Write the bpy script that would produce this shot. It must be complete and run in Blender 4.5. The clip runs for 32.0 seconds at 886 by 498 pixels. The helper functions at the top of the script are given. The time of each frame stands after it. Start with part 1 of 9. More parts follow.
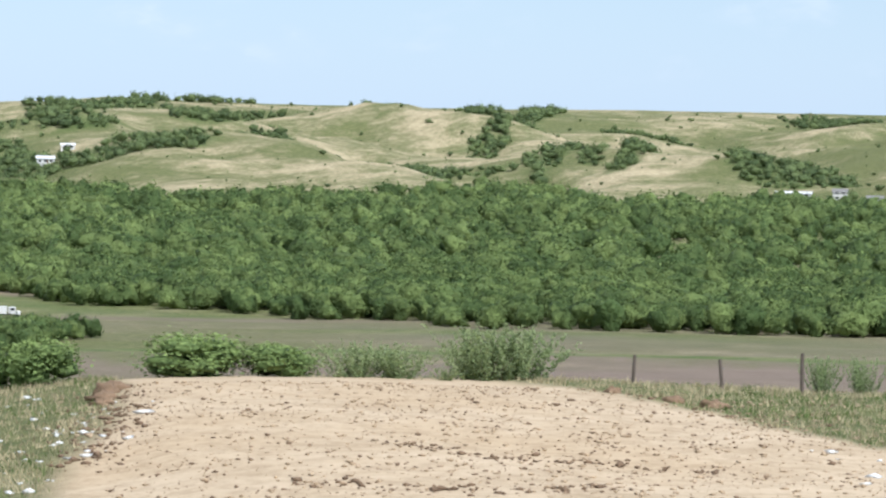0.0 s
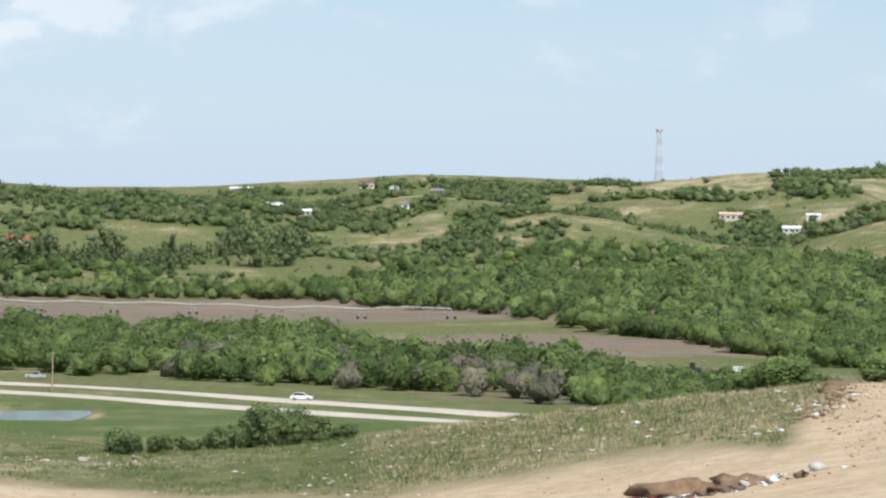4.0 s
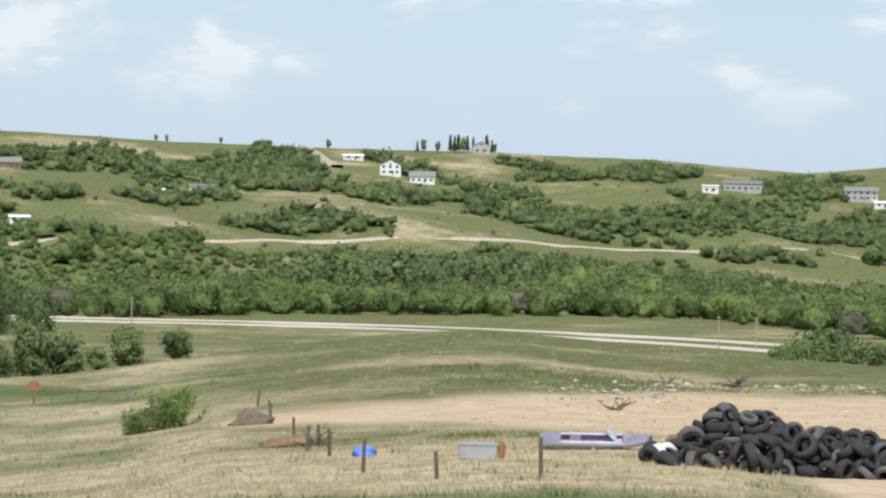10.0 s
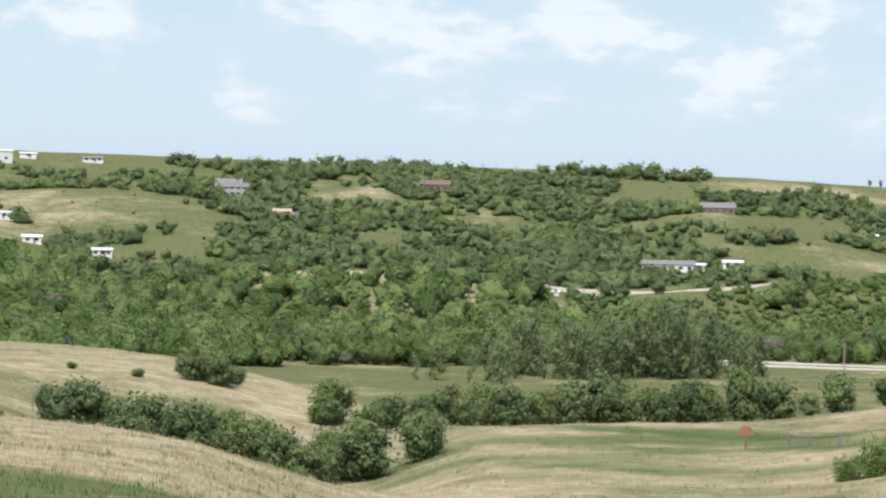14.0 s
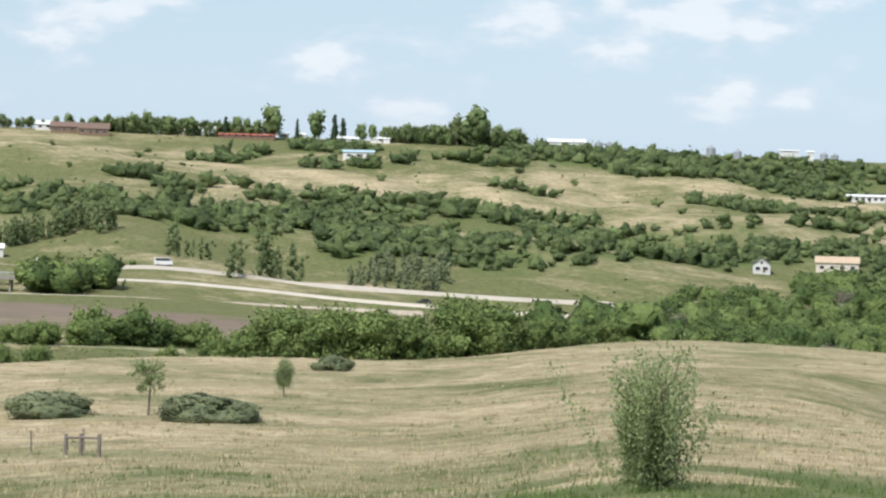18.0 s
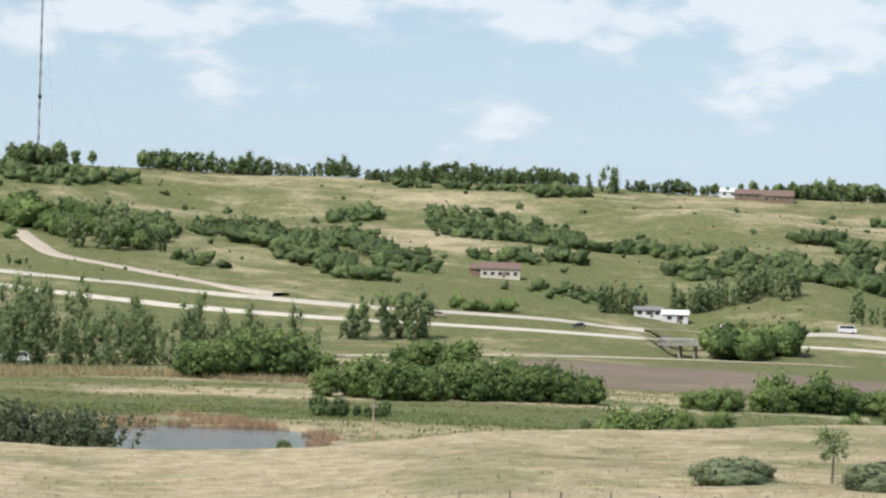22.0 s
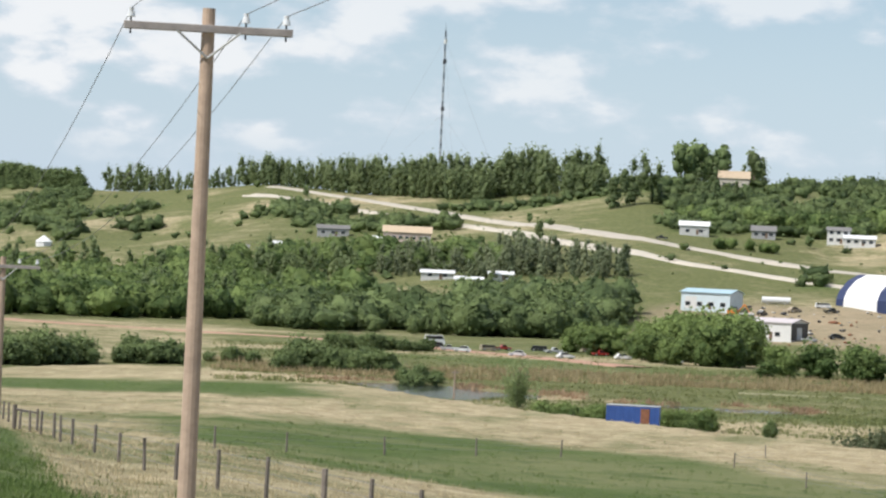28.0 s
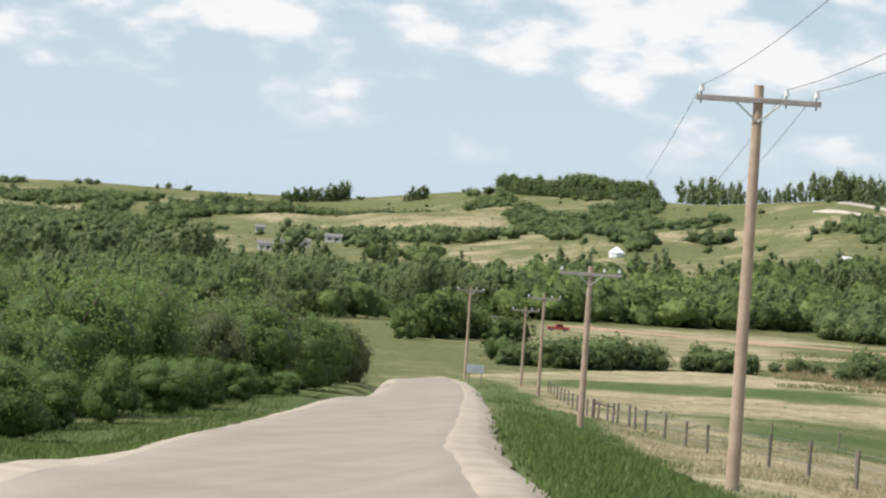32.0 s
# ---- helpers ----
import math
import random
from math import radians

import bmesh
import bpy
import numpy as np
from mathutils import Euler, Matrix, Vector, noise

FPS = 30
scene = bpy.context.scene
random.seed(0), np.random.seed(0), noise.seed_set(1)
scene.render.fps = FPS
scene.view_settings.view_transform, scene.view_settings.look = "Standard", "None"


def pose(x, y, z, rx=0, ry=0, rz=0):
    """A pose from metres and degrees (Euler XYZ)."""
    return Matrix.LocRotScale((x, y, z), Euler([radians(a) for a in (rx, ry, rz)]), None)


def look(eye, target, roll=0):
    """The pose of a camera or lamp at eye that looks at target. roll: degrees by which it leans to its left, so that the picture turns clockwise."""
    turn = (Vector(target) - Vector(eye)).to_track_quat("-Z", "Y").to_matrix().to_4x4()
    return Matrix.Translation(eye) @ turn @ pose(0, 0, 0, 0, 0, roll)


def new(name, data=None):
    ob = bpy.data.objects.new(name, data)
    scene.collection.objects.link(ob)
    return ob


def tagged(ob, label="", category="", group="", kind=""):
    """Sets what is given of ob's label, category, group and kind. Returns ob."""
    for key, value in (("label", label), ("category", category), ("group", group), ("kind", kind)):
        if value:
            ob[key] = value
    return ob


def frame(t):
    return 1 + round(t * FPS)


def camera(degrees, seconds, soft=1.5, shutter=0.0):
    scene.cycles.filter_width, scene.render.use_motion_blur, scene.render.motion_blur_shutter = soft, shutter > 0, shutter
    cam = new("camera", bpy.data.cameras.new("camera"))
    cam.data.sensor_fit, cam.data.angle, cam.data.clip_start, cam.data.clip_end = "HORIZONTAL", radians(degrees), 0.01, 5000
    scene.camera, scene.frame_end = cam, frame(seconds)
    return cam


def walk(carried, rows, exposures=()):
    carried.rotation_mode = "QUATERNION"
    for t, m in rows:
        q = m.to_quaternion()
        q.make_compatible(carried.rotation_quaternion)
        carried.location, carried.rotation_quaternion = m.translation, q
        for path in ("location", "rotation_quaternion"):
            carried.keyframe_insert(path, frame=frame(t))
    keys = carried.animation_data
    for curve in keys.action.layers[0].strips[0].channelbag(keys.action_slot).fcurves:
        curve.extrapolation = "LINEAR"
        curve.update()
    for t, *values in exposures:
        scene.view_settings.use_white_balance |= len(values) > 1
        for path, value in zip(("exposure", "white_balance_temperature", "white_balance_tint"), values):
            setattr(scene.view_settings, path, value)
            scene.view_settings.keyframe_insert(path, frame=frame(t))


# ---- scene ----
# the lookout is the origin, at eye height; rows: seconds, x, y, z, yaw (clockwise), pitch, lean
LENS = 16.52
cam = camera(LENS, 32.0, soft=2.3)
ROWS_A = [
    (0.0, -6.46, 79.02, 0.00, 8.496, -1.379, 0.994),
    (0.5, -7.26, 73.08, 0.00, 5.907, -0.890, 1.366),
    (1.0, -7.81, 67.10, 0.00, 3.598, -0.432, 1.064),
    (1.5, -8.14, 61.11, 0.00, 1.854, -0.262, 0.954),
    (2.0, -8.28, 55.11, 0.00, -0.020, 0.068, 1.076),
    (2.5, -8.24, 49.11, 0.00, -1.534, 0.464, 0.881),
    (4.5, -6.84, 29.16, 0.00, -6.964, -0.518, 0.990),
    (5.0, -6.36, 25.69, 0.00, -8.675, -0.513, 0.957),
    (5.5, -5.78, 22.24, 0.00, -10.402, -0.519, 0.967),
    (6.0, -5.10, 18.81, 0.00, -11.926, -0.467, 0.778),
    (6.5, -4.03, 14.06, 0.00, -13.390, -0.484, 0.941),
    (7.0, -2.82, 9.33, 0.00, -14.993, -0.563, 0.833),
    (7.5, -1.48, 4.64, 0.00, -16.784, -0.635, 0.864),
    (8.0, 0.00, 0.00, 0.00, -18.508, -0.605, 0.881),
    (8.5, 0.00, 0.00, 0.00, -20.191, -0.463, 0.837),
    (9.0, 0.00, 0.00, 0.00, -21.777, -0.469, 0.929),
    (9.5, 0.00, 0.00, 0.00, -23.655, -0.705, 1.003),
    (10.0, 0.00, 0.00, 0.00, -25.790, -0.835, 0.858),
    (10.5, 0.00, 0.00, 0.00, -27.534, -0.818, 0.789),
    (11.0, 0.00, 0.00, 0.00, -28.857, -0.673, 0.857),
    (11.5, 0.00, 0.00, 0.00, -29.948, -0.615, 1.038),
    (12.0, 0.00, 0.00, 0.00, -31.304, -0.734, 1.234),
    (12.5, 0.00, 0.00, 0.00, -32.929, -0.875, 1.513),
]
ROWS_B = [
    (13.0, 0.00, 0.00, 0.00, -35.003, -0.842, 1.280),
    (13.5, 0.00, 0.00, 0.00, -37.096, -0.468, 1.141),
    (15.5, 0.00, 0.00, 0.00, -45.066, -0.140, 1.002),
    (16.0, 0.00, 0.00, 0.00, -47.091, -0.177, 0.914),
    (16.5, 0.00, 0.00, 0.00, -49.336, -0.360, 0.756),
    (17.0, 0.00, 0.00, 0.00, -51.685, -0.484, 1.077),
    (17.5, 0.00, 0.00, 0.00, -54.023, -0.517, 1.379),
    (18.0, 0.00, 0.00, 0.00, -56.169, -0.316, 1.467),
    (18.5, 0.00, 0.00, 0.00, -57.508, -0.039, 1.464),
    (19.0, 0.00, 0.00, 0.00, -58.549, 0.146, 1.337),
    (19.5, 0.00, 0.00, 0.00, -60.093, 0.165, 1.534),
    (20.0, 0.00, 0.00, 0.00, -61.883, 0.173, 1.625),
    (20.5, 0.00, 0.00, 0.00, -63.642, 0.237, 1.806),
    (21.0, 0.00, 0.00, 0.00, -65.257, 0.363, 1.620),
    (21.5, 0.00, 0.00, 0.00, -67.060, 0.493, 1.524),
    (22.0, 0.00, 0.00, 0.00, -68.986, 0.599, 1.657),
    (22.5, 0.00, 0.00, 0.00, -70.969, 0.693, 1.777),
    (23.0, 0.00, 0.00, 0.00, -73.529, 0.702, 1.870),
    (23.5, 0.00, 0.00, 0.00, -75.817, 0.749, 1.977),
]
ROWS_C = [
    (24.0, 0.00, 0.00, 0.00, -77.827, 0.783, 2.222),
    (24.5, 0.00, 0.00, 0.00, -79.419, 0.877, 2.094),
    (25.0, 0.00, 0.00, 0.00, -80.531, 0.952, 2.347),
    (25.5, 0.00, 0.00, 0.00, -81.559, 0.908, 2.412),
    (26.0, 0.00, 0.00, 0.00, -82.890, 0.672, 2.365),
    (26.5, 1.19, -0.13, 0.00, -84.320, 0.482, 2.550),
    (28.5, 9.18, -0.59, 0.00, -89.026, 0.291, 2.850),
    (29.0, 11.28, -0.59, 0.00, -90.612, 0.217, 3.129),
    (29.5, 13.48, -0.53, 0.00, -92.085, 0.191, 3.026),
    (30.0, 15.68, -0.41, 0.00, -93.520, 0.156, 2.948),
    (30.5, 18.07, -0.23, 0.00, -95.001, 0.096, 2.953),
    (31.0, 20.46, 0.02, 0.00, -96.185, 0.052, 3.503),
    (31.5, 22.84, 0.31, 0.00, -97.262, -0.013, 3.731),
    (32.0, 25.31, 0.66, 0.00, -98.386, -0.035, 3.894),
]


def aim(yaw, pitch):
    return Vector((math.sin(radians(yaw)) * math.cos(radians(pitch)), math.cos(radians(yaw)) * math.cos(radians(pitch)), math.sin(radians(pitch))))


# the clip's own exposure drifts a little: seconds, stops, kelvin, tint
EXPOSURE = [(0, 0.48, 5850, 10), (1, 0.37, 5950, 10), (2, 0.34, 6050, 10), (6, 0.35, 6250, 10), (8, 0.28, 6250, 10), (11, 0.35, 6250, 10), (13, 0.42, 6250, 10), (16, 0.38, 6250, 10), (18, 0.37, 6250, 10), (21, 0.36, 6250, 10), (25, 0.25, 6250, 10), (29, 0.33, 6450, 10), (32, 0.38, 6500, 10)]
walk(cam, [(t, look((x, y, z), Vector((x, y, z)) + aim(yaw, pitch), lean)) for t, x, y, z, yaw, pitch, lean in ROWS_A + ROWS_B + ROWS_C], EXPOSURE)

# ---- sky, sun ----
SUN_AZ, SUN_EL = 150.0, 52.0
world = bpy.data.worlds.new("prairie_sky")
scene.world = world
world.use_nodes = True
wn, wl = world.node_tree.nodes, world.node_tree.links
wn.clear()
w_out, w_bg = wn.new("ShaderNodeOutputWorld"), wn.new("ShaderNodeBackground")
sky = wn.new("ShaderNodeTexSky")
sky.sky_type, sky.sun_disc = "NISHITA", False
sky.sun_elevation, sky.sun_rotation = radians(SUN_EL), radians(SUN_AZ)
sky.altitude, sky.air_density, sky.dust_density, sky.ozone_density = 500, 1.0, 1.2, 1.0
w_bg.inputs["Strength"].default_value = 0.092
coord, mapping = wn.new("ShaderNodeTexCoord"), wn.new("ShaderNodeMapping")
mapping.inputs["Scale"].default_value = (1.0, 1.0, 2.3)
wl.new(coord.outputs["Generated"], mapping.inputs["Vector"])


def wnoise(scale, detail, rough, loc):
    m = wn.new("ShaderNodeMapping")
    m.inputs["Location"].default_value = loc
    wl.new(mapping.outputs["Vector"], m.inputs["Vector"])
    n = wn.new("ShaderNodeTexNoise")
    n.inputs["Scale"].default_value, n.inputs["Detail"].default_value, n.inputs["Roughness"].default_value = scale, detail, rough
    wl.new(m.outputs["Vector"], n.inputs["Vector"])
    return n.outputs["Fac"]


def wmath(op, a, b=0.0):
    n = wn.new("ShaderNodeMath")
    n.operation = op
    for k, v in enumerate((a, b)):
        if isinstance(v, (int, float)):
            n.inputs[k].default_value = v
        else:
            wl.new(v, n.inputs[k])
    return n.outputs[0]


def wramp(value, lo, hi):
    n = wn.new("ShaderNodeMapRange")
    n.interpolation_type = "SMOOTHSTEP"
    n.inputs["From Min"].default_value, n.inputs["From Max"].default_value = lo, hi
    wl.new(value, n.inputs["Value"])
    return n.outputs["Result"]


sep = wn.new("ShaderNodeSeparateXYZ")
wl.new(coord.outputs["Generated"], sep.inputs[0])
# cumulus grows denser towards the west and higher above the horizon
west = wramp(wmath("MULTIPLY", sep.outputs["X"], -1.0), 0.05, 0.34)
far_west = wramp(wmath("MULTIPLY", sep.outputs["X"], -1.0), 0.72, 0.9)
south = wramp(sep.outputs["Y"], 0.14, -0.10)
high = wramp(sep.outputs["Z"], 0.028, 0.10)
big, fine = wnoise(21.0, 3.0, 0.45, (3.1, 1.7, 0.4)), wnoise(58.0, 6.0, 0.58, (0.3, 5.2, 2.4))
body = wmath("ADD", wmath("MULTIPLY", big, 0.70), wmath("MULTIPLY", fine, 0.30))
body = wmath("ADD", body, wmath("ADD", wmath("ADD", wmath("MULTIPLY", west, 0.055), wmath("ADD", wmath("MULTIPLY", far_west, -0.035), wmath("MULTIPLY", south, 0.045))), wmath("ADD", wmath("MULTIPLY", high, 0.10), wmath("MULTIPLY", wramp(sep.outputs["Z"], 0.12, 0.4), 0.05))))
cloud = wmath("MULTIPLY", wramp(body, 0.560, 0.670), wramp(sep.outputs["Z"], 0.020, 0.05))
cloud = wmath("MULTIPLY", cloud, wmath("ADD", wmath("MULTIPLY", wramp(wmath("MULTIPLY", sep.outputs["X"], -1.0), 0.03, 0.3), 0.7), 0.3))
haze = wramp(sep.outputs["Z"], 0.16, -0.02)
cloud_col = wn.new("ShaderNodeMix")
cloud_col.data_type = "RGBA"
cloud_col.inputs["A"].default_value, cloud_col.inputs["B"].default_value = (6.7, 7.1, 7.6, 1), (8.6, 8.5, 8.45, 1)
wl.new(wramp(body, 0.615, 0.70), cloud_col.inputs["Factor"])
mix_h, mix_c = wn.new("ShaderNodeMix"), wn.new("ShaderNodeMix")
mix_h.data_type = mix_c.data_type = "RGBA"
wl.new(wmath("MULTIPLY", haze, 0.82), mix_h.inputs["Factor"])
wl.new(sky.outputs["Color"], mix_h.inputs["A"])
mix_h.inputs["B"].default_value = (5.25, 6.45, 7.95, 1)
wl.new(wmath("MULTIPLY", cloud, wmath("ADD", wmath("MULTIPLY", south, 0.22), 0.58)), mix_c.inputs["Factor"])
wl.new(mix_h.outputs["Result"], mix_c.inputs["A"])
wl.new(cloud_col.outputs["Result"], mix_c.inputs["B"])
wl.new(mix_c.outputs["Result"], w_bg.inputs["Color"])
wl.new(w_bg.outputs["Background"], w_out.inputs["Surface"])

sun_data = bpy.data.lights.new("sun", "SUN")
sun_data.energy, sun_data.angle, sun_data.color = 3.75, radians(0.55), (1.0, 0.955, 0.88)
sun = new("sun", sun_data)
sun_dir = aim(SUN_AZ, SUN_EL)
sun.matrix_world = look(sun_dir * 100, (0, 0, 0))

# ---- the lie of the land: polar plan round the lookout (azimuth in degrees clockwise from +y, metres) ----
CREST_EAST = [(20, 172, -7.5), (7, 172, -7.0), (3, 172, -6.5), (-1, 168, -6.4), (-2, 170, -7.0), (-4, 172, -8.0), (-6, 176, -9.0),
              (-8, 175, -9.9), (-10.2, 180, -11.4), (-14, 200, -11.2), (-17, 212, -10.9), (-20, 225, -11.1), (-22, 240, -11.1),
              (-25.8, 250, -9.9), (-27.7, 245, -11.2), (-30, 240, -12.0), (-33, 228, -13.6), (-37, 220, -13.3), (-39.5, 212, -13.8)]
CREST_WEST = [(-41, 260, -14.2), (-42.7, 280, -12.4), (-44.5, 290, -11.3), (-50, 300, -10.1), (-53, 297, -9.9), (-55.6, 272, -11.6),
              (-60, 270, -11.5), (-62, 260, -11.2), (-65.3, 255, -12.3), (-67, 248, -11.5), (-70, 245, -13.0), (-72.5, 238, -13.8),
              (-76, 240, -13.8), (-82, 262, -13.6), (-87, 305, -14.0), (-92, 385, -14.0), (-95, 395, -15.0), (-98, 340, -15.0),
              (-100, 260, -13.0), (-105, 150, -9.5), (-112, 120, -9.0)]
FLOOR = [(20, -34), (-40, -34), (-50, -30), (-57, -24), (-62, -20), (-68, -18), (-75, -17.5), (-112, -18)]
BASE = [(20, 1460), (8, 1480), (-3, 1500), (-10, 1480), (-17, 1350), (-22, 1150), (-30, 1050), (-45, 950), (-55, 880), (-62, 850),
        (-73, 820), (-80, 780), (-86, 820), (-92, 950), (-98, 1150), (-106, 1200)]
RIM = [(20, 2700, 57.0), (16, 2667, 56.9), (12, 2633, 57.4), (8, 2600, 55.8), (5, 2550, 55.6), (2, 2500, 58.0), (0, 2400, 46.0), (-2, 2300, 40.0), (-4, 2217, 40.0), (-6, 2133, 40.0), (-8, 2050, 33.0), (-10, 1983, 27.0), (-12.5, 1900, 23.9), (-15, 1900, 28.9), (-17, 1900, 28.8), (-19, 1860, 22.2), (-22, 1800, 28.2), (-25, 1750, 30.6), (-28, 1700, 30.5), (-31, 1657, 32.3), (-35, 1600, 36.5), (-40, 1575, 37.3), (-45, 1550, 39.1), (-49, 1521, 40.5), (-52, 1500, 41.7), (-54, 1500, 42.8), (-56, 1500, 44.3), (-59, 1500, 44.3), (-62, 1500, 45.7), (-64.5, 1500, 46.2), (-67, 1500, 50.0), (-70, 1500, 49.4), (-73, 1500, 50.0), (-76, 1475, 51.2), (-79, 1450, 49.1), (-81.5, 1425, 44.7), (-84, 1400, 43.9), (-86.5, 1450, 35.8), (-89, 1500, 34.0), (-91, 1589, 39.2), (-93.5, 1700, 33.8), (-96, 1867, 37.4), (-98, 2000, 38.9), (-100.5, 2075, 28.4), (-103, 2150, 28.4), (-105.5, 2225, 30.7), (-108, 2300, 28.0)]
# the valley floor climbs gently under the river wood
TERRACE = [(20, 19), (3, 19), (-1, 16), (-4, 9), (-8, 3), (-13, 0), (-112, 0)]
FALL = [(20, 2.1), (-90, 2.1), (-94, 1.9), (-98, 1.15), (-112, 1.1)]
GROUND_AT_EYE = -2.6
PONDS = [(-73.5, 335, 2.1, 33, -18.0), (-89.6, 425, 3.3, 27, -17.85), (-12.9, 600, 1.0, 14, -34.75), (-82.4, 412, 1.5, 10, -17.95)]


def table(rows, col, az):
    r = sorted(rows)
    return np.interp(az, [q[0] for q in r], [q[col] for q in r])


def lattice(ix, iy, seed):
    h = (ix * 374761393 + iy * 668265263 + seed * 974711) & 0x7FFFFFFF
    h = ((h ^ (h >> 13)) * 1274126177) & 0x7FFFFFFF
    return ((h ^ (h >> 16)) & 0xFFFF) / 65535.0


def value_noise(x, y, seed=0):
    ix, iy = np.floor(x).astype(np.int64), np.floor(y).astype(np.int64)
    u, v = x - ix, y - iy
    u, v = u * u * (3 - 2 * u), v * v * (3 - 2 * v)
    a, b = lattice(ix, iy, seed), lattice(ix + 1, iy, seed)
    c, d = lattice(ix, iy + 1, seed), lattice(ix + 1, iy + 1, seed)
    return (a * (1 - u) + b * u) * (1 - v) + (c * (1 - u) + d * u) * v


def fbm(x, y, seed=0, octaves=4):
    x, y = np.asarray(x, float), np.asarray(y, float)
    total, amp, norm = 0.0, 1.0, 0.0
    for k in range(octaves):
        total = total + amp * value_noise(x * 2 ** k + 17.3 * k, y * 2 ** k - 9.1 * k, seed + k)
        norm, amp = norm + amp, amp * 0.5
    return total / norm - 0.5


def smooth(a, b, x):
    u = np.clip((x - a) / (b - a), 0, 1)
    return u * u * (3 - 2 * u)


def gully(az, r, x, y):
    """Ridges positive, gullies negative, running down the valley side."""
    arc = np.radians(az) * 1400
    return np.abs(fbm(arc / 190 + r / 520, r / 900, 11, 3)) * 2.4 - 0.28 + fbm(x / 150, y / 150, 21, 4) * 0.8


def knoll(x, y):
    """Rounded knolls on the valley side, above 0 on their crowns."""
    return fbm(x / 85, y / 85, 33, 3)


def ground_polar(az, r):
    az, r = np.asarray(az, float), np.asarray(r, float)
    a = np.clip(az, -112, 20)
    crest = CREST_EAST + CREST_WEST
    rc, zc = (sum(table(crest, k, np.clip(a + d, -112, 20)) for d in (-1.6, -0.8, 0, 0.8, 1.6)) / 5 for k in (1, 2))
    zf, rb = table(FLOOR, 1, a), table(BASE, 1, a)
    rr, zr = table(RIM, 1, a), table(RIM, 2, a)
    away = smooth(20, 40, az) + smooth(-112, -130, az)
    x, y = r * np.sin(np.radians(az)), r * np.cos(np.radians(az))
    # close to the lookout the land does not yet know the humps of its crest
    soft_r, soft_z = (sum(table(crest, k, np.clip(a + d, -112, 20)) for d in (-6, -4, -2, 0, 2, 4, 6)) / 7 for k in (1, 2))
    w = smooth(0.45, 0.85, r / rc) + smooth(-29.5, -31, az) + smooth(-20.5, -19, az)
    w = np.clip(w, 0, 1)
    rc0, zc0 = rc, zc
    rc, zc = soft_r + (rc - soft_r) * w, soft_z + (zc - soft_z) * w
    u = np.clip(r / rc, 0, 1)
    near = GROUND_AT_EYE + (zc - GROUND_AT_EYE) * (1 - (1 - u) ** table(FALL, 1, a))
    near = near + (fbm(x / 34, y / 34, 3, 4) * 1.0) * smooth(25, 90, r) * (1 - smooth(0.8, 1.0, r / rc))
    near = near - 3.0 * smooth(-50, -44, az) * (1 - smooth(-41.5, -38, az)) * smooth(140, 175, r) * (1 - smooth(200, 250, r))
    rc, zc = rc0, zc0
    drop = (zc - zf) * 6.0
    z = near + (zf - near) * smooth(rc, rc + drop, r)
    rise = np.clip((r - rb) / (rr - rb), 0, 1)
    step = table(TERRACE, 1, a) * smooth(820, 1500, r)
    z = z + step + (zr - zf - step) * rise ** 1.05
    # gullies and knolls on the valley side
    gul = gully(az, r, x, y)
    calm = smooth(-60, -68, az) * (1 - smooth(0.35, 0.65, rise)) * 0.85
    calm = np.maximum(calm, smooth(-78, -82, az) * (1 - smooth(-91, -93.5, az)) * 0.85)
    z = z + gul * (1 - calm) * (15 + 27 * smooth(-5, 3, az)) * smooth(0.0, 0.3, rise) * (1 - smooth(0.62, 0.97, rise))
    z = z + knoll(x, y) * 13 * (1 - calm) * smooth(0.03, 0.2, rise) * (1 - smooth(0.75, 0.97, rise))
    z = z + fbm(x / 60, y / 60, 31, 3) * 1.2 * smooth(rc + drop * 0.6, rc + drop, r)
    z = z - np.clip(r - rr, 0, None) * 0.012
    # the cutting under the highway
    z = z - 4.6 * (1 - smooth(0.6, 1.15, np.hypot((az + 64.35) / 0.62, (r - 905) / 55)))
    for pa, pr, wa, wr, level in PONDS:
        e = np.hypot((az - pa) / wa, (r - pr) / wr) + fbm(x / 16, y / 16, 35, 4) * 0.9
        z = z + (level - 0.7 - z) * (1 - smooth(0.8, 1.25, e))
    return z * (1 - away) + (GROUND_AT_EYE - 1 + fbm(x / 200, y / 200, 41, 4) * 3) * away


def ground(x, y):
    return ground_polar(np.degrees(np.arctan2(x, y)), np.hypot(x, y))


def polar(az, r):
    return r * math.sin(radians(az)), r * math.cos(radians(az))


ROAD_LINE = [(70, 6), (40, 0.5), (12, -4.6), (-19.3, -8.8), (-50, -13.6), (-88, -18.6), (-138, -25.4), (-190, -32.4), (-240, -39.5), (-285, -47), (-320, -58), (-345, -76), (-362, -104)]


def road_offset(x, y):
    """Signed distance from the near road's middle, positive on its north side."""
    best = np.full(np.shape(x), 1e9)
    for (ax, ay), (bx, by) in zip(ROAD_LINE, ROAD_LINE[1:]):
        dx, dy = bx - ax, by - ay
        u = np.clip(((x - ax) * dx + (y - ay) * dy) / (dx * dx + dy * dy), 0, 1)
        d = np.hypot(x - ax - u * dx, y - ay - u * dy) * np.where(dx * (y - ay) - dy * (x - ax) < 0, 1.0, -1.0)
        best = np.where(np.abs(d) < np.abs(best), d, best)
    return best
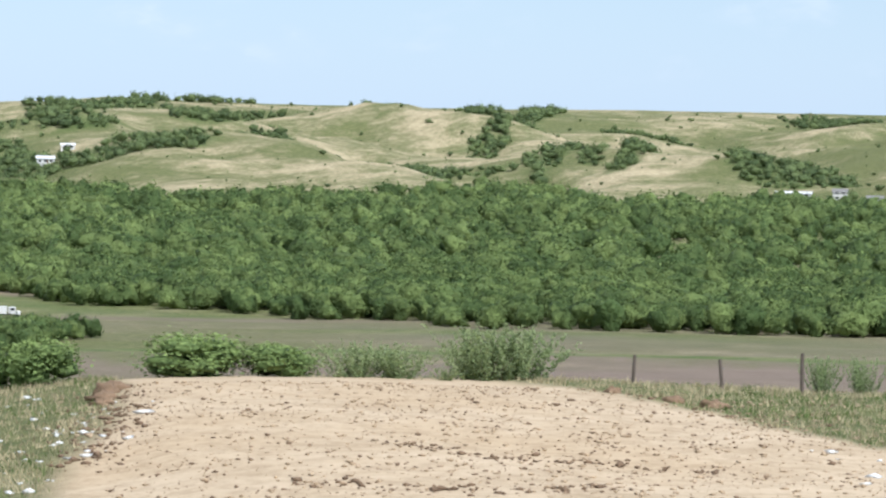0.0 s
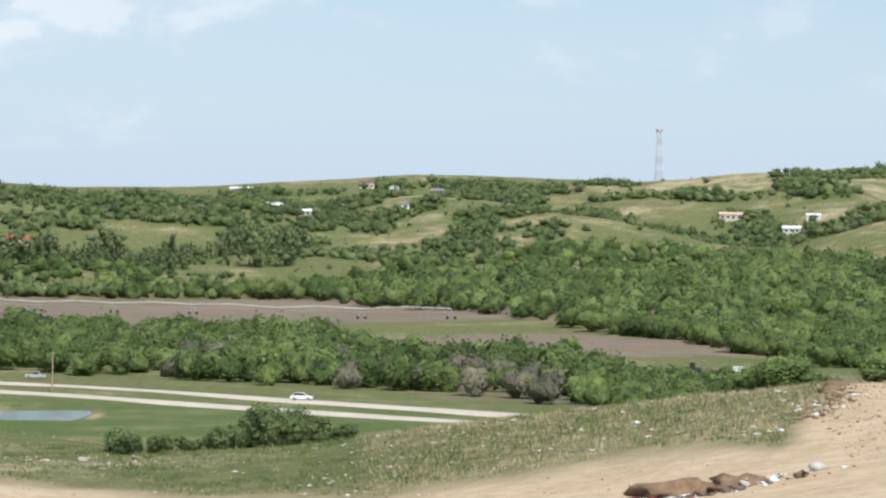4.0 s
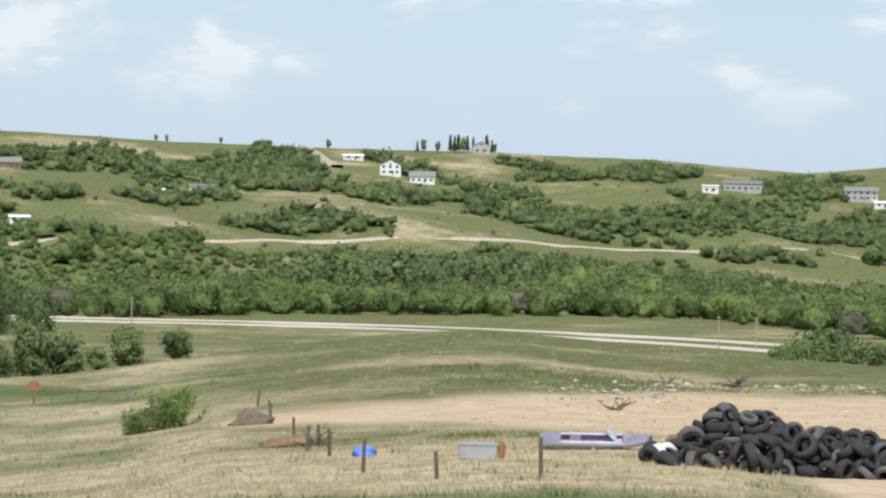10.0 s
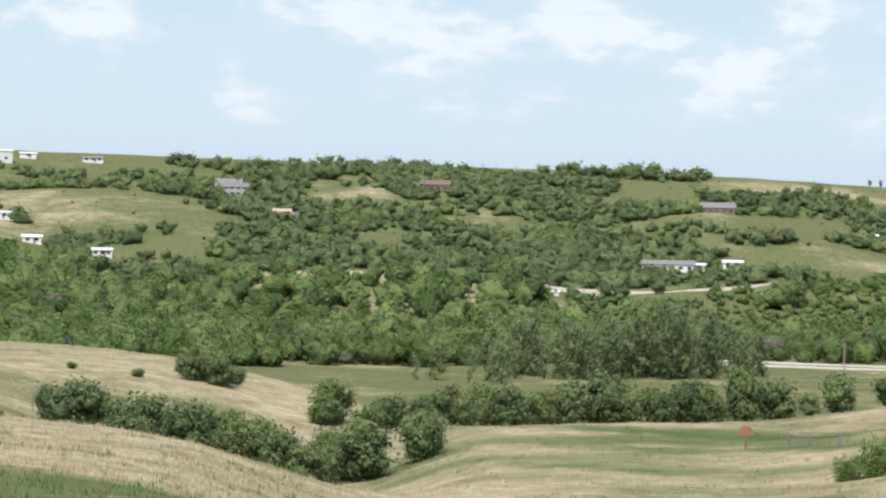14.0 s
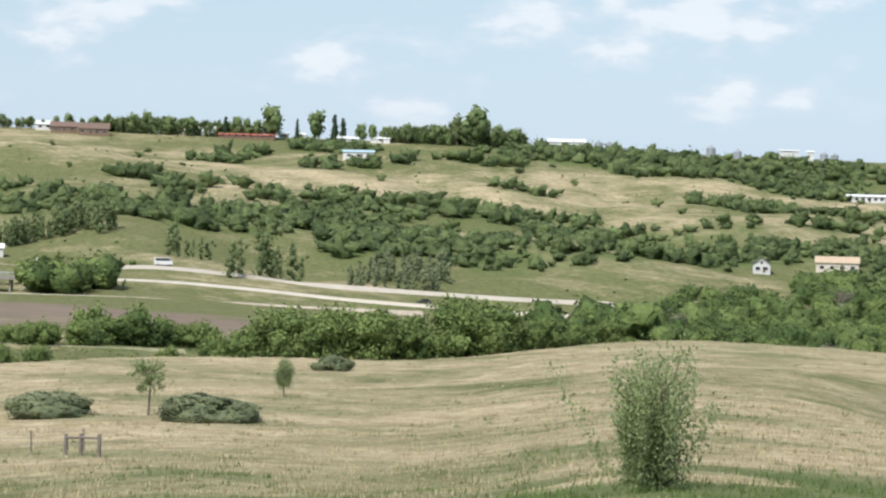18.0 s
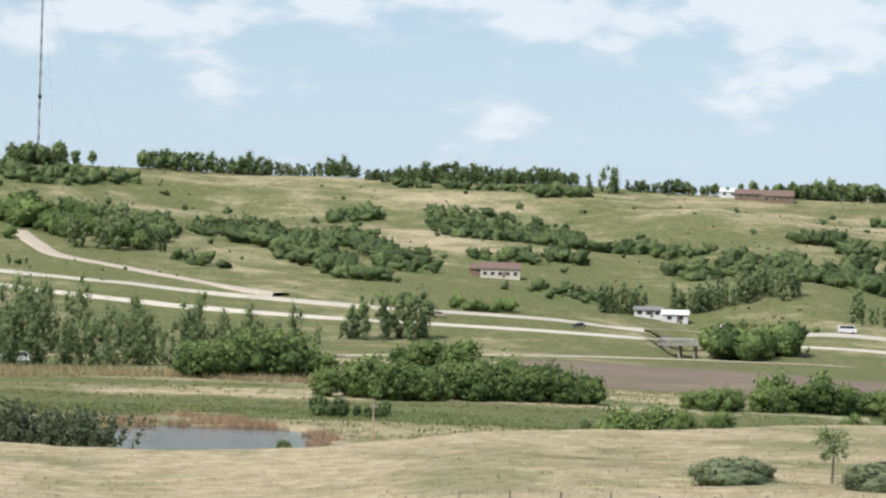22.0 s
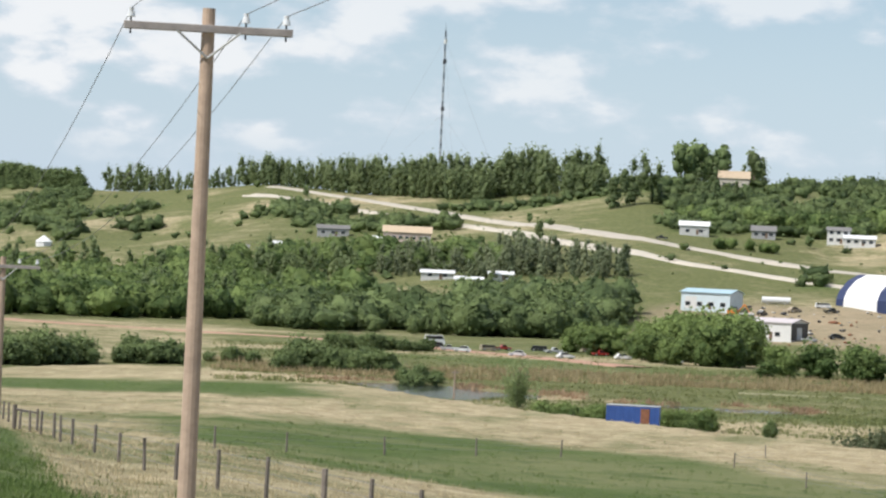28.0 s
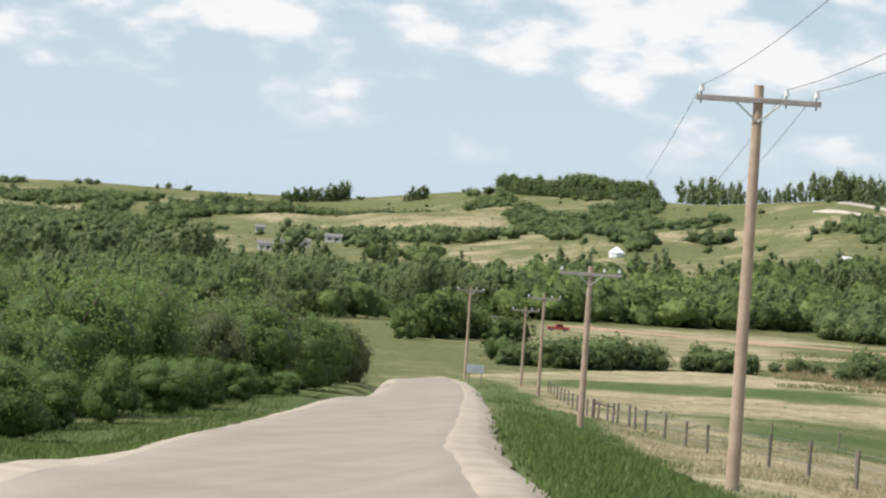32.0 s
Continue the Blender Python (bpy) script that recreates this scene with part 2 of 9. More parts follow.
# ---- materials ----
def material(name, rough=0.9, metal=0.0, spec=0.3):
    m = bpy.data.materials.new(name)
    m.use_nodes = True
    b = m.node_tree.nodes["Principled BSDF"]
    b.inputs["Roughness"].default_value, b.inputs["Metallic"].default_value = rough, metal
    b.inputs["Specular IOR Level"].default_value = spec
    return m, m.node_tree.nodes, m.node_tree.links, b


def noise_node(nodes, links, scale, detail=4.0, rough=0.6, vec=None):
    n = nodes.new("ShaderNodeTexNoise")
    n.inputs["Scale"].default_value, n.inputs["Detail"].default_value, n.inputs["Roughness"].default_value = scale, detail, rough
    if vec:
        links.new(vec, n.inputs["Vector"])
    return n.outputs["Fac"]


def mix_node(nodes, links, fac, a, b):
    n = nodes.new("ShaderNodeMix")
    n.data_type = "RGBA"
    for socket, v in (("Factor", fac), ("A", a), ("B", b)):
        if isinstance(v, (int, float)):
            n.inputs[socket].default_value = v
        elif isinstance(v, tuple):
            n.inputs[socket].default_value = (*v, 1)
        else:
            links.new(v, n.inputs[socket])
    return n.outputs["Result"]


def ramp_node(nodes, links, v, lo, hi):
    n = nodes.new("ShaderNodeMapRange")
    n.interpolation_type = "SMOOTHSTEP"
    n.inputs["From Min"].default_value, n.inputs["From Max"].default_value = lo, hi
    links.new(v, n.inputs["Value"])
    return n.outputs["Result"]


def bump_node(nodes, links, height, strength, dist, bsdf):
    n = nodes.new("ShaderNodeBump")
    n.inputs["Strength"].default_value, n.inputs["Distance"].default_value = strength, dist
    links.new(height, n.inputs["Height"])
    links.new(n.outputs["Normal"], bsdf.inputs["Normal"])


def plain(name, col, vary=0.25, scale=2.0, rough=0.8, metal=0.0, bump=0.0, spec=0.3, fine=0.3):
    """A surface with two scales of wear: broad stains and fine grain, and a small difference between pieces."""
    m, nodes, links, b = material(name, rough, metal, spec)
    vec = nodes.new("ShaderNodeTexCoord").outputs["Object"]
    dark, light = tuple(c * (1 - vary) for c in col), tuple(min(1, c * (1 + vary)) for c in col)
    c = mix_node(nodes, links, ramp_node(nodes, links, noise_node(nodes, links, scale, 5, 0.65, vec), 0.3, 0.7), dark, light)
    c2 = mix_node(nodes, links, noise_node(nodes, links, scale * 14, 3, 0.6, vec), tuple(q * (1 - fine) for q in col), tuple(min(1, q * (1 + fine)) for q in col))
    c = mix_node(nodes, links, 0.35, c, c2)
    info = nodes.new("ShaderNodeObjectInfo")
    tone = nodes.new("ShaderNodeHueSaturation")
    links.new(ramp_node(nodes, links, info.outputs["Random"], -0.6, 1.6), tone.inputs["Value"])
    val = nodes.new("ShaderNodeMapRange")
    val.inputs["To Min"].default_value, val.inputs["To Max"].default_value = 0.9, 1.1
    links.new(info.outputs["Random"], val.inputs["Value"])
    links.new(val.outputs["Result"], tone.inputs["Value"])
    links.new(c, tone.inputs["Color"])
    links.new(tone.outputs["Color"], b.inputs["Base Color"])
    if bump:
        bump_node(nodes, links, noise_node(nodes, links, scale * 8, 4, 0.6, vec), 0.6, bump, b)
    return m


def leaf_material(name, col, high_tint, shine=0.25, through_light=0.25, relief=0.0):
    """Leaves: tint by tree, by the light and shade painted into crowns, by leaf cluster and by broad noise, with some
    light passing through.
    """
    m, nodes, links, b = material(name, 0.6, 0.0, shine)
    vec = nodes.new("ShaderNodeTexCoord").outputs["Object"]
    geo = nodes.new("ShaderNodeNewGeometry")
    # crown templates put painted light and shade into this attribute, beside plain variation
    tint = nodes.new("ShaderNodeAttribute")
    tint.attribute_name = "tint"
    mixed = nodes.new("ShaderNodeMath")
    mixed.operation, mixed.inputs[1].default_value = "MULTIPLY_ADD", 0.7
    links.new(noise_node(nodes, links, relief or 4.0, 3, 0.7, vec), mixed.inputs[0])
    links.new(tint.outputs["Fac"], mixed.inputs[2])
    c = mix_node(nodes, links, ramp_node(nodes, links, mixed.outputs[0], 0.2, 1.3), col, high_tint)
    hsv = nodes.new("ShaderNodeHueSaturation")
    val = nodes.new("ShaderNodeMapRange")
    val.inputs["To Min"].default_value, val.inputs["To Max"].default_value = 0.84, 1.18
    links.new(geo.outputs["Random Per Island"], val.inputs["Value"])
    links.new(val.outputs["Result"], hsv.inputs["Value"])
    links.new(c, hsv.inputs["Color"])
    links.new(hsv.outputs["Color"], b.inputs["Base Color"])
    if relief:
        bump_node(nodes, links, noise_node(nodes, links, relief, 4, 0.65, vec), 1.0, 1.6 / relief, b)
    if through_light:
        tr, mx = nodes.new("ShaderNodeBsdfTranslucent"), nodes.new("ShaderNodeMixShader")
        links.new(hsv.outputs["Color"], tr.inputs["Color"])
        mx.inputs["Fac"].default_value = through_light
        out = nodes["Material Output"]
        links.new(b.outputs["BSDF"], mx.inputs[1])
        links.new(tr.outputs["BSDF"], mx.inputs[2])
        links.new(mx.outputs["Shader"], out.inputs["Surface"])
    return m


def ground_material():
    """Prairie: dry and green grass by noise; attribute cover says where bare dirt, lush green and ploughed soil lie."""
    m, nodes, links, b = material("prairie_ground", 0.95, 0.0, 0.1)
    vec = nodes.new("ShaderNodeTexCoord").outputs["Object"]
    cover = nodes.new("ShaderNodeAttribute")
    cover.attribute_name = "cover"
    split = nodes.new("ShaderNodeSeparateColor")
    links.new(cover.outputs["Color"], split.inputs["Color"])
    dirt, lush, soil, dry = split.outputs["Red"], split.outputs["Green"], split.outputs["Blue"], cover.outputs["Alpha"]
    # grass
    stretch = nodes.new("ShaderNodeMapping")
    stretch.inputs["Scale"].default_value = (1.0, 1.0, 1.0)
    links.new(vec, stretch.inputs["Vector"])
    v = stretch.outputs["Vector"]
    patch, tuft, blade = noise_node(nodes, links, 0.045, 6, 0.62, v), noise_node(nodes, links, 0.55, 5, 0.65, v), noise_node(nodes, links, 5.0, 4, 0.7, v)
    green = mix_node(nodes, links, ramp_node(nodes, links, tuft, 0.3, 0.7), (0.116, 0.138, 0.056), (0.196, 0.208, 0.095))
    straw = mix_node(nodes, links, ramp_node(nodes, links, tuft, 0.3, 0.7), (0.36, 0.30, 0.19), (0.60, 0.52, 0.355))
    add = nodes.new("ShaderNodeMath")
    add.operation = "ADD"
    links.new(patch, add.inputs[0])
    links.new(dry, add.inputs[1])
    mottle = nodes.new("ShaderNodeMath")
    mottle.operation, mottle.inputs[1].default_value = "MULTIPLY_ADD", 0.55
    links.new(noise_node(nodes, links, 0.16, 5, 0.7, v), mottle.inputs[0])
    links.new(add.outputs[0], mottle.inputs[2])
    col = mix_node(nodes, links, ramp_node(nodes, links, mottle.outputs[0], 0.98, 1.50), green, straw)
    grain = mix_node(nodes, links, ramp_node(nodes, links, blade, 0.3, 0.75), (0.45, 0.45, 0.42), (1.35, 1.3, 1.2))
    mul = nodes.new("ShaderNodeMix")
    mul.data_type, mul.blend_type = "RGBA", "MULTIPLY"
    mul.inputs["Factor"].default_value = 0.7
    links.new(col, mul.inputs["A"])
    links.new(grain, mul.inputs["B"])
    col = mul.outputs["Result"]
    rich = mix_node(nodes, links, ramp_node(nodes, links, blade, 0.3, 0.7), (0.060, 0.098, 0.028), (0.122, 0.168, 0.056))
    rich = mix_node(nodes, links, ramp_node(nodes, links, patch, 0.40, 0.66), rich, (0.172, 0.188, 0.085))
    rich = mix_node(nodes, links, ramp_node(nodes, links, noise_node(nodes, links, 0.17, 5, 0.7, v), 0.50, 0.72), rich, (0.07, 0.105, 0.036))
    col = mix_node(nodes, links, lush, col, rich)
    plough = mix_node(nodes, links, noise_node(nodes, links, 0.08, 5, 0.6, v), (0.15, 0.115, 0.09), (0.27, 0.215, 0.17))
    col = mix_node(nodes, links, soil, col, plough)
    sand = mix_node(nodes, links, ramp_node(nodes, links, noise_node(nodes, links, 0.3, 6, 0.7, v), 0.3, 0.7), (0.40, 0.305, 0.195), (0.55, 0.44, 0.305))
    sand = mix_node(nodes, links, ramp_node(nodes, links, noise_node(nodes, links, 0.09, 5, 0.65, v), 0.42, 0.68), sand, (0.44, 0.33, 0.205))
    pebble = mix_node(nodes, links, ramp_node(nodes, links, noise_node(nodes, links, 1.5, 7, 0.8, v), 0.36, 0.58), (0.20, 0.145, 0.09), (0.54, 0.435, 0.305))
    sand = mix_node(nodes, links, 0.3, sand, pebble)
    col = mix_node(nodes, links, dirt, col, sand)
    links.new(col, b.inputs["Base Color"])
    hsum = nodes.new("ShaderNodeMath")
    hsum.operation = "ADD"
    links.new(blade, hsum.inputs[0])
    links.new(tuft, hsum.inputs[1])
    soft = nodes.new("ShaderNodeMapRange")
    soft.inputs["To Min"].default_value, soft.inputs["To Max"].default_value = 1.0, 0.14
    links.new(dirt, soft.inputs["Value"])
    damp = nodes.new("ShaderNodeMath")
    damp.operation = "MULTIPLY"
    links.new(hsum.outputs[0], damp.inputs[0])
    links.new(soft.outputs["Result"], damp.inputs[1])
    bump_node(nodes, links, damp.outputs[0], 0.8, 0.25, b)
    return m


M_GROUND = ground_material()
M_LEAF = leaf_material("broadleaf", (0.104, 0.164, 0.056), (0.250, 0.332, 0.112), 0.12, 0.30, 0.6)
M_DARKLEAF = leaf_material("slope_bush_leaf", (0.110, 0.160, 0.068), (0.235, 0.305, 0.124), 0.12, 0.30, 0.7)
M_POPLAR = leaf_material("poplar_leaf", (0.125, 0.172, 0.074), (0.240, 0.295, 0.132), 0.3, 0.45)
M_YOUNG = leaf_material("young_poplar_leaf", (0.165, 0.225, 0.098), (0.320, 0.385, 0.180), 0.35, 0.5)
M_SAGE = leaf_material("willow_leaf", (0.130, 0.165, 0.088), (0.240, 0.272, 0.150), 0.25, 0.35)
M_NEEDLE = leaf_material("needle", (0.018, 0.036, 0.016), (0.040, 0.066, 0.026), 0.2, 0.1)
M_BELT = leaf_material("roadside_leaf", (0.060, 0.110, 0.032), (0.178, 0.262, 0.078), 0.2, 0.42)
M_BELT_DULL = leaf_material("dull_shrub_leaf", (0.074, 0.098, 0.040), (0.155, 0.188, 0.076), 0.2, 0.42)
M_DARKWILLOW = leaf_material("dark_willow_leaf", (0.060, 0.080, 0.040), (0.125, 0.150, 0.080), 0.2, 0.35)
M_GREYLEAF = leaf_material("half_bare_grey_twigs", (0.190, 0.192, 0.130), (0.320, 0.310, 0.215), 0.12, 0.3, 0.7)
M_REED = leaf_material("dry_reeds", (0.25, 0.20, 0.105), (0.44, 0.36, 0.21), 0.15, 0.35)
M_RUSTREED = leaf_material("rusty_shore_reeds", (0.27, 0.185, 0.11), (0.45, 0.32, 0.21), 0.15, 0.35)
M_MARSH = leaf_material("marsh_grass_blades", (0.105, 0.135, 0.046), (0.27, 0.28, 0.12), 0.15, 0.4)
M_BARK = plain("bark", (0.16, 0.13, 0.10), 0.35, 3, 0.95, bump=0.02)
M_GRASS = leaf_material("dry_grass_blades", (0.31, 0.265, 0.150), (0.56, 0.475, 0.300), 0.15, 0.3)
M_LUSH = leaf_material("green_grass_blades", (0.075, 0.125, 0.032), (0.165, 0.225, 0.070), 0.15, 0.35)
def road_material():
    """Bleached asphalt: stone grain, patches and long wheel streaks along the road."""
    m, nodes, links, b = material("sun_bleached_asphalt", 0.9, 0.0, 0.2)
    vec = nodes.new("ShaderNodeTexCoord").outputs["Object"]
    turn = nodes.new("ShaderNodeMapping")
    turn.inputs["Rotation"].default_value, turn.inputs["Scale"].default_value = (0, 0, radians(-7.7)), (0.03, 1.1, 1.0)
    links.new(vec, turn.inputs["Vector"])
    streak = ramp_node(nodes, links, noise_node(nodes, links, 1.0, 4, 0.6, turn.outputs["Vector"]), 0.32, 0.68)
    patch = ramp_node(nodes, links, noise_node(nodes, links, 0.22, 5, 0.65, vec), 0.3, 0.7)
    grain = noise_node(nodes, links, 9.0, 4, 0.7, vec)
    c = mix_node(nodes, links, streak, (0.250, 0.208, 0.168), (0.350, 0.302, 0.250))
    c = mix_node(nodes, links, 0.4, c, mix_node(nodes, links, patch, (0.225, 0.195, 0.158), (0.35, 0.31, 0.26)))
    c = mix_node(nodes, links, 0.35, c, mix_node(nodes, links, grain, (0.17, 0.15, 0.125), (0.50, 0.455, 0.39)))
    links.new(c, b.inputs["Base Color"])
    bump_node(nodes, links, grain, 0.4, 0.03, b)
    return m


M_ASPHALT = road_material()
M_HIGHWAY = plain("pale_highway_pavement", (0.47, 0.43, 0.36), 0.14, 0.15, 0.9)
M_GRAVEL = plain("gravel", (0.40, 0.345, 0.275), 0.22, 0.6, 0.95)
M_TRACK = plain("grassy_track", (0.29, 0.275, 0.165), 0.35, 0.5, 0.95)
M_REDGRAVEL = plain("salmon_shale", (0.44, 0.27, 0.195), 0.2, 0.5, 0.95)
M_WATER, _n, _l, _b = material("pond_water", 0.08, 0.0, 0.5)
_b.inputs["Base Color"].default_value = (0.05, 0.06, 0.055, 1)
bump_node(_n, _l, noise_node(_n, _l, 0.9, 4, 0.6, _n.new("ShaderNodeTexCoord").outputs["Object"]), 0.35, 0.12, _b)

# ---- mesh helpers ----
def mesh_object(name, verts, faces, mat, parent=None, label="", smooth_shade=False, attrs=None):
    """verts: array n x 3; faces: one array of quads or triangles, or a list of such arrays."""
    me = bpy.data.meshes.new(name)
    groups = [np.asarray(f, dtype=np.int64) for f in (faces if isinstance(faces, list) else [faces]) if len(f)]
    loops = np.concatenate([f.ravel() for f in groups])
    sizes = np.concatenate([np.full(len(f), f.shape[1]) for f in groups])
    me.vertices.add(len(verts))
    me.vertices.foreach_set("co", np.asarray(verts, dtype=np.float32).ravel())
    me.loops.add(len(loops))
    me.loops.foreach_set("vertex_index", loops.astype(np.int32))
    me.polygons.add(len(sizes))
    starts = np.concatenate([[0], np.cumsum(sizes)[:-1]])
    me.polygons.foreach_set("loop_start", starts.astype(np.int32))
    me.polygons.foreach_set("loop_total", sizes.astype(np.int32))
    me.update(calc_edges=True)
    if smooth_shade:
        me.polygons.foreach_set("use_smooth", np.ones(len(sizes), dtype=bool))
    for key, (kind, values) in (attrs or {}).items():
        a = me.attributes.new(key, kind, "POINT")
        a.data.foreach_set("value" if kind == "FLOAT" else "color", np.asarray(values, dtype=np.float32).ravel())
    if mat:
        me.materials.append(mat)
    ob = new(name, me)
    if parent is not None:
        ob.parent = parent
    if label:
        ob["label"] = label
    return ob


def part(name, bm, mat, parent, label=""):
    me = bpy.data.meshes.new(name)
    bm.to_mesh(me)
    bm.free()
    me.materials.append(mat)
    ob = new(name, me)
    ob.parent = parent
    if label:
        ob["label"] = label
    return ob


def empty(name, x, y, z, turn=0.0, label="", category="", group=""):
    ob = new(name)
    ob.empty_display_size = 0.3
    ob.matrix_basis = pose(x, y, z, 0, 0, turn)
    return tagged(ob, label, category, group)


def box(bm, x0, x1, y0, y1, z0, z1, bevel=0.0):
    m = Matrix.Translation(((x0 + x1) / 2, (y0 + y1) / 2, (z0 + z1) / 2)) @ Matrix.Diagonal((abs(x1 - x0), abs(y1 - y0), abs(z1 - z0), 1))
    made = bmesh.ops.create_cube(bm, size=1, matrix=m)["verts"]
    if bevel:
        edges = list({e for v in made for e in v.link_edges})
        bmesh.ops.bevel(bm, geom=edges, offset=bevel, segments=1, affect="EDGES")
    return bm


def rod(bm, a, b, ra, rb=None, n=8):
    """A tapered round bar from a to b."""
    a, b = Vector(a), Vector(b)
    turn = (b - a).to_track_quat("Z", "Y").to_matrix().to_4x4()
    m = Matrix.Translation((a + b) / 2) @ turn
    bmesh.ops.create_cone(bm, cap_ends=True, segments=n, radius1=ra, radius2=ra if rb is None else rb, depth=(b - a).length, matrix=m)
    return bm


# clumps: azimuth and range of one end, of the other end, depth, height in metres
CLUMPS = {k: [] for k in 'BLPSW'}
CLUMPS['B'] += [(0.3, 2243, 1.3, 2339, 118, 5.5), (1.8, 2349, 2.9, 2433, 80, 5.5), (3.1, 2053, 4.3, 2110, 160, 5.5), (4.3, 2014, 5.1, 2012, 42, 5.5), (5.4, 1972, 6.1, 1892, 54, 5.5), (7.2, 1795, 8.3, 1809, 80, 5.5), (8.7, 2025, 9.8, 2375, 160, 5.5), (9.6, 1795, 10.5, 2030, 160, 5.5), (10.6, 1810, 11.6, 2210, 160, 5.5), (11.0, 1782, 11.8, 1916, 62, 5.5), (13.3, 1753, 14.3, 1749, 108, 5.5), (14.7, 2429, 15.7, 2360, 82, 5.5), (14.6, 1755, 15.2, 1768, 26, 5.5), (0.6, 2009, 1.7, 2033, 78, 5.5), (3.3, 2500, 5.7, 2552, 6, 5.4)]
CLUMPS['B'] += [(6.0, 2552, 7.7, 2580, 25, 4.7), (8.4, 2495, 8.9, 2493, 62, 5.5), (9.7, 2525, 10.2, 2541, 6, 4.1), (1.4, 1741, 3.6, 1778, 66, 5.5), (-0.0, 1755, 0.6, 1743, 52, 5.5)]
CLUMPS['B'] += [(-5.4, 2043, -4.2, 2035, 84, 5.5), (-4.8, 1935, -3.8, 1943, 100, 5.5), (-3.4, 2175, -2.1, 2077, 70, 5.5), (-2.4, 2017, 0.3, 1989, 24, 5.5), (-1.8, 1847, -0.4, 1823, 50, 5.5), (-0.4, 1865, 0.9, 1741, 100, 5.5), (0.7, 1995, 1.9, 1974, 44, 5.5), (-5.4, 1745, -4.8, 1753, 18, 5.5), (-4.0, 1729, -3.5, 1729, 22, 5.5), (-2.8, 1909, -1.8, 1881, 6, 5.5)]
CLUMPS['B'] += [(-9.5, 1898, -8.3, 1800, 76, 5.5), (-8.3, 2004, -5.9, 2078, 60, 5.5), (-9.8, 1790, -8.6, 1776, 28, 5.5), (-8.6, 1762, -6.6, 1780, 14, 5.5), (-5.9, 1996, -4.5, 1976, 64, 5.5), (-5.6, 1804, -3.6, 1794, 22, 5.5), (-6.7, 1634, -5.7, 1654, 70, 5.5), (-5.7, 1698, -4.9, 1724, 44, 5.5), (-4.3, 1748, -3.2, 1753, 6, 5.5), (-4.7, 2082, -2.6, 2059, 16, 5.5)]
CLUMPS['B'] += [(-15.2, 1860, -12.1, 1808, 60, 5.5), (-12.1, 1820, -9.0, 1820, 86, 5.5), (-9.0, 1956, -7.3, 1964, 28, 5.5), (-7.1, 1968, -5.5, 2038, 64, 5.5), (-8.0, 1782, -4.8, 1882, 24, 5.5), (-15.2, 1672, -14.2, 1680, 14, 5.5), (-6.1, 1638, -4.6, 1656, 82, 5.5), (-4.8, 1882, -2.2, 1915, 18, 5.5)]
CLUMPS['P'] += [(-14.2, 1546, -10.4, 1578, 6, 15.5), (-10.0, 1638, -7.9, 1660, 6, 13.5)]
CLUMPS['B'] += [(-20.1, 1557, -18.4, 1625, 138, 5.5), (-18.1, 1863, -14.3, 1885, 25, 5.5), (-14.3, 1805, -11.8, 1745, 116, 5.5), (-11.8, 1759, -9.2, 1757, 80, 5.5), (-8.3, 1823, -6.3, 1907, 60, 5.5), (-19.7, 1461, -16.5, 1627, 60, 5.5), (-16.1, 1811, -15.1, 1735, 24, 5.5), (-14.9, 1669, -14.3, 1649, 12, 5.5), (-6.5, 1631, -5.3, 1641, 52, 5.5), (-17.2, 1485, -15.1, 1479, 144, 5.5)]
CLUMPS['P'] += [(-12.8, 1531, -10.2, 1579, 6, 14.2), (-9.7, 1591, -8.2, 1607, 6, 19.0)]
CLUMPS['B'] += [(-30.1, 1454, -28.2, 1486, 50, 5.5), (-29.3, 1606, -28.1, 1608, 40, 5.5), (-27.7, 1434, -25.9, 1426, 96, 5.5), (-27.2, 1630, -25.6, 1572, 36, 5.5), (-25.6, 1528, -24.2, 1486, 28, 5.5), (-25.4, 1458, -23.7, 1408, 6, 5.3), (-24.6, 1666, -22.7, 1574, 46, 5.5), (-22.9, 1566, -20.9, 1660, 128, 5.5), (-23.7, 1448, -21.1, 1506, 18, 5.5), (-22.5, 1396, -20.5, 1422, 36, 5.5), (-20.8, 1552, -18.6, 1642, 28, 5.5), (-19.6, 1650, -17.9, 1744, 124, 5.5), (-18.4, 1592, -17.0, 1622, 26, 5.5), (-29.8, 1310, -27.6, 1318, 14, 5.5), (-27.5, 1302, -26.8, 1298, 6, 5.5)]
CLUMPS['P'] += [(-29.0, 1002, -24.1, 1040, 32, 13.5), (-16.8, 1456, -15.3, 1472, 6, 10.8)]
CLUMPS['B'] += [(-41.4, 1400, -38.4, 1402, 94, 5.5), (-38.4, 1424, -35.9, 1384, 50, 5.5), (-35.9, 1384, -34.1, 1382, 54, 5.5), (-34.0, 1446, -31.4, 1498, 72, 5.5), (-43.3, 1400, -41.4, 1400, 70, 5.5), (-43.3, 1272, -40.1, 1286, 54, 5.5), (-43.3, 1182, -41.2, 1184, 36, 5.5), (-41.2, 1214, -39.7, 1200, 14, 5.5), (-40.1, 1352, -38.0, 1310, 6, 5.5), (-38.9, 1240, -36.5, 1196, 30, 5.5), (-37.9, 1368, -35.6, 1324, 12, 5.5), (-35.1, 1342, -33.8, 1342, 6, 5.5), (-36.6, 1310, -35.1, 1274, 22, 5.5), (-33.7, 1304, -32.6, 1322, 20, 5.5), (-31.9, 1350, -30.0, 1398, 28, 5.5)]
CLUMPS['B'] += [(-31.4, 1428, -28.9, 1538, 88, 5.5), (-29.2, 1624, -27.8, 1526, 40, 5.5), (-33.1, 1218, -32.1, 1246, 10, 5.5), (-36.5, 1190, -33.2, 1226, 6, 4.0)]
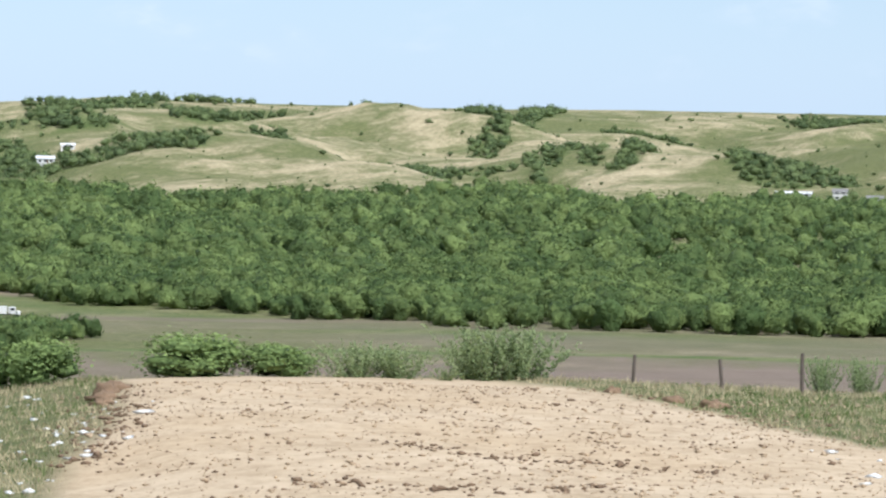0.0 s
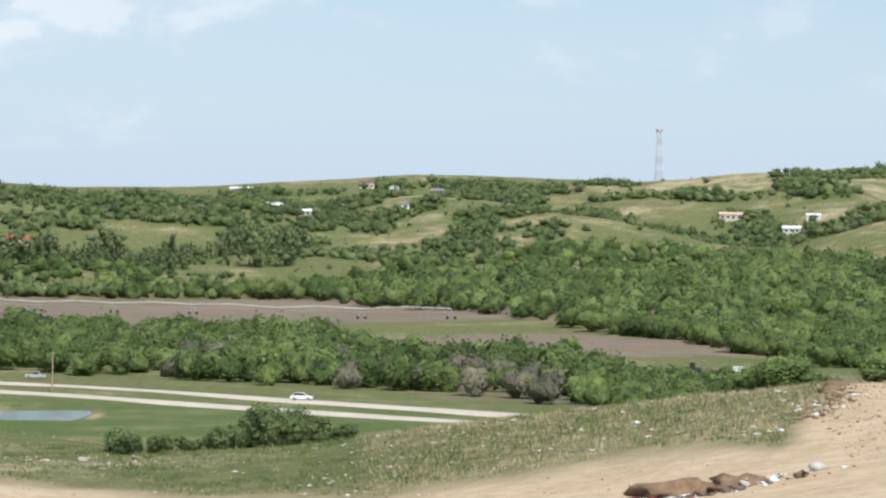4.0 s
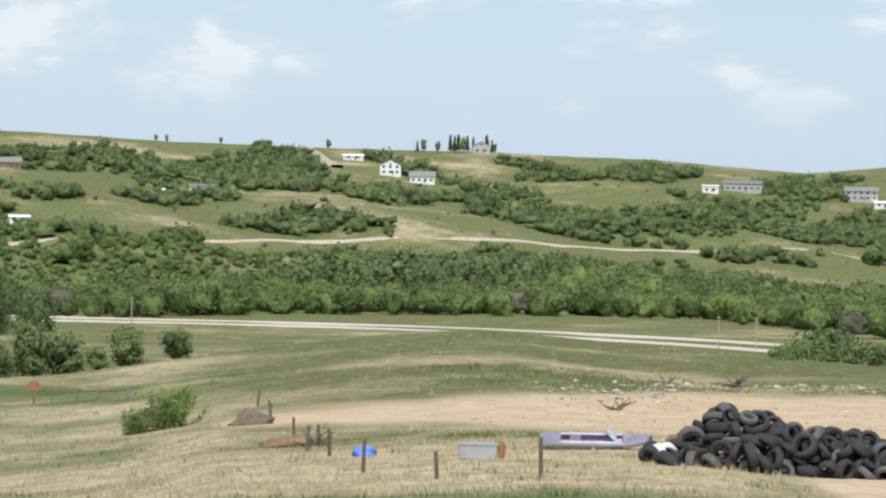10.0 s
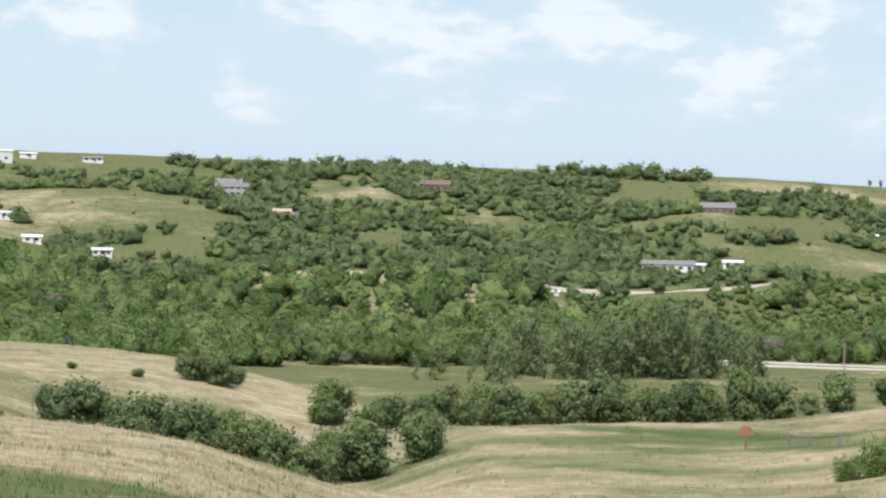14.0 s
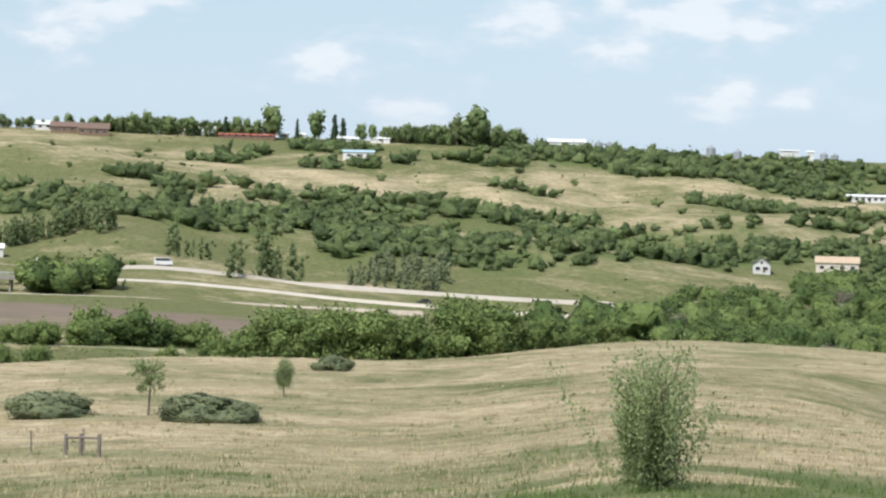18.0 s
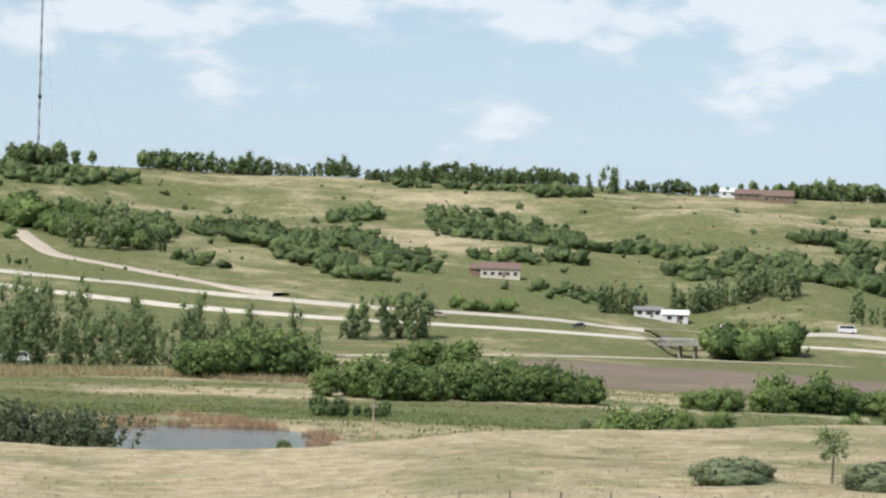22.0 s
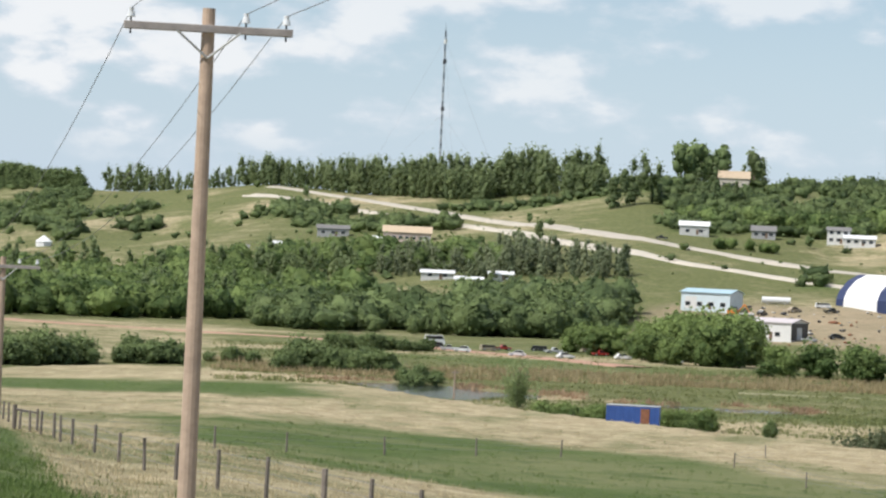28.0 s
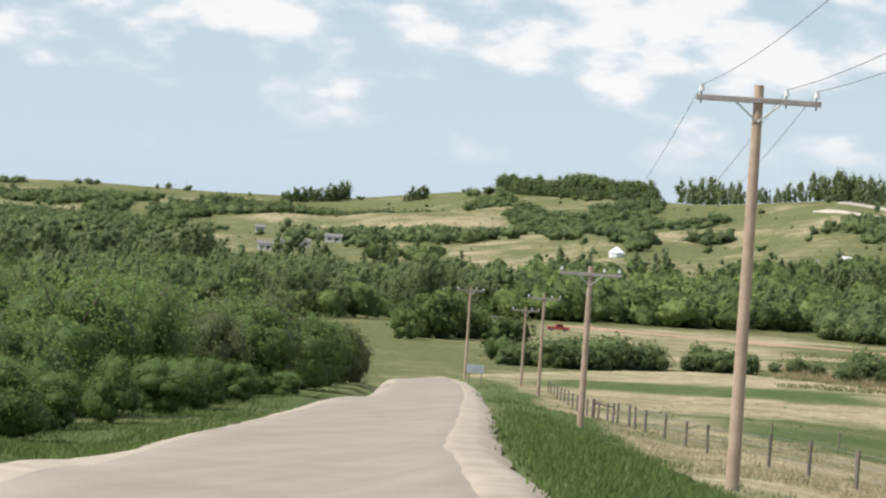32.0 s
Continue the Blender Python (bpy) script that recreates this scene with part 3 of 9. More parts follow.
CLUMPS['P'] += [(-39.8, 720, -39.0, 724, 16, 12.7), (-38.6, 712, -37.8, 716, 16, 13.2), (-38.2, 740, -33.1, 766, 44, 14.8), (-29.1, 1052, -26.7, 1100, 6, 10.0)]
CLUMPS['S'] += [(-46.6, 186, -44.7, 186, 8, 3.2), (-44.9, 185, -41.6, 187, 14, 3.9), (-41.7, 194, -39.4, 200, 12, 3.9), (-41.4, 226, -38.5, 226, 8, 3.2), (-38.5, 230, -33.8, 236, 7, 3.9), (-33.9, 240, -32.9, 240, 5, 6.6), (-32.6, 240, -31.6, 242, 5, 4.2), (-31.6, 243, -30.4, 247, 5, 2.8), (-19.5, 614, -17.6, 608, 22, 7.6), (-17.7, 606, -14.0, 601, 20, 4.4)]
CLUMPS['L'] += [(-33.2, 1114, -32.6, 1122, 22, 8.5), (-31.4, 1178, -30.6, 1202, 6, 8.5)]
CLUMPS['B'] += [(-52.3, 1376, -48.9, 1406, 42, 5.5), (-53.4, 1408, -52.0, 1454, 40, 5.5), (-50.4, 1348, -48.5, 1340, 38, 5.5), (-52.1, 1168, -47.9, 1198, 14, 5.5), (-49.1, 1124, -47.4, 1098, 54, 5.5), (-46.5, 1116, -45.5, 1128, 92, 5.5), (-46.6, 1338, -45.8, 1362, 6, 5.0), (-44.6, 1326, -43.6, 1346, 24, 5.5), (-44.7, 1520, -41.7, 1508, 10, 5.5), (-41.7, 1528, -36.8, 1470, 60, 5.5), (-44.1, 1450, -40.9, 1378, 16, 5.5), (-43.5, 1304, -41.7, 1262, 6, 5.5), (-43.2, 1196, -40.1, 1170, 36, 5.5), (-41.7, 1374, -38.6, 1288, 70, 5.5), (-39.8, 1286, -36.8, 1224, 32, 5.5)]
CLUMPS['L'] += [(-45.7, 190, -44.8, 190, 14, 2.5), (-49.5, 985, -44.5, 995, 70, 7.0), (-47.6, 1050, -45.6, 1060, 50, 6.5)]
CLUMPS['S'] += [(-44.0, 240, -42.9, 240, 14, 2.5)]
CLUMPS['B'] += [(-61.1, 1336, -59.5, 1382, 44, 5.5), (-59.1, 1442, -57.6, 1422, 24, 5.5), (-62.3, 1218, -61.5, 1232, 6, 5.0), (-61.5, 1188, -60.9, 1178, 6, 5.5), (-59.2, 1332, -56.2, 1384, 6, 5.5), (-56.1, 1384, -54.3, 1384, 12, 5.5), (-54.7, 1438, -53.8, 1440, 10, 5.5), (-53.5, 1348, -48.6, 1390, 96, 5.5), (-64.4, 1090, -62.4, 1116, 36, 5.5), (-62.7, 1086, -59.0, 1070, 38, 5.5), (-59.1, 1116, -57.7, 1166, 38, 5.5), (-58.1, 1108, -56.0, 1184, 38, 5.5), (-56.0, 1172, -54.8, 1198, 6, 5.5), (-55.3, 1276, -53.8, 1272, 6, 4.2), (-54.4, 1212, -52.8, 1208, 6, 4.9)]
CLUMPS['B'] += [(-51.8, 1254, -49.7, 1294, 6, 4.7), (-58.1, 1036, -56.5, 1082, 14, 5.5), (-56.0, 1018, -52.8, 1040, 24, 5.5), (-52.8, 1040, -49.1, 1104, 46, 5.5)]
CLUMPS['W'] += [(-57.9, 930, -56.0, 940, 52, 8.5)]
CLUMPS['P'] += [(-61.3, 958, -60.4, 962, 6, 10.7), (-60.3, 916, -58.8, 934, 6, 13.7)]
CLUMPS['L'] += [(-62.0, 930, -61.4, 936, 6, 4.3), (-62.4, 500, -60.4, 526, 6, 3.8), (-60.4, 284, -57.6, 283, 9, 5.6), (-57.6, 283, -54.9, 283, 9, 5.7), (-54.9, 286, -53.0, 303, 8, 3.9), (-62.6, 286, -60.6, 284, 7, 3.4), (-53.6, 315, -52.4, 315, 14, 2.5), (-64.4, 486, -63.3, 495, 6, 2.7), (-63.0, 498, -62.6, 502, 6, 2.8)]
CLUMPS['B'] += [(-69.4, 1220, -66.8, 1216, 118, 5.5), (-66.7, 1206, -65.1, 1196, 6, 3.4), (-68.8, 1108, -66.1, 1114, 18, 5.5), (-70.1, 1060, -69.3, 1046, 6, 4.9), (-65.1, 1150, -64.0, 1164, 6, 5.3), (-67.2, 996, -66.2, 1002, 6, 5.5)]
CLUMPS['P'] += [(-66.0, 960, -62.9, 1022, 6, 9.1), (-62.9, 1012, -62.2, 1014, 6, 10.3), (-70.2, 1472, -66.6, 1492, 6, 6.9), (-66.3, 1454, -65.7, 1464, 6, 14.9), (-65.6, 1484, -63.9, 1498, 6, 5.5), (-62.8, 1485, -59.6, 1485, 25, 5.5), (-59.5, 1485, -59.3, 1485, 25, 11.0), (-57.2, 1485, -54.7, 1485, 25, 6.9), (-55.8, 1485, -55.4, 1485, 25, 15.1)]
CLUMPS['L'] += [(-63.9, 838, -62.5, 852, 30, 8.5), (-70.1, 924, -67.7, 928, 6, 4.3), (-70.1, 450, -66.1, 474, 6, 3.4), (-64.2, 481, -63.3, 495, 6, 2.7), (-63.0, 498, -62.6, 504, 6, 3.2), (-66.0, 272, -63.5, 270, 9, 5.0)]
CLUMPS['B'] += [(-75.3, 1106, -74.2, 1104, 78, 5.5), (-73.6, 1152, -71.9, 1142, 38, 5.5), (-71.9, 1062, -70.2, 996, 30, 5.5), (-71.0, 1150, -69.4, 1054, 46, 5.5), (-71.3, 1288, -70.4, 1322, 6, 5.3)]
CLUMPS['B'] += [(-81.5, 1380, -77.6, 1400, 60, 5.5), (-77.3, 1380, -75.7, 1400, 20, 5.5), (-75.9, 1388, -74.5, 1404, 6, 5.2), (-79.2, 1178, -75.9, 1106, 48, 5.5), (-81.8, 1180, -79.2, 1178, 12, 5.5), (-74.0, 1044, -73.1, 1024, 6, 3.8), (-73.6, 1166, -71.2, 1092, 26, 5.5), (-71.2, 1142, -69.6, 1068, 56, 5.5)]
CLUMPS['P'] += [(-74.7, 1482, -70.6, 1498, 6, 7.7), (-70.5, 1482, -66.5, 1498, 6, 6.9), (-78.3, 1441, -77.4, 1448, 25, 6.7), (-77.1, 1451, -76.1, 1460, 25, 7.5), (-76.1, 1056, -74.2, 1064, 6, 15.7), (-78.3, 644, -75.4, 644, 6, 11.9), (-76.0, 563, -71.2, 624, 6, 10.4), (-70.9, 828, -69.1, 842, 6, 10.8)]
CLUMPS['L'] += [(-73.8, 509, -71.2, 546, 6, 5.9), (-71.2, 624, -68.3, 610, 6, 5.1), (-72.5, 456, -66.0, 477, 6, 3.4), (-71.5, 469, -70.1, 462, 6, 3.9), (-81.7, 571, -79.6, 576, 6, 6.4)]
CLUMPS['S'] += [(-79.8, 262, -78.7, 262, 14, 3.4), (-78.3, 262, -75.4, 262, 14, 5.8), (-71.6, 387, -69.9, 391, 6, 2.5)]
CLUMPS['P'] += [(-91.2, 1582, -89.1, 1489, 25, 14.0), (-89.1, 1490, -86.8, 1408, 60, 15.5), (-86.8, 1438, -84.7, 1340, 60, 16.5), (-84.7, 1258, -82.2, 1306, 6, 16.4), (-83.3, 1392, -82.5, 1400, 25, 11.6), (-82.1, 1404, -81.7, 1408, 25, 13.0), (-91.1, 1026, -89.0, 1002, 6, 13.1), (-77.4, 552, -74.5, 573, 6, 11.5)]
CLUMPS['B'] += [(-81.5, 1376, -77.7, 1408, 60, 5.5), (-91.2, 1366, -89.7, 1350, 52, 5.5), (-83.4, 1158, -80.6, 1218, 38, 5.5), (-80.6, 1238, -77.4, 1264, 122, 5.5), (-77.5, 1380, -75.6, 1376, 24, 5.5)]
CLUMPS['W'] += [(-89.0, 1024, -84.2, 962, 70, 9.5)]
CLUMPS['S'] += [(-91.1, 758, -84.3, 770, 150, 8.2), (-90.8, 478, -88.6, 486, 6, 4.0), (-88.5, 443, -87.7, 450, 6, 2.1)]
CLUMPS['L'] += [(-83.8, 589, -81.8, 606, 105, 8.5), (-85.2, 662, -83.7, 642, 6, 8.5), (-81.9, 558, -79.5, 554, 6, 5.1), (-78.5, 570, -77.3, 581, 6, 6.4), (-77.7, 1090, -77.0, 1084, 6, 8.0), (-85.9, 330, -82.4, 330, 14, 3.1)]
CLUMPS['P'] += [(-97.4, 1945, -94.5, 1749, 25, 9.0), (-94.1, 1735, -90.7, 1571, 6, 12.1)]
CLUMPS['B'] += [(-96.2, 1867, -94.5, 1749, 25, 5.5), (-97.4, 1685, -95.9, 1333, 160, 5.5), (-94.4, 1569, -93.2, 1563, 6, 5.5), (-93.9, 1425, -93.2, 1415, 6, 5.3), (-90.6, 1319, -88.5, 1241, 46, 5.5)]
CLUMPS['L'] += [(-97.3, 761, -91.7, 831, 160, 8.5), (-91.7, 865, -89.3, 947, 22, 8.5)]
CLUMPS['S'] += [(-97.4, 446, -94.4, 470, 20, 4.2), (-93.8, 480, -91.2, 500, 14, 3.4), (-89.8, 599, -87.9, 613, 6, 3.4)]
CLUMPS['B'] += [(-106.9, 1894, -105.6, 1833, 74, 5.5), (-104.0, 1659, -101.6, 1835, 160, 5.5), (-105.6, 1573, -103.7, 1923, 128, 5.5), (-98.1, 1681, -97.4, 1803, 102, 5.5), (-95.6, 1625, -94.3, 1641, 114, 5.5), (-96.4, 1585, -94.8, 1315, 134, 5.5), (-100.5, 1431, -98.8, 1561, 24, 5.5), (-106.9, 1306, -103.7, 1419, 36, 5.5)]
CLUMPS['P'] += [(-101.6, 1969, -100.3, 2049, 6, 9.3), (-99.3, 1939, -98.8, 1959, 6, 9.1), (-97.5, 1953, -95.6, 1795, 6, 7.7), (-107.0, 984, -102.6, 1263, 6, 13.7), (-102.6, 1227, -99.4, 1245, 6, 16.4), (-107.3, 534, -102.8, 637, 6, 9.9), (-102.8, 637, -97.2, 813, 6, 11.1)]
CLUMPS['L'] += [(-96.1, 1035, -90.0, 975, 34, 8.5), (-99.0, 458, -97.3, 477, 6, 5.5), (-99.5, 546, -97.3, 595, 6, 6.6)]
CLUMPS['L'] += [(-54.4, 800, -51.0, 850, 30, 8.5), (-83.2, 1190, -80.0, 1182, 30, 6.5), (-80.0, 1176, -77.5, 1158, 45, 8.0), (-77.1, 1120, -74.6, 1062, 40, 9.0), (-91.0, 1075, -86.0, 1025, 60, 7.0), (-82.6, 1092, -81.4, 1086, 10, 5.0)]


def thicket(az, r, x, y):
    """How far the bushes of the far slopes cover a place, 0 to 1: the measured thickets with ragged edges, and loose cover."""
    f = np.full(np.shape(az), -1.0)
    for a0, r0, a1, r1, d, h in CLUMPS["B"]:
        u = (az - (a0 + a1) / 2) / ((a1 - a0) / 2 + 0.12)
        mid = r0 + (r1 - r0) * np.clip((az - a0) / (a1 - a0), 0, 1) + d / 2
        f = np.maximum(f, 1.5 - np.hypot(u, (r - mid) / (d / 2 + 12)))
    rb, rr = table(BASE, 1, az), table(RIM, 1, az)
    rise = (r - rb) / (rr - rb)
    want = table([(18, 0.20), (8, 0.22), (2, 0.30), (-3, 0.46), (-8, 0.58), (-14, 0.70), (-20, 0.72), (-26, 0.56), (-30, 0.52), (-35, 0.62), (-42, 0.66), (-48, 0.56), (-54, 0.50), (-60, 0.42), (-66, 0.36), (-72, 0.36), (-78, 0.50), (-88, 0.44), (-94, 0.42), (-100, 0.46), (-108, 0.52)], 1, az)
    arc = np.radians(az) * 1400
    g = fbm(arc / 120 + r / 300, r / 75, 93, 4) * 2.2 + (want - 0.5) * 1.3 + 0.10 - gully(az, r, x, y) * (0.25 + 0.35 * smooth(-5, 2, az))
    g = g - 0.6 * smooth(-66, -69, az) * (1 - smooth(0.45, 0.65, rise)) * (1 - smooth(-90, -93, az))
    g = g - 1.0 * smooth(0.84, 0.93, rise) * smooth(-36, -30, az)
    n = fbm(x / 52, y / 52, 91, 4) * 1.2 - knoll(x, y) * 1.1
    inside = smooth(0.0, 0.04, rise) * (1 - smooth(0.975, 0.99, rise))
    bare = 0.9 * smooth(0.86, 0.94, rise) * smooth(-25, -21, az) * (1 - smooth(-3, 0, az))
    return smooth(0.34, 0.58, np.maximum(np.minimum(f, 0.85), g) + n - bare) * inside


# ---- ground ----
def furrow_at(az, r):
    return fbm(np.radians(az) * r / 110, r / 8, 59, 3)


def lerp_front(az):
    return np.interp(az, [-2.5, 1, 7, 14, 18], [1005, 850, 775, 743, 730])


def cover_masks(x, y):
    az, r = np.degrees(np.arctan2(x, y)), np.hypot(x, y)
    wob = fbm(x / 18, y / 18, 51, 4)
    fine = fbm(x / 4, y / 4, 55, 3)
    a, q = az + wob * (1.6 + 40 * (1 - smooth(15, 110, r))) + fine * (0.5 + 6 * (1 - smooth(30, 110, r))), r * (1 + wob * 0.10 + fine * 0.03)
    band = lambda v, lo, hi, s: smooth(lo - s, lo + s, v) * (1 - smooth(hi - s, hi + s, v))
    # dirt: the tipping mound, the yard with the tyres, the bank below the litter slope
    t = (172 - r) / 24
    mound = band(a * 0.5 + az * 0.5, -0.9 - t * 0.9, 4.2 + t * 2.4, 0.25) * band(r + wob * 30, 52, 190, 5)
    inner = np.interp(az, [-30, -24, -21, -19, -16, 0], [142, 124, 114, 96, 60, 60])
    outer = np.interp(az, [-30, -26, -22, -17, -12, -8.5, -6, -3, 0], [158, 155, 170, 173, 166, 152, 146, 146, 120])
    yard = band(a, -29.5, -0.5, 0.5) * band(q - inner, 0, 400, 5) * (1 - smooth(-6, 6, q - outer))
    lot = band(a, -83.6, -77.0, 0.4) * band(q, 795, 905, 8)
    shore = 0
    for pa, pr, wa, wr, level in PONDS:
        e = np.hypot((az - pa) / wa, (r - pr) / wr) + fbm(x / 16, y / 16, 35, 4) * 0.9
        shore = shore + band(e, 1.0, 1.32, 0.08) * smooth(-0.25, 0.1, fine + wob) * 0.75
    dirt = np.clip(mound + yard + lot * 0.35 + shore, 0, 1)
    # lush green
    flat = band(a, -60, -3, 2) * band(q, 300, 640, 40) * 0.85
    meadow = band(a, -93.2, -78.4, 0.8) * band(q, np.interp(az, [-96, -90, -84, -79], [215, 150, 132, 112]), np.interp(az, [-93, -91, -88.9, -86.5, -83.6, -81.5, -78], [222, 230, 238, 235, 221, 208, 190]), 7) * np.clip(1.0 + fine * 0.25, 0, 1)
    strip2 = band(a, -96.5, -90, 0.8) * band(q, 290, 335, 8)
    verge = (band(az, -60, -20, 4) * band(r, 62, 84, 6) + band(a, -80, -30, 2) * band(q, 60, 84, 6)) * smooth(-0.14, 0.06, fbm(x / 9, y / 4, 53, 3)) * 0.95
    floor_west = band(a, -92, -60, 2) * band(q, 370, 680, 20) * smooth(-0.05, 0.06, fbm(x / 34, y / 160, 57, 3)) * (0.5 + 0.4 * smooth(-0.05, 0.1, fbm(x / 9, y / 60, 59, 3)))
    off = road_offset(x, y)
    roadside = band(off + wob * 2.0 + fine * 0.6, 4.5, np.interp(x, [-200, -90, -60, 0], [9.5, 10.5, 9.0, 8.0]), 0.6) + band(off + wob * 2 + fine * 0.6, -9.5, -3.6, 0.5)
    roadside = roadside * smooth(60, 30, x) * (1 - smooth(330, 360, r)) * 0.95
    ditch = band(az, -3.5, 25, 0.4) * band(r, 653, 663, 2.5) * 0.95
    headland = band(az, -3, 25, 0.5) * band(r, lerp_front(az) - 60, lerp_front(az) - 15, 12) * 0.55
    patches = (band(a, -39, -31.5, 0.8) * band(q, 126, 139, 3) * 0.8 + band(a, -40, -29, 1.2) * band(q, 166, 224, 8) * 0.7) * smooth(-0.16, 0.1, fbm(x / 11, y / 6, 54, 3))
    lush = np.clip(patches + ditch + headland + flat + meadow + strip2 + verge + floor_west + roadside, 0, 1)
    lush = np.clip(lush + band(a, -100, -31, 2) * (1 - smooth(290, 340, r)) * smooth(0.07, 0.2, fbm(x / 17, y / 7, 58, 4)) * 0.5 + band(a, -66, -52, 2) * band(q, 84, 104, 5) * (0.35 + fine) + band(az, -4, 20, 1) * band(q, 640, 760, 20) * smooth(0.0, 0.15, furrow_at(az, r)) * 0.5, 0, 1)
    far = r > 950
    if far.any():
        lush[far] = np.maximum(lush[far], thicket(az[far], r[far], x[far], y[far]) * 0.8)
    # ploughed soil
    f1 = band(az, -3.5, 25, 0.4) * band(q, 480, 640, 12)
    f2 = band(az, -16.2, -1, 0.5) * band(q, 1120, 1440, 20) + band(az, -7, 0.5, 0.4) * band(q, 880, 1000, 12)
    f3 = band(az, -67.5, -54, 0.4) * band(q, 575, 725, 10)
    tan = band(az, -6, 25, 0.5) * band(q, 640, 800, 20) * 0.35
    furrow = furrow_at(az, r)
    soil = np.clip((f1 + f2 + f3) * (0.86 + furrow * 0.9) + tan * (1 + furrow * 4) + lot * 0.7, 0, 1)
    dry = 0.24 + fbm(x / 90, y / 50, 61, 4) * 0.55 + (fbm(np.radians(az) * r / 20, r / 6.5, 67, 3) * 0.15 + fbm(x / 5, y / 5, 68, 3) * 0.22) * (1 - smooth(300, 360, r))
    dry = dry + band(a, -100, -30, 1.5 + 12 * (1 - smooth(20, 80, r))) * (1 - smooth(320, 360, r)) * 0.36
    dry = dry + smooth(-6, 4, az) * smooth(1100, 1300, r) * 0.08 + smooth(1000, 1200, r) * 0.02
    dry = dry + band(az, -32, -20, 1.5) * band(r, 50, 112, 6) * 0.38 + band(az, -31, -8, 1.5) * band(r, 170, 262, 15) * (0.10 + fbm(x / 14, y / 14, 69, 3) * 0.9)
    dry = dry + smooth(950, 1100, r) * (fbm(x / 60, y / 60, 63, 4) * 0.42 + knoll(x, y) * 0.55) + band(az, -92, -60, 1) * band(r, 350, 690, 20) * (0.18 + fbm(x / 26, y / 150, 65, 3) * 1.5)
    dry = dry + band(a, -99, -91.5, 0.6) * band(q, 520, 770, 20) * 0.2
    dry = dry + band(az, -99, -86, 1) * band(r, 330, 420, 12) * 0.2
    dry = dry - band(az, -24, 0, 2) * smooth(950, 1100, r) * 0.07
    dry = dry + band(az, -82, -57, 2) * smooth(980, 1080, r) * 0.10
    soil = soil * (1 - ditch)
    lush = lush * (1 - dirt)
    return np.stack([dirt, lush, soil * (1 - dirt), np.clip(dry, 0, 1)], -1)


def surface(x, y, cov=None):
    """Height of the ground sheet with its tufts, ruts and heaps."""
    cov = cover_masks(x, y) if cov is None else cov
    az, r = np.degrees(np.arctan2(x, y)), np.hypot(x, y)
    z = ground_polar(az, r) + fbm(x / 2.2, y / 2.2, 71, 3) * 0.20 * smooth(40, 60, r) * (1 - smooth(330, 380, r)) * (1 - cov[..., 0] * 0.8) * smooth(6, 10, np.abs(road_offset(x, y)))
    rut = fbm(x / 6, y / 11, 75, 3) * 0.30 + fbm(x / 2.5, y / 4, 77, 2) * 0.08
    on_mound = smooth(-1.3, -0.7, az) * (1 - smooth(4.5, 9, az)) * smooth(60, 100, r) * (1 - smooth(170, 176, r))
    return z + cov[..., 0] * (rut + 0.12 * on_mound)


def build_ground():
    azs = np.concatenate([np.arange(-180, -114, 3.0), np.arange(-114, 24.01, 0.21), np.arange(26, 179, 3.0)])
    rs = np.concatenate([[2, 5, 9, 14, 20, 26], 30 * 1.0175 ** np.arange(0, 152), np.arange(425, 2750, 15), np.geomspace(2760, 4900, 14), [652, 655, 658, 661, 669]])
    rs = np.sort(rs)
    A, R = np.meshgrid(azs, rs)
    X, Y = R * np.sin(np.radians(A)), R * np.cos(np.radians(A))
    cov = cover_masks(X, Y)
    Z = surface(X, Y, cov)
    Z = Z - 0.42 * (1 - smooth(4.3, 6.0, np.abs(road_offset(X, Y) - 0.5)))
    n, m = len(rs), len(azs)
    verts = np.stack([X, Y, Z], -1).reshape(-1, 3)
    i, j = np.meshgrid(np.arange(n - 1), np.arange(m), indexing="ij")
    j2 = (j + 1) % m
    faces = np.stack([i * m + j, (i + 1) * m + j, (i + 1) * m + j2, i * m + j2], -1).reshape(-1, 4)
    verts = np.concatenate([verts, [[0, 0, GROUND_AT_EYE]]])
    k = np.arange(m)
    cap = np.stack([np.full(m, len(verts) - 1), k, (k + 1) % m], -1)
    cov = np.concatenate([cov.reshape(-1, 4), [[0, 0, 0, 0.3]]])
    ob = mesh_object("ground", verts, [faces, cap], M_GROUND, smooth_shade=True, attrs={"cover": ("FLOAT_COLOR", cov)})
    return tagged(ob, "rolling prairie valley ground with dry and green grass and bare dirt", "ground", kind="structure")


build_ground()


def spline(points, step):
    """A smooth line through plan points, as an array of x, y."""
    p = np.asarray(points, float)
    p = np.concatenate([[2 * p[0] - p[1]], p, [2 * p[-1] - p[-2]]])
    out = []
    for k in range(1, len(p) - 2):
        a, b, c, d = p[k - 1], p[k], p[k + 1], p[k + 2]
        for u in np.linspace(0, 1, max(2, int(np.hypot(*(c - b)) / step)), endpoint=False):
            out.append(0.5 * (2 * b + (c - a) * u + (2 * a - 5 * b + 4 * c - d) * u * u + (3 * b - 3 * c + d - a) * u ** 3))
    out.append(p[-2])
    return np.array(out)


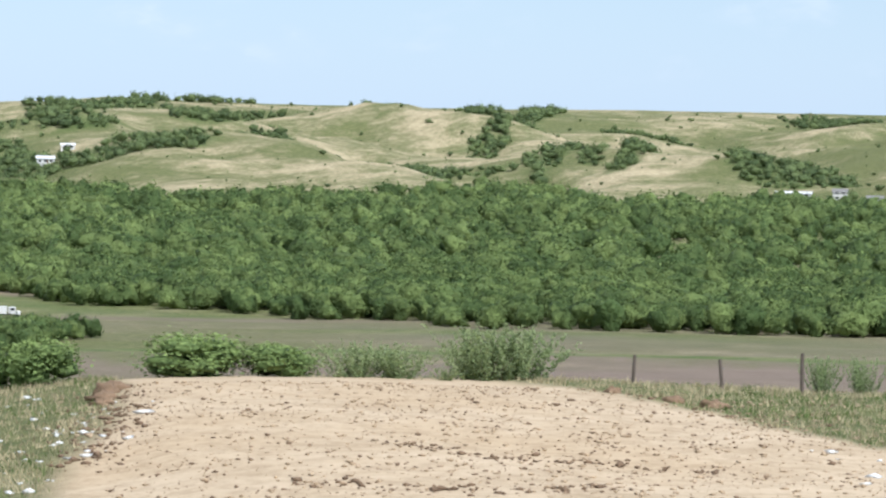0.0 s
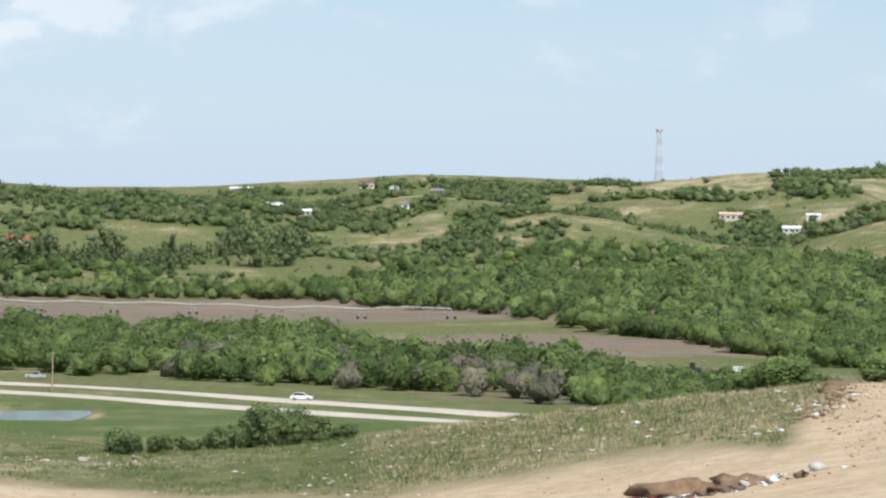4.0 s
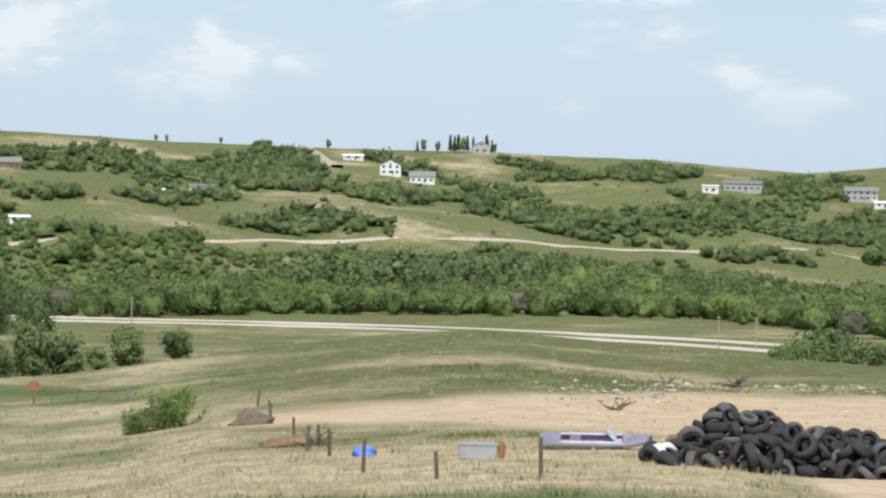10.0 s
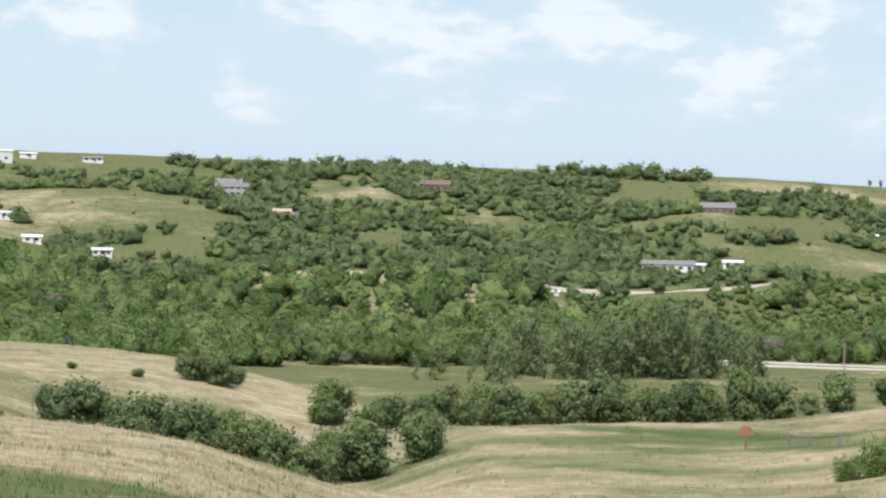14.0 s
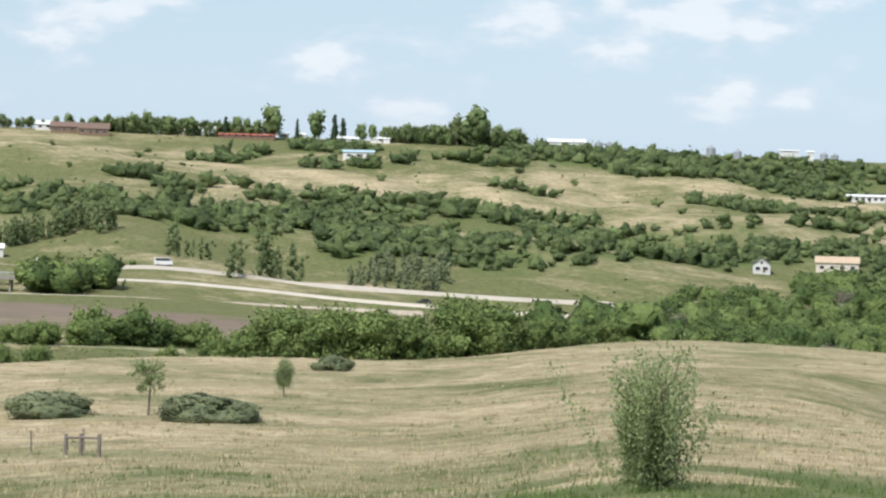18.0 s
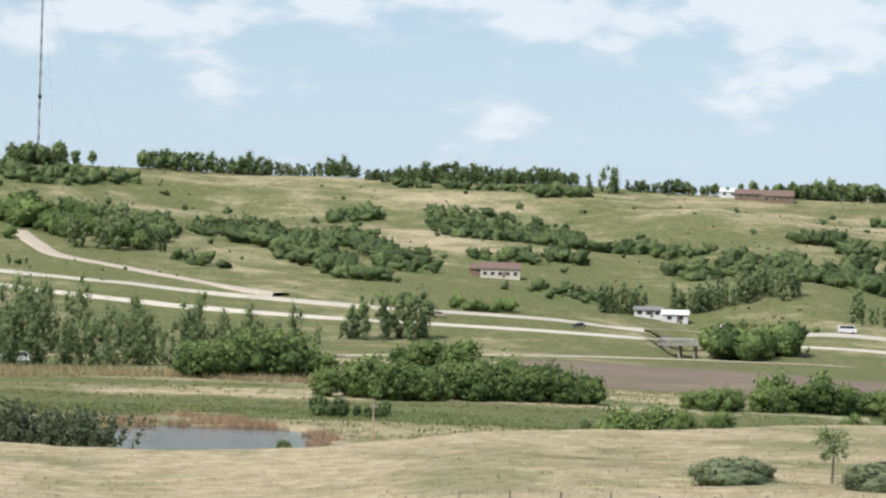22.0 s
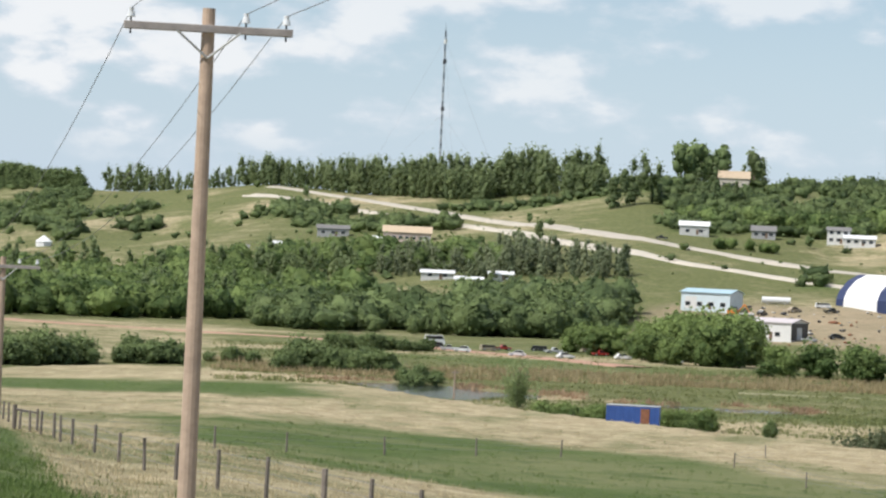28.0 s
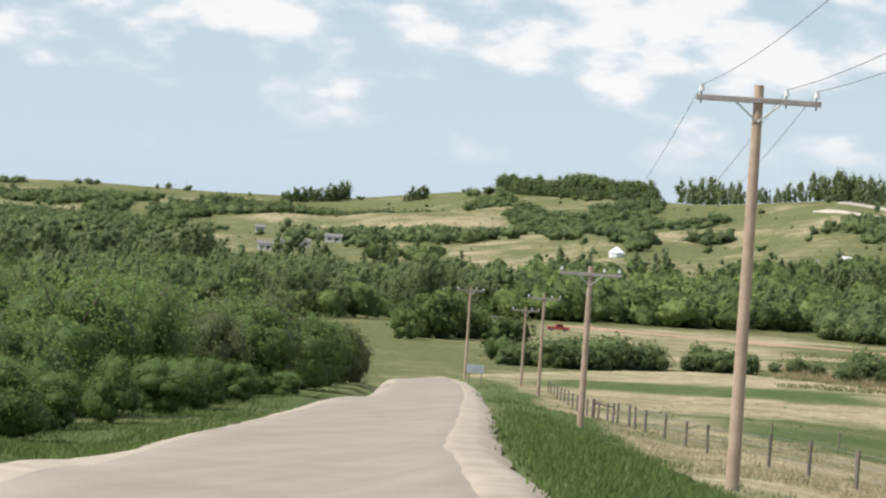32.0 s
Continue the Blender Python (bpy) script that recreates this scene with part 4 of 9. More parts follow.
def road(name, points, width, mat, lift=0.25, step=6.0, shift=0.0, label="", rows=5, parent=None, level=None, even=6, ragged=0.0, gap=None):
    """A road bed that follows the land, crowned, with sloped sides that run into the ground."""
    c = spline(points, step)
    d = np.gradient(c, axis=0)
    d /= np.hypot(d[:, 0], d[:, 1])[:, None]
    n = np.stack([d[:, 1], -d[:, 0]], -1)
    offs = np.concatenate([[-width / 2 - 2.2 * lift - 0.4], np.linspace(-width / 2, width / 2, rows), [width / 2 + 2.2 * lift + 0.4]])
    side = offs[None, :] + ragged * (offs / (width / 2))[None, :] * (fbm(c[:, 0] / 2.5, c[:, 1] / 2.5, 73, 3) * 2.2 + 0.1)[:, None] + shift
    P = c[:, None, :] + n[:, None, :] * side[:, :, None]
    mid = c + n * shift
    zc = ground(mid[:, 0], mid[:, 1])
    kernel = np.ones(2 * even + 1) / (2 * even + 1)
    zc = np.convolve(np.pad(zc, even, mode="edge"), kernel, mode="valid")
    if level is not None:
        zc = zc + level(c)
    g = ground(P[..., 0], P[..., 1])
    Z = np.maximum(zc[:, None] + lift - np.abs(offs)[None, :] * 0.015, g + lift * 0.35)
    Z[:, 0], Z[:, -1] = g[:, 0] - 0.3, g[:, -1] - 0.3
    V = np.concatenate([P, Z[..., None]], -1)
    h, w = V.shape[:2]
    i, j = np.meshgrid(np.arange(h - 1), np.arange(w - 1), indexing="ij")
    F = np.stack([i * w + j, i * w + j + 1, (i + 1) * w + j + 1, (i + 1) * w + j], -1).reshape(-1, 4)
    if gap:
        mid = V.reshape(-1, 3)[F].mean(1)
        edge = ((F[:, 0] % w == 0) | (F[:, 1] % w == w - 1)) & (np.hypot(mid[:, 0] - gap[0], mid[:, 1] - gap[1]) < 30) & (np.abs(mid[:, 0] * gap[1] - mid[:, 1] * gap[0]) / math.hypot(*gap) < 12.5)
        F = F[~edge]
    ob = mesh_object(name, V.reshape(-1, 3), F, mat, parent, smooth_shade=True)
    return tagged(ob, label, "road", kind="structure") if parent is None else ob


HIGHWAY_EAST = [polar(a, r) for a, r in ((-3.6, 585), (-6.2, 605), (-9, 630), (-12, 662), (-17, 715), (-22, 785), (-27, 838), (-32, 864), (-37, 885), (-45, 915), (-53, 932))]
HIGHWAY_WEST = [polar(a, r) for a, r in ((-53, 949), (-57, 935), (-61.7, 929), (-65.2, 924), (-68, 920), (-71.2, 931), (-74.5, 953), (-78.0, 987), (-80.2, 1018), (-82.2, 1066), (-84.3, 1130), (-86.5, 1258), (-88.0, 1370), (-89.5, 1475), (-91.0, 1570))]
HIGHWAY_WEST_2 = [polar(a, r) for a, r in ((-53, 915), (-57, 901), (-61.7, 897), (-65.2, 890), (-69, 887), (-73.3, 898), (-75.1, 910), (-78.1, 940), (-80.4, 972), (-82.2, 1010), (-83.4, 1040), (-85.5, 1135), (-86.7, 1222), (-88.4, 1335), (-90.2, 1440), (-91.4, 1530))]
UNDERPASS = polar(-64.35, 907)
road("highway_east", HIGHWAY_EAST, 6.4, M_HIGHWAY, 0.3, 10, 12, "pale two-lane highway carriageway across the valley floor")
road("highway_east_2", HIGHWAY_EAST, 6.4, M_HIGHWAY, 0.3, 10, -12, "pale two-lane highway carriageway across the valley floor")
road("highway_west", HIGHWAY_WEST, 6.8, M_HIGHWAY, 0.3, 5, 0, "pale highway carriageway climbing the valley side", even=14, gap=UNDERPASS)
road("highway_west_2", HIGHWAY_WEST_2, 6.8, M_HIGHWAY, 0.3, 5, 0, "pale highway carriageway climbing the valley side", even=14, gap=UNDERPASS)
road("access_track", [polar(a, r) for a, r in ((-76.9, 1112), (-76.6, 1074), (-76.2, 1036), (-75.0, 1008), (-73.4, 972), (-72.0, 944))], 6, M_GRAVEL, 0.25, 6, 0, "tan gravel track curving down to the highway")
road("floor_track", [polar(a, r) for a, r in ((-82, 470), (-79.6, 470), (-75.2, 470), (-71.3, 463), (-68.2, 468), (-65.2, 484), (-61, 505))], 1.5, M_TRACK, 0.12, 6, 0, "narrow grassed-over track across the valley floor")
GRID_ROAD = [polar(a, r) for a, r in ((-12, 1480), (-18.5, 1425), (-21.6, 1378), (-25.3, 1308), (-29.2, 1276), (-31.1, 1245), (-33.3, 1195), (-35.4, 1178), (-37.1, 1190), (-38.0, 1226), (-38.9, 1252), (-39.6, 1280))]
road("grid_road", GRID_ROAD, 4.2, M_GRAVEL, 0.12, 10, 0, "gravel country road at the foot of the far slope", even=3)
road("red_track", [polar(a, r) for a, r in ((-96, 752), (-95, 735), (-92, 700), (-89, 665), (-86.5, 618), (-84, 576))], 8, M_REDGRAVEL, 0.15, 5, 0, "salmon-pink shale track beside the yard")
road("service_road", [polar(a, r) for a, r in ((-56.6, 880), (-58.7, 866), (-61.7, 846), (-65.3, 814), (-68.2, 758), (-71, 700))], 6.5, M_GRAVEL, 0.25, 10, 0, "pale gravel service road beside the highway")
HILL_TRACK = [(-812, 1500), (-804, 1489), (-788, 1469), (-773, 1449), (-745, 1413)]
road("hill_track", HILL_TRACK, 5.5, M_GRAVEL, 0.3, 6, 0, "pale dirt track running straight up the far hill")

# ---- materials of built things ----
M_WHITE = plain("white_siding", (0.62, 0.62, 0.60), 0.06, 0.5, 0.7)
M_CREAM = plain("cream_siding", (0.60, 0.54, 0.45), 0.08, 0.5, 0.75)
M_PINK = plain("pink_stucco", (0.55, 0.44, 0.38), 0.08, 0.5, 0.8)
M_BROWN = plain("brown_wood_siding", (0.20, 0.135, 0.095), 0.2, 0.8, 0.85)
M_GREY = plain("grey_siding", (0.36, 0.36, 0.36), 0.1, 0.6, 0.8)
M_ICE = plain("icy_white_cladding", (0.53, 0.61, 0.64), 0.08, 0.5, 0.55)
M_BLUEWALL = plain("pale_blue_steel_cladding", (0.42, 0.58, 0.66), 0.08, 0.5, 0.5)
M_ROOF_GREY = plain("grey_shingles", (0.20, 0.195, 0.19), 0.2, 1.5, 0.9, bump=0.02)
M_ROOF_BROWN = plain("brown_shingles", (0.17, 0.12, 0.095), 0.2, 1.5, 0.9, bump=0.02)
M_ROOF_TAN = plain("tan_roofing", (0.48, 0.38, 0.27), 0.15, 1.0, 0.9)
M_ROOF_RED = plain("rust_red_roofing", (0.36, 0.10, 0.065), 0.15, 1.0, 0.8)
M_ROOF_GREEN = plain("green_metal_roofing", (0.10, 0.24, 0.13), 0.1, 1.0, 0.6)
M_ROOF_WHITE = plain("white_metal_roofing", (0.70, 0.71, 0.72), 0.06, 0.8, 0.45)
M_ROOF_PINK = plain("faded_pinkish_metal_roofing", (0.56, 0.51, 0.52), 0.08, 0.8, 0.5)
M_STEEL = plain("galvanised_steel", (0.52, 0.54, 0.56), 0.12, 1.0, 0.4, 0.7)
M_NAVY = plain("navy_fabric", (0.035, 0.05, 0.12), 0.1, 0.5, 0.6)
M_FABRIC = plain("white_fabric", (0.82, 0.82, 0.82), 0.03, 0.3, 0.6)
M_FABRIC_GREY = plain("pale_grey_fabric_end", (0.72, 0.76, 0.76), 0.05, 0.5, 0.7)
M_GLASS, _n, _l, _b = material("dark_window_glass", 0.08, 0.0, 0.6)
_b.inputs["Base Color"].default_value = (0.03, 0.035, 0.04, 1)
M_RUBBER = plain("weathered_black_rubber", (0.036, 0.036, 0.037), 0.35, 5.0, 0.85, bump=0.01, fine=0.5)
M_RUBBER_GREY = plain("dusty_grey_rubber", (0.095, 0.093, 0.09), 0.3, 4.0, 0.8, bump=0.01)
M_RUBBER_WHITE = plain("whitewashed_rubber", (0.62, 0.62, 0.60), 0.15, 4.0, 0.8)
M_DARKPOST = plain("dark_weathered_post_wood", (0.115, 0.092, 0.075), 0.35, 4.0, 0.95, bump=0.01)
M_POST = plain("weathered_grey_fence_wood", (0.19, 0.165, 0.14), 0.35, 4.0, 0.95, bump=0.01)
M_POLE = plain("sun_bleached_pole_wood", (0.40, 0.30, 0.225), 0.22, 2.0, 0.9, bump=0.01)
M_ARM = plain("grey_crossarm_wood", (0.30, 0.27, 0.25), 0.25, 3.0, 0.9, bump=0.008)
M_PORCELAIN = plain("white_porcelain", (0.72, 0.74, 0.75), 0.05, 4.0, 0.3)
M_WIRE = plain("dull_grey_wire", (0.22, 0.22, 0.23), 0.1, 1.0, 0.6, 0.5)
M_DARKSTEEL = plain("dark_steel", (0.07, 0.07, 0.075), 0.2, 2.0, 0.5, 0.4)
M_RUST = plain("rusty_iron", (0.24, 0.11, 0.065), 0.3, 3.0, 0.9, bump=0.01)
M_BOAT = plain("lilac_grey_fibreglass", (0.46, 0.45, 0.56), 0.12, 2.0, 0.45)
M_BOATIN = plain("faded_maroon_boat_interior", (0.20, 0.13, 0.15), 0.25, 3.0, 0.85)
M_BLUE = plain("blue_container_paint", (0.045, 0.10, 0.31), 0.15, 1.0, 0.55)
M_BLUETARP = plain("blue_plastic", (0.12, 0.22, 0.62), 0.15, 2.0, 0.5)
M_REDPAINT = plain("red_paint", (0.42, 0.06, 0.045), 0.15, 1.0, 0.55)
M_ORANGE = plain("orange_machine_paint", (0.60, 0.22, 0.05), 0.15, 1.0, 0.55)
M_CONCRETE = plain("pale_concrete", (0.50, 0.48, 0.44), 0.15, 1.0, 0.9)
M_CLOD = plain("clods_of_soil", (0.20, 0.135, 0.085), 0.35, 3.0, 0.95, bump=0.03)
M_PALECLOD = plain("pale_sandy_clods", (0.46, 0.35, 0.23), 0.3, 3.0, 0.95, bump=0.03)
M_DEADWOOD = plain("dead_grey_wood", (0.16, 0.12, 0.095), 0.35, 3.0, 0.95, bump=0.01)
M_FADEDRED = plain("faded_red_steel", (0.46, 0.34, 0.32), 0.1, 1.0, 0.8)
M_RUBBLE = plain("broken_rubble", (0.47, 0.42, 0.35), 0.4, 3.0, 0.95, bump=0.03)
M_BRIDGE = plain("weathered_bridge_concrete", (0.30, 0.28, 0.25), 0.25, 0.8, 0.9)
M_LITTER = plain("white_litter", (0.72, 0.72, 0.70), 0.15, 3.0, 0.7)
CAR_PAINT = {c: plain(c + "_car_paint", v, 0.05, 0.6, 0.3, 0.0, spec=0.6) for c, v in
             (("white", (0.75, 0.75, 0.75)), ("black", (0.02, 0.02, 0.022)), ("silver", (0.45, 0.46, 0.47)), ("red", (0.35, 0.03, 0.03)), ("blue", (0.05, 0.09, 0.25)), ("tan", (0.38, 0.32, 0.24)))}


SPOTS = []


def site(az, r):
    x, y = polar(az, r)
    return x, y, float(ground(x, y))


# ---- houses ----
def window(parent, x, y, z, w, h, frame_mat=None, out=-1):
    """A glazed window on a wall that faces along y; out is the side that it faces."""
    f = part("window", box(bmesh.new(), x - w / 2 - 0.08, x + w / 2 + 0.08, y + out * 0.06, y - out * 0.02, z - 0.08, z + h + 0.08, 0.02), frame_mat or M_WHITE, parent)
    part("pane", box(bmesh.new(), x - w / 2, x + w / 2, y + out * 0.075, y + out * 0.05, z, z + h), M_GLASS, f)
    return f


def gable_roof(w, d, z, rise, over=0.45, thick=0.18, across=False):
    """A pitched roof with eaves; across turns the ridge to point at the viewer."""
    bm = bmesh.new()
    a, b = (d, w) if across else (w, d)
    x0, x1, y0, y1 = -a / 2 - over, a / 2 + over, -b / 2 - over, b / 2 + over
    prof = [(y0, z - over * rise / (b / 2)), (0, z + rise), (y1, z - over * rise / (b / 2))]
    ring = []
    for x in (x0, x1):
        top = [bm.verts.new((x, y, q + thick)) for y, q in prof]
        low = [bm.verts.new((x, y, q)) for y, q in prof]
        ring.append((top, low))
    (t0, l0), (t1, l1) = ring
    for k in (0, 1):
        bm.faces.new((t0[k], t1[k], t1[k + 1], t0[k + 1]))
        bm.faces.new((l0[k + 1], l1[k + 1], l1[k], l0[k]))
    for t, lo in (ring[0], ring[1]):
        bm.faces.new((t[0], t[1], lo[1], lo[0]))
        bm.faces.new((t[1], t[2], lo[2], lo[1]))
    bm.faces.new((t0[0], l0[0], l1[0], t1[0]))
    bm.faces.new((t0[2], t1[2], l1[2], l0[2]))
    bmesh.ops.recalc_face_normals(bm, faces=bm.faces)
    if across:
        bmesh.ops.rotate(bm, verts=bm.verts, matrix=Matrix.Rotation(radians(90), 3, "Z"))
    return bm


def wall_block(w, d, h, rise, across=False, down=1.6):
    """Outer walls with their gable ends."""
    bm = bmesh.new()
    a, b = (d, w) if across else (w, d)
    pts = [(-b / 2, -down), (b / 2, -down), (b / 2, h), (0, h + rise), (-b / 2, h)]
    e0 = [bm.verts.new((-a / 2, y, z)) for y, z in pts]
    e1 = [bm.verts.new((a / 2, y, z)) for y, z in pts]
    bm.faces.new(e0[::-1])
    bm.faces.new(e1)
    for k in range(5):
        n = (k + 1) % 5
        bm.faces.new((e0[k], e0[n], e1[n], e1[k]))
    bmesh.ops.recalc_face_normals(bm, faces=bm.faces)
    if across:
        bmesh.ops.rotate(bm, verts=bm.verts, matrix=Matrix.Rotation(radians(90), 3, "Z"))
    return bm


def house(az, r, w, d, h, rise, walls, roof, label, turn=0.0, across=False, windows=3, storeys=1, door=True, chimney=False, garage=False, name="house", category="house", group=""):
    x, y, z = site(az, r)
    if not group.startswith(("white roofs", "houses of")) and not -66 < az < -64:
        SPOTS.append((x, y))
    ob = empty(name, x, y, z, -az + turn, label, category, group)
    part("wall", wall_block(w, d, h, rise * 0.98, across), walls, ob)
    rf = part("roof", gable_roof(w, d, h, rise, across=across), roof, ob)
    if chimney:
        part("chimney", box(bmesh.new(), w * 0.2, w * 0.2 + 0.7, 0.2, 0.9, h, h + rise + 0.9, 0.03), M_BROWN, rf)
    for s in range(storeys):
        for k in range(windows):
            wx = -w / 2 + (k + 0.6) * w / (windows + 0.2)
            window(ob, wx, -d / 2, 0.9 + s * 2.7, min(1.5, w / windows * 0.5), 1.15)
    if across and rise > 1.6:
        window(ob, 0, -d / 2, h + 0.1, 0.9, 0.9)
    if door:
        dr = part("door", box(bmesh.new(), w * 0.06, w * 0.06 + 1.0, -d / 2 - 0.07, -d / 2 + 0.02, 0.05, 2.1, 0.02), M_BROWN, ob)
        part("handle", box(bmesh.new(), w * 0.06 + 0.8, w * 0.06 + 0.92, -d / 2 - 0.12, -d / 2 - 0.06, 1.0, 1.05), M_STEEL, dr)
    if garage:
        g = part("garage_door", box(bmesh.new(), w / 2 - 3.4, w / 2 - 0.6, -d / 2 - 0.06, -d / 2 + 0.02, 0.05, 2.3, 0.02), M_WHITE, ob)
        part("garage_window", box(bmesh.new(), w / 2 - 3.0, w / 2 - 1.0, -d / 2 - 0.075, -d / 2 - 0.05, 1.7, 1.95), M_GLASS, g)
    return ob


W, C, K, B, G = M_WHITE, M_CREAM, M_PINK, M_BROWN, M_GREY
# far east hills
house(4.9, 1970, 11, 8, 3.2, 1.8, W, M_ROOF_GREY, "small white farmhouse among bushes on the far slope")
house(0.8, 1809, 10, 7, 2.8, 1.4, W, M_ROOF_WHITE, "white house with a pale roof on the far slope")
house(14.1, 1645, 18, 7, 2.4, 0.9, W, M_ROOF_WHITE, "long low white barn below the bare hills", windows=4, name="barn", category="barn")
house(14.9, 1612, 7, 7, 4.2, 1.8, W, M_ROOF_GREY, "two-storey white house below the bare hills", windows=2, storeys=2)
house(15.5, 1590, 8, 7, 2.8, 1.2, W, M_ROOF_GREY, "white bungalow below the bare hills")
house(-9.3, 1954, 15, 8, 2.8, 1.0, C, M_ROOF_WHITE, "long pale bungalow high on the wooded slope", windows=5)
house(-7.0, 2018, 9.5, 8, 3.8, 1.6, C, M_ROOF_BROWN, "tan house with a brown roof high on the slope", storeys=1)
house(-6.5, 1972, 6, 6, 3.6, 1.8, W, M_ROOF_GREY, "small white gabled house on the slope", across=True, windows=2)
house(-5.7, 1990, 8, 7, 3.4, 1.6, B, M_ROOF_GREY, "brown timber house on the slope")
house(-0.3, 1921, 14, 8, 3.0, 1.4, C, M_ROOF_TAN, "tan bungalow beside a gravel lane", windows=4)
house(1.2, 1851, 8, 7, 2.4, 1.0, W, M_ROOF_WHITE, "white shed on an open hillside", windows=2, name="shed", category="shed")
house(-18.0, 1677, 18, 9, 5.2, 2.2, G, M_ROOF_GREY, "large grey two-storey house among trees", windows=5, storeys=2, garage=True)
house(-17.6, 1660, 9, 7, 2.6, 1.0, W, M_ROOF_WHITE, "low white garage beside the grey house", windows=2, garage=True, name="garage", category="garage")
house(-13.4, 1653, 14, 8, 3.4, 2.0, C, M_ROOF_RED, "cream house with a rust-red roof", windows=4)
house(-13.9, 1660, 6, 5, 2.6, 1.2, W, M_ROOF_GREY, "small white shed beside the red-roofed house", windows=1, name="shed", category="shed")
house(-8.2, 1823, 11, 8, 2.6, 1.2, W, M_ROOF_WHITE, "white bungalow on the wooded slope")
house(-8.7, 1838, 9, 7, 2.4, 1.4, C, M_ROOF_WHITE, "pale-roofed cottage on the wooded slope", windows=2)
house(-6.3, 1858, 5, 5, 3.0, 1.4, W, M_ROOF_GREY, "small white cottage on the slope", windows=1)
house(-26.8, 1596, 11, 9, 5.0, 3.0, W, M_ROOF_GREEN, "white gabled house with a green metal roof", across=True, windows=3, storeys=2)
house(-26.2, 1585, 13, 9, 3.2, 2.6, W, M_ROOF_GREY, "white house with a steep grey roof", windows=4, chimney=True)
house(-27.5, 1642, 11, 7, 2.2, 0.8, W, M_ROOF_WHITE, "low white garage on the hillside", windows=2, garage=True, name="garage", category="garage")
house(-25.1, 1735, 10, 8, 4.0, 2.6, G, M_ROOF_TAN, "old grey farmhouse among spruces on the skyline", across=True, windows=2, storeys=1)
house(-20.8, 1618, 8.5, 6, 3.2, 0.6, W, M_ROOF_WHITE, "bright white flat-roofed shed among trees", windows=2, name="shed", category="shed")
house(-20.2, 1634, 20, 9, 3.8, 1.6, G, M_ROOF_GREY, "long dark modern house among trees", windows=6)
house(-34.0, 1416, 16, 9, 3.0, 2.2, B, M_ROOF_GREY, "long brown bungalow with a grey roof above the woods", windows=5)
house(-31.1, 1410, 4, 4, 2.4, 0.8, W, M_ROOF_WHITE, "small white shed beside trees", windows=1, name="shed", category="shed")
house(-30.3, 1440, 13, 8, 2.8, 1.2, W, M_ROOF_GREY, "white bungalow half hidden by trees", windows=4)
house(-34.9, 1240, 21, 9, 2.8, 1.5, W, M_ROOF_GREY, "long low grey-roofed house with a white end", windows=6)
house(-33.7, 1256, 8, 7, 2.2, 0.8, W, M_ROOF_WHITE, "white garage beside the long grey-roofed house", windows=2, garage=True, name="garage", category="garage")
house(-34.35, 1246, 6, 6, 2.2, 0.8, W, M_ROOF_WHITE, "low white shed beside the long house", windows=1, name="shed", category="shed")
house(-39.3, 1462, 14, 9, 3.0, 2.0, B, M_ROOF_BROWN, "brown house with a hipped brown roof in the woods", windows=4)
house(-43.1, 1428, 15, 9, 4.6, 1.8, G, M_ROOF_GREY, "grey two-storey house with wide windows in the woods", windows=5, storeys=2)
house(-42.1, 1350, 11, 7, 2.6, 1.0, W, M_ROOF_GREY, "white bungalow in the woods", windows=4)
house(-37.0, 1166, 2.6, 2.2, 1.4, 0.4, W, M_ROOF_WHITE, "tiny white hut beside the country road", windows=1, door=False, name="hut", category="hut")
house(-47.5, 1468, 16, 10, 4.8, 0.9, W, M_ROOF_WHITE, "big white metal-clad shop building", windows=3, name="shop_building", category="building")
house(-46.9, 1500, 8, 7, 2.2, 0.6, W, M_ROOF_WHITE, "low white shed beside the shop building", windows=1, name="shed", category="shed")
house(-45.7, 1500, 10, 7, 2.0, 0.8, W, M_ROOF_GREY, "low white house on the rim", windows=3)
house(-48.3, 1348, 17, 6, 2.6, 0.7, W, M_ROOF_WHITE, "long white mobile home on a grassy shelf", windows=6, name="mobile_home", category="mobile home")
house(-47.4, 1246, 15, 6, 2.2, 0.6, W, M_ROOF_WHITE, "long white open-fronted shed", windows=4, name="shed", category="shed")
house(-46.8, 1188, 7.5, 6, 2.4, 0.8, W, M_ROOF_WHITE, "white shed among bushes", windows=2, name="shed", category="shed")
house(-45.5, 1154, 7.5, 6, 2.4, 0.8, W, M_ROOF_WHITE, "white trailer home at the foot of the slope", windows=3)
house(-50.2, 1064, 6, 7, 3.0, 2.2, W, M_ROOF_GREY, "small white gabled house in the woods", across=True, windows=2)
house(-48.8, 1086, 15, 9, 3.2, 2.0, C, M_ROOF_TAN, "cream house with a broad tan roof in the woods", windows=4)
house(-43.2, 1446, 14, 8, 3.6, 1.8, B, M_ROOF_GREY, "brown house with a grey roof at the wood's edge", windows=4)
house(-42.2, 1368, 10, 7, 2.8, 1.0, C, M_ROOF_TAN, "tan bungalow at the wood's edge")
house(-53.9, 1492, 18, 9, 3.8, 1.4, W, M_ROOF_WHITE, "long white farm shop on the skyline", windows=5, name="shop_building", category="building")
house(-57.8, 1380, 14, 7, 3.0, 0.8, W, M_BLUEWALL, "open-sided shed with a pale blue roof", windows=3, name="shed", category="shed")
house(-63.6, 1488, 12, 8, 2.6, 1.6, W, M_ROOF_WHITE, "white house behind the farmyard trees", windows=3)
house(-63.3, 1474, 12.5, 9, 2.8, 2.2, B, M_ROOF_BROWN, "brown timber house on the farmyard rim", windows=3)
house(-62.75, 1466, 14.5, 9, 3.0, 2.6, B, M_ROOF_BROWN, "brown timber house with a broad gable", windows=4)
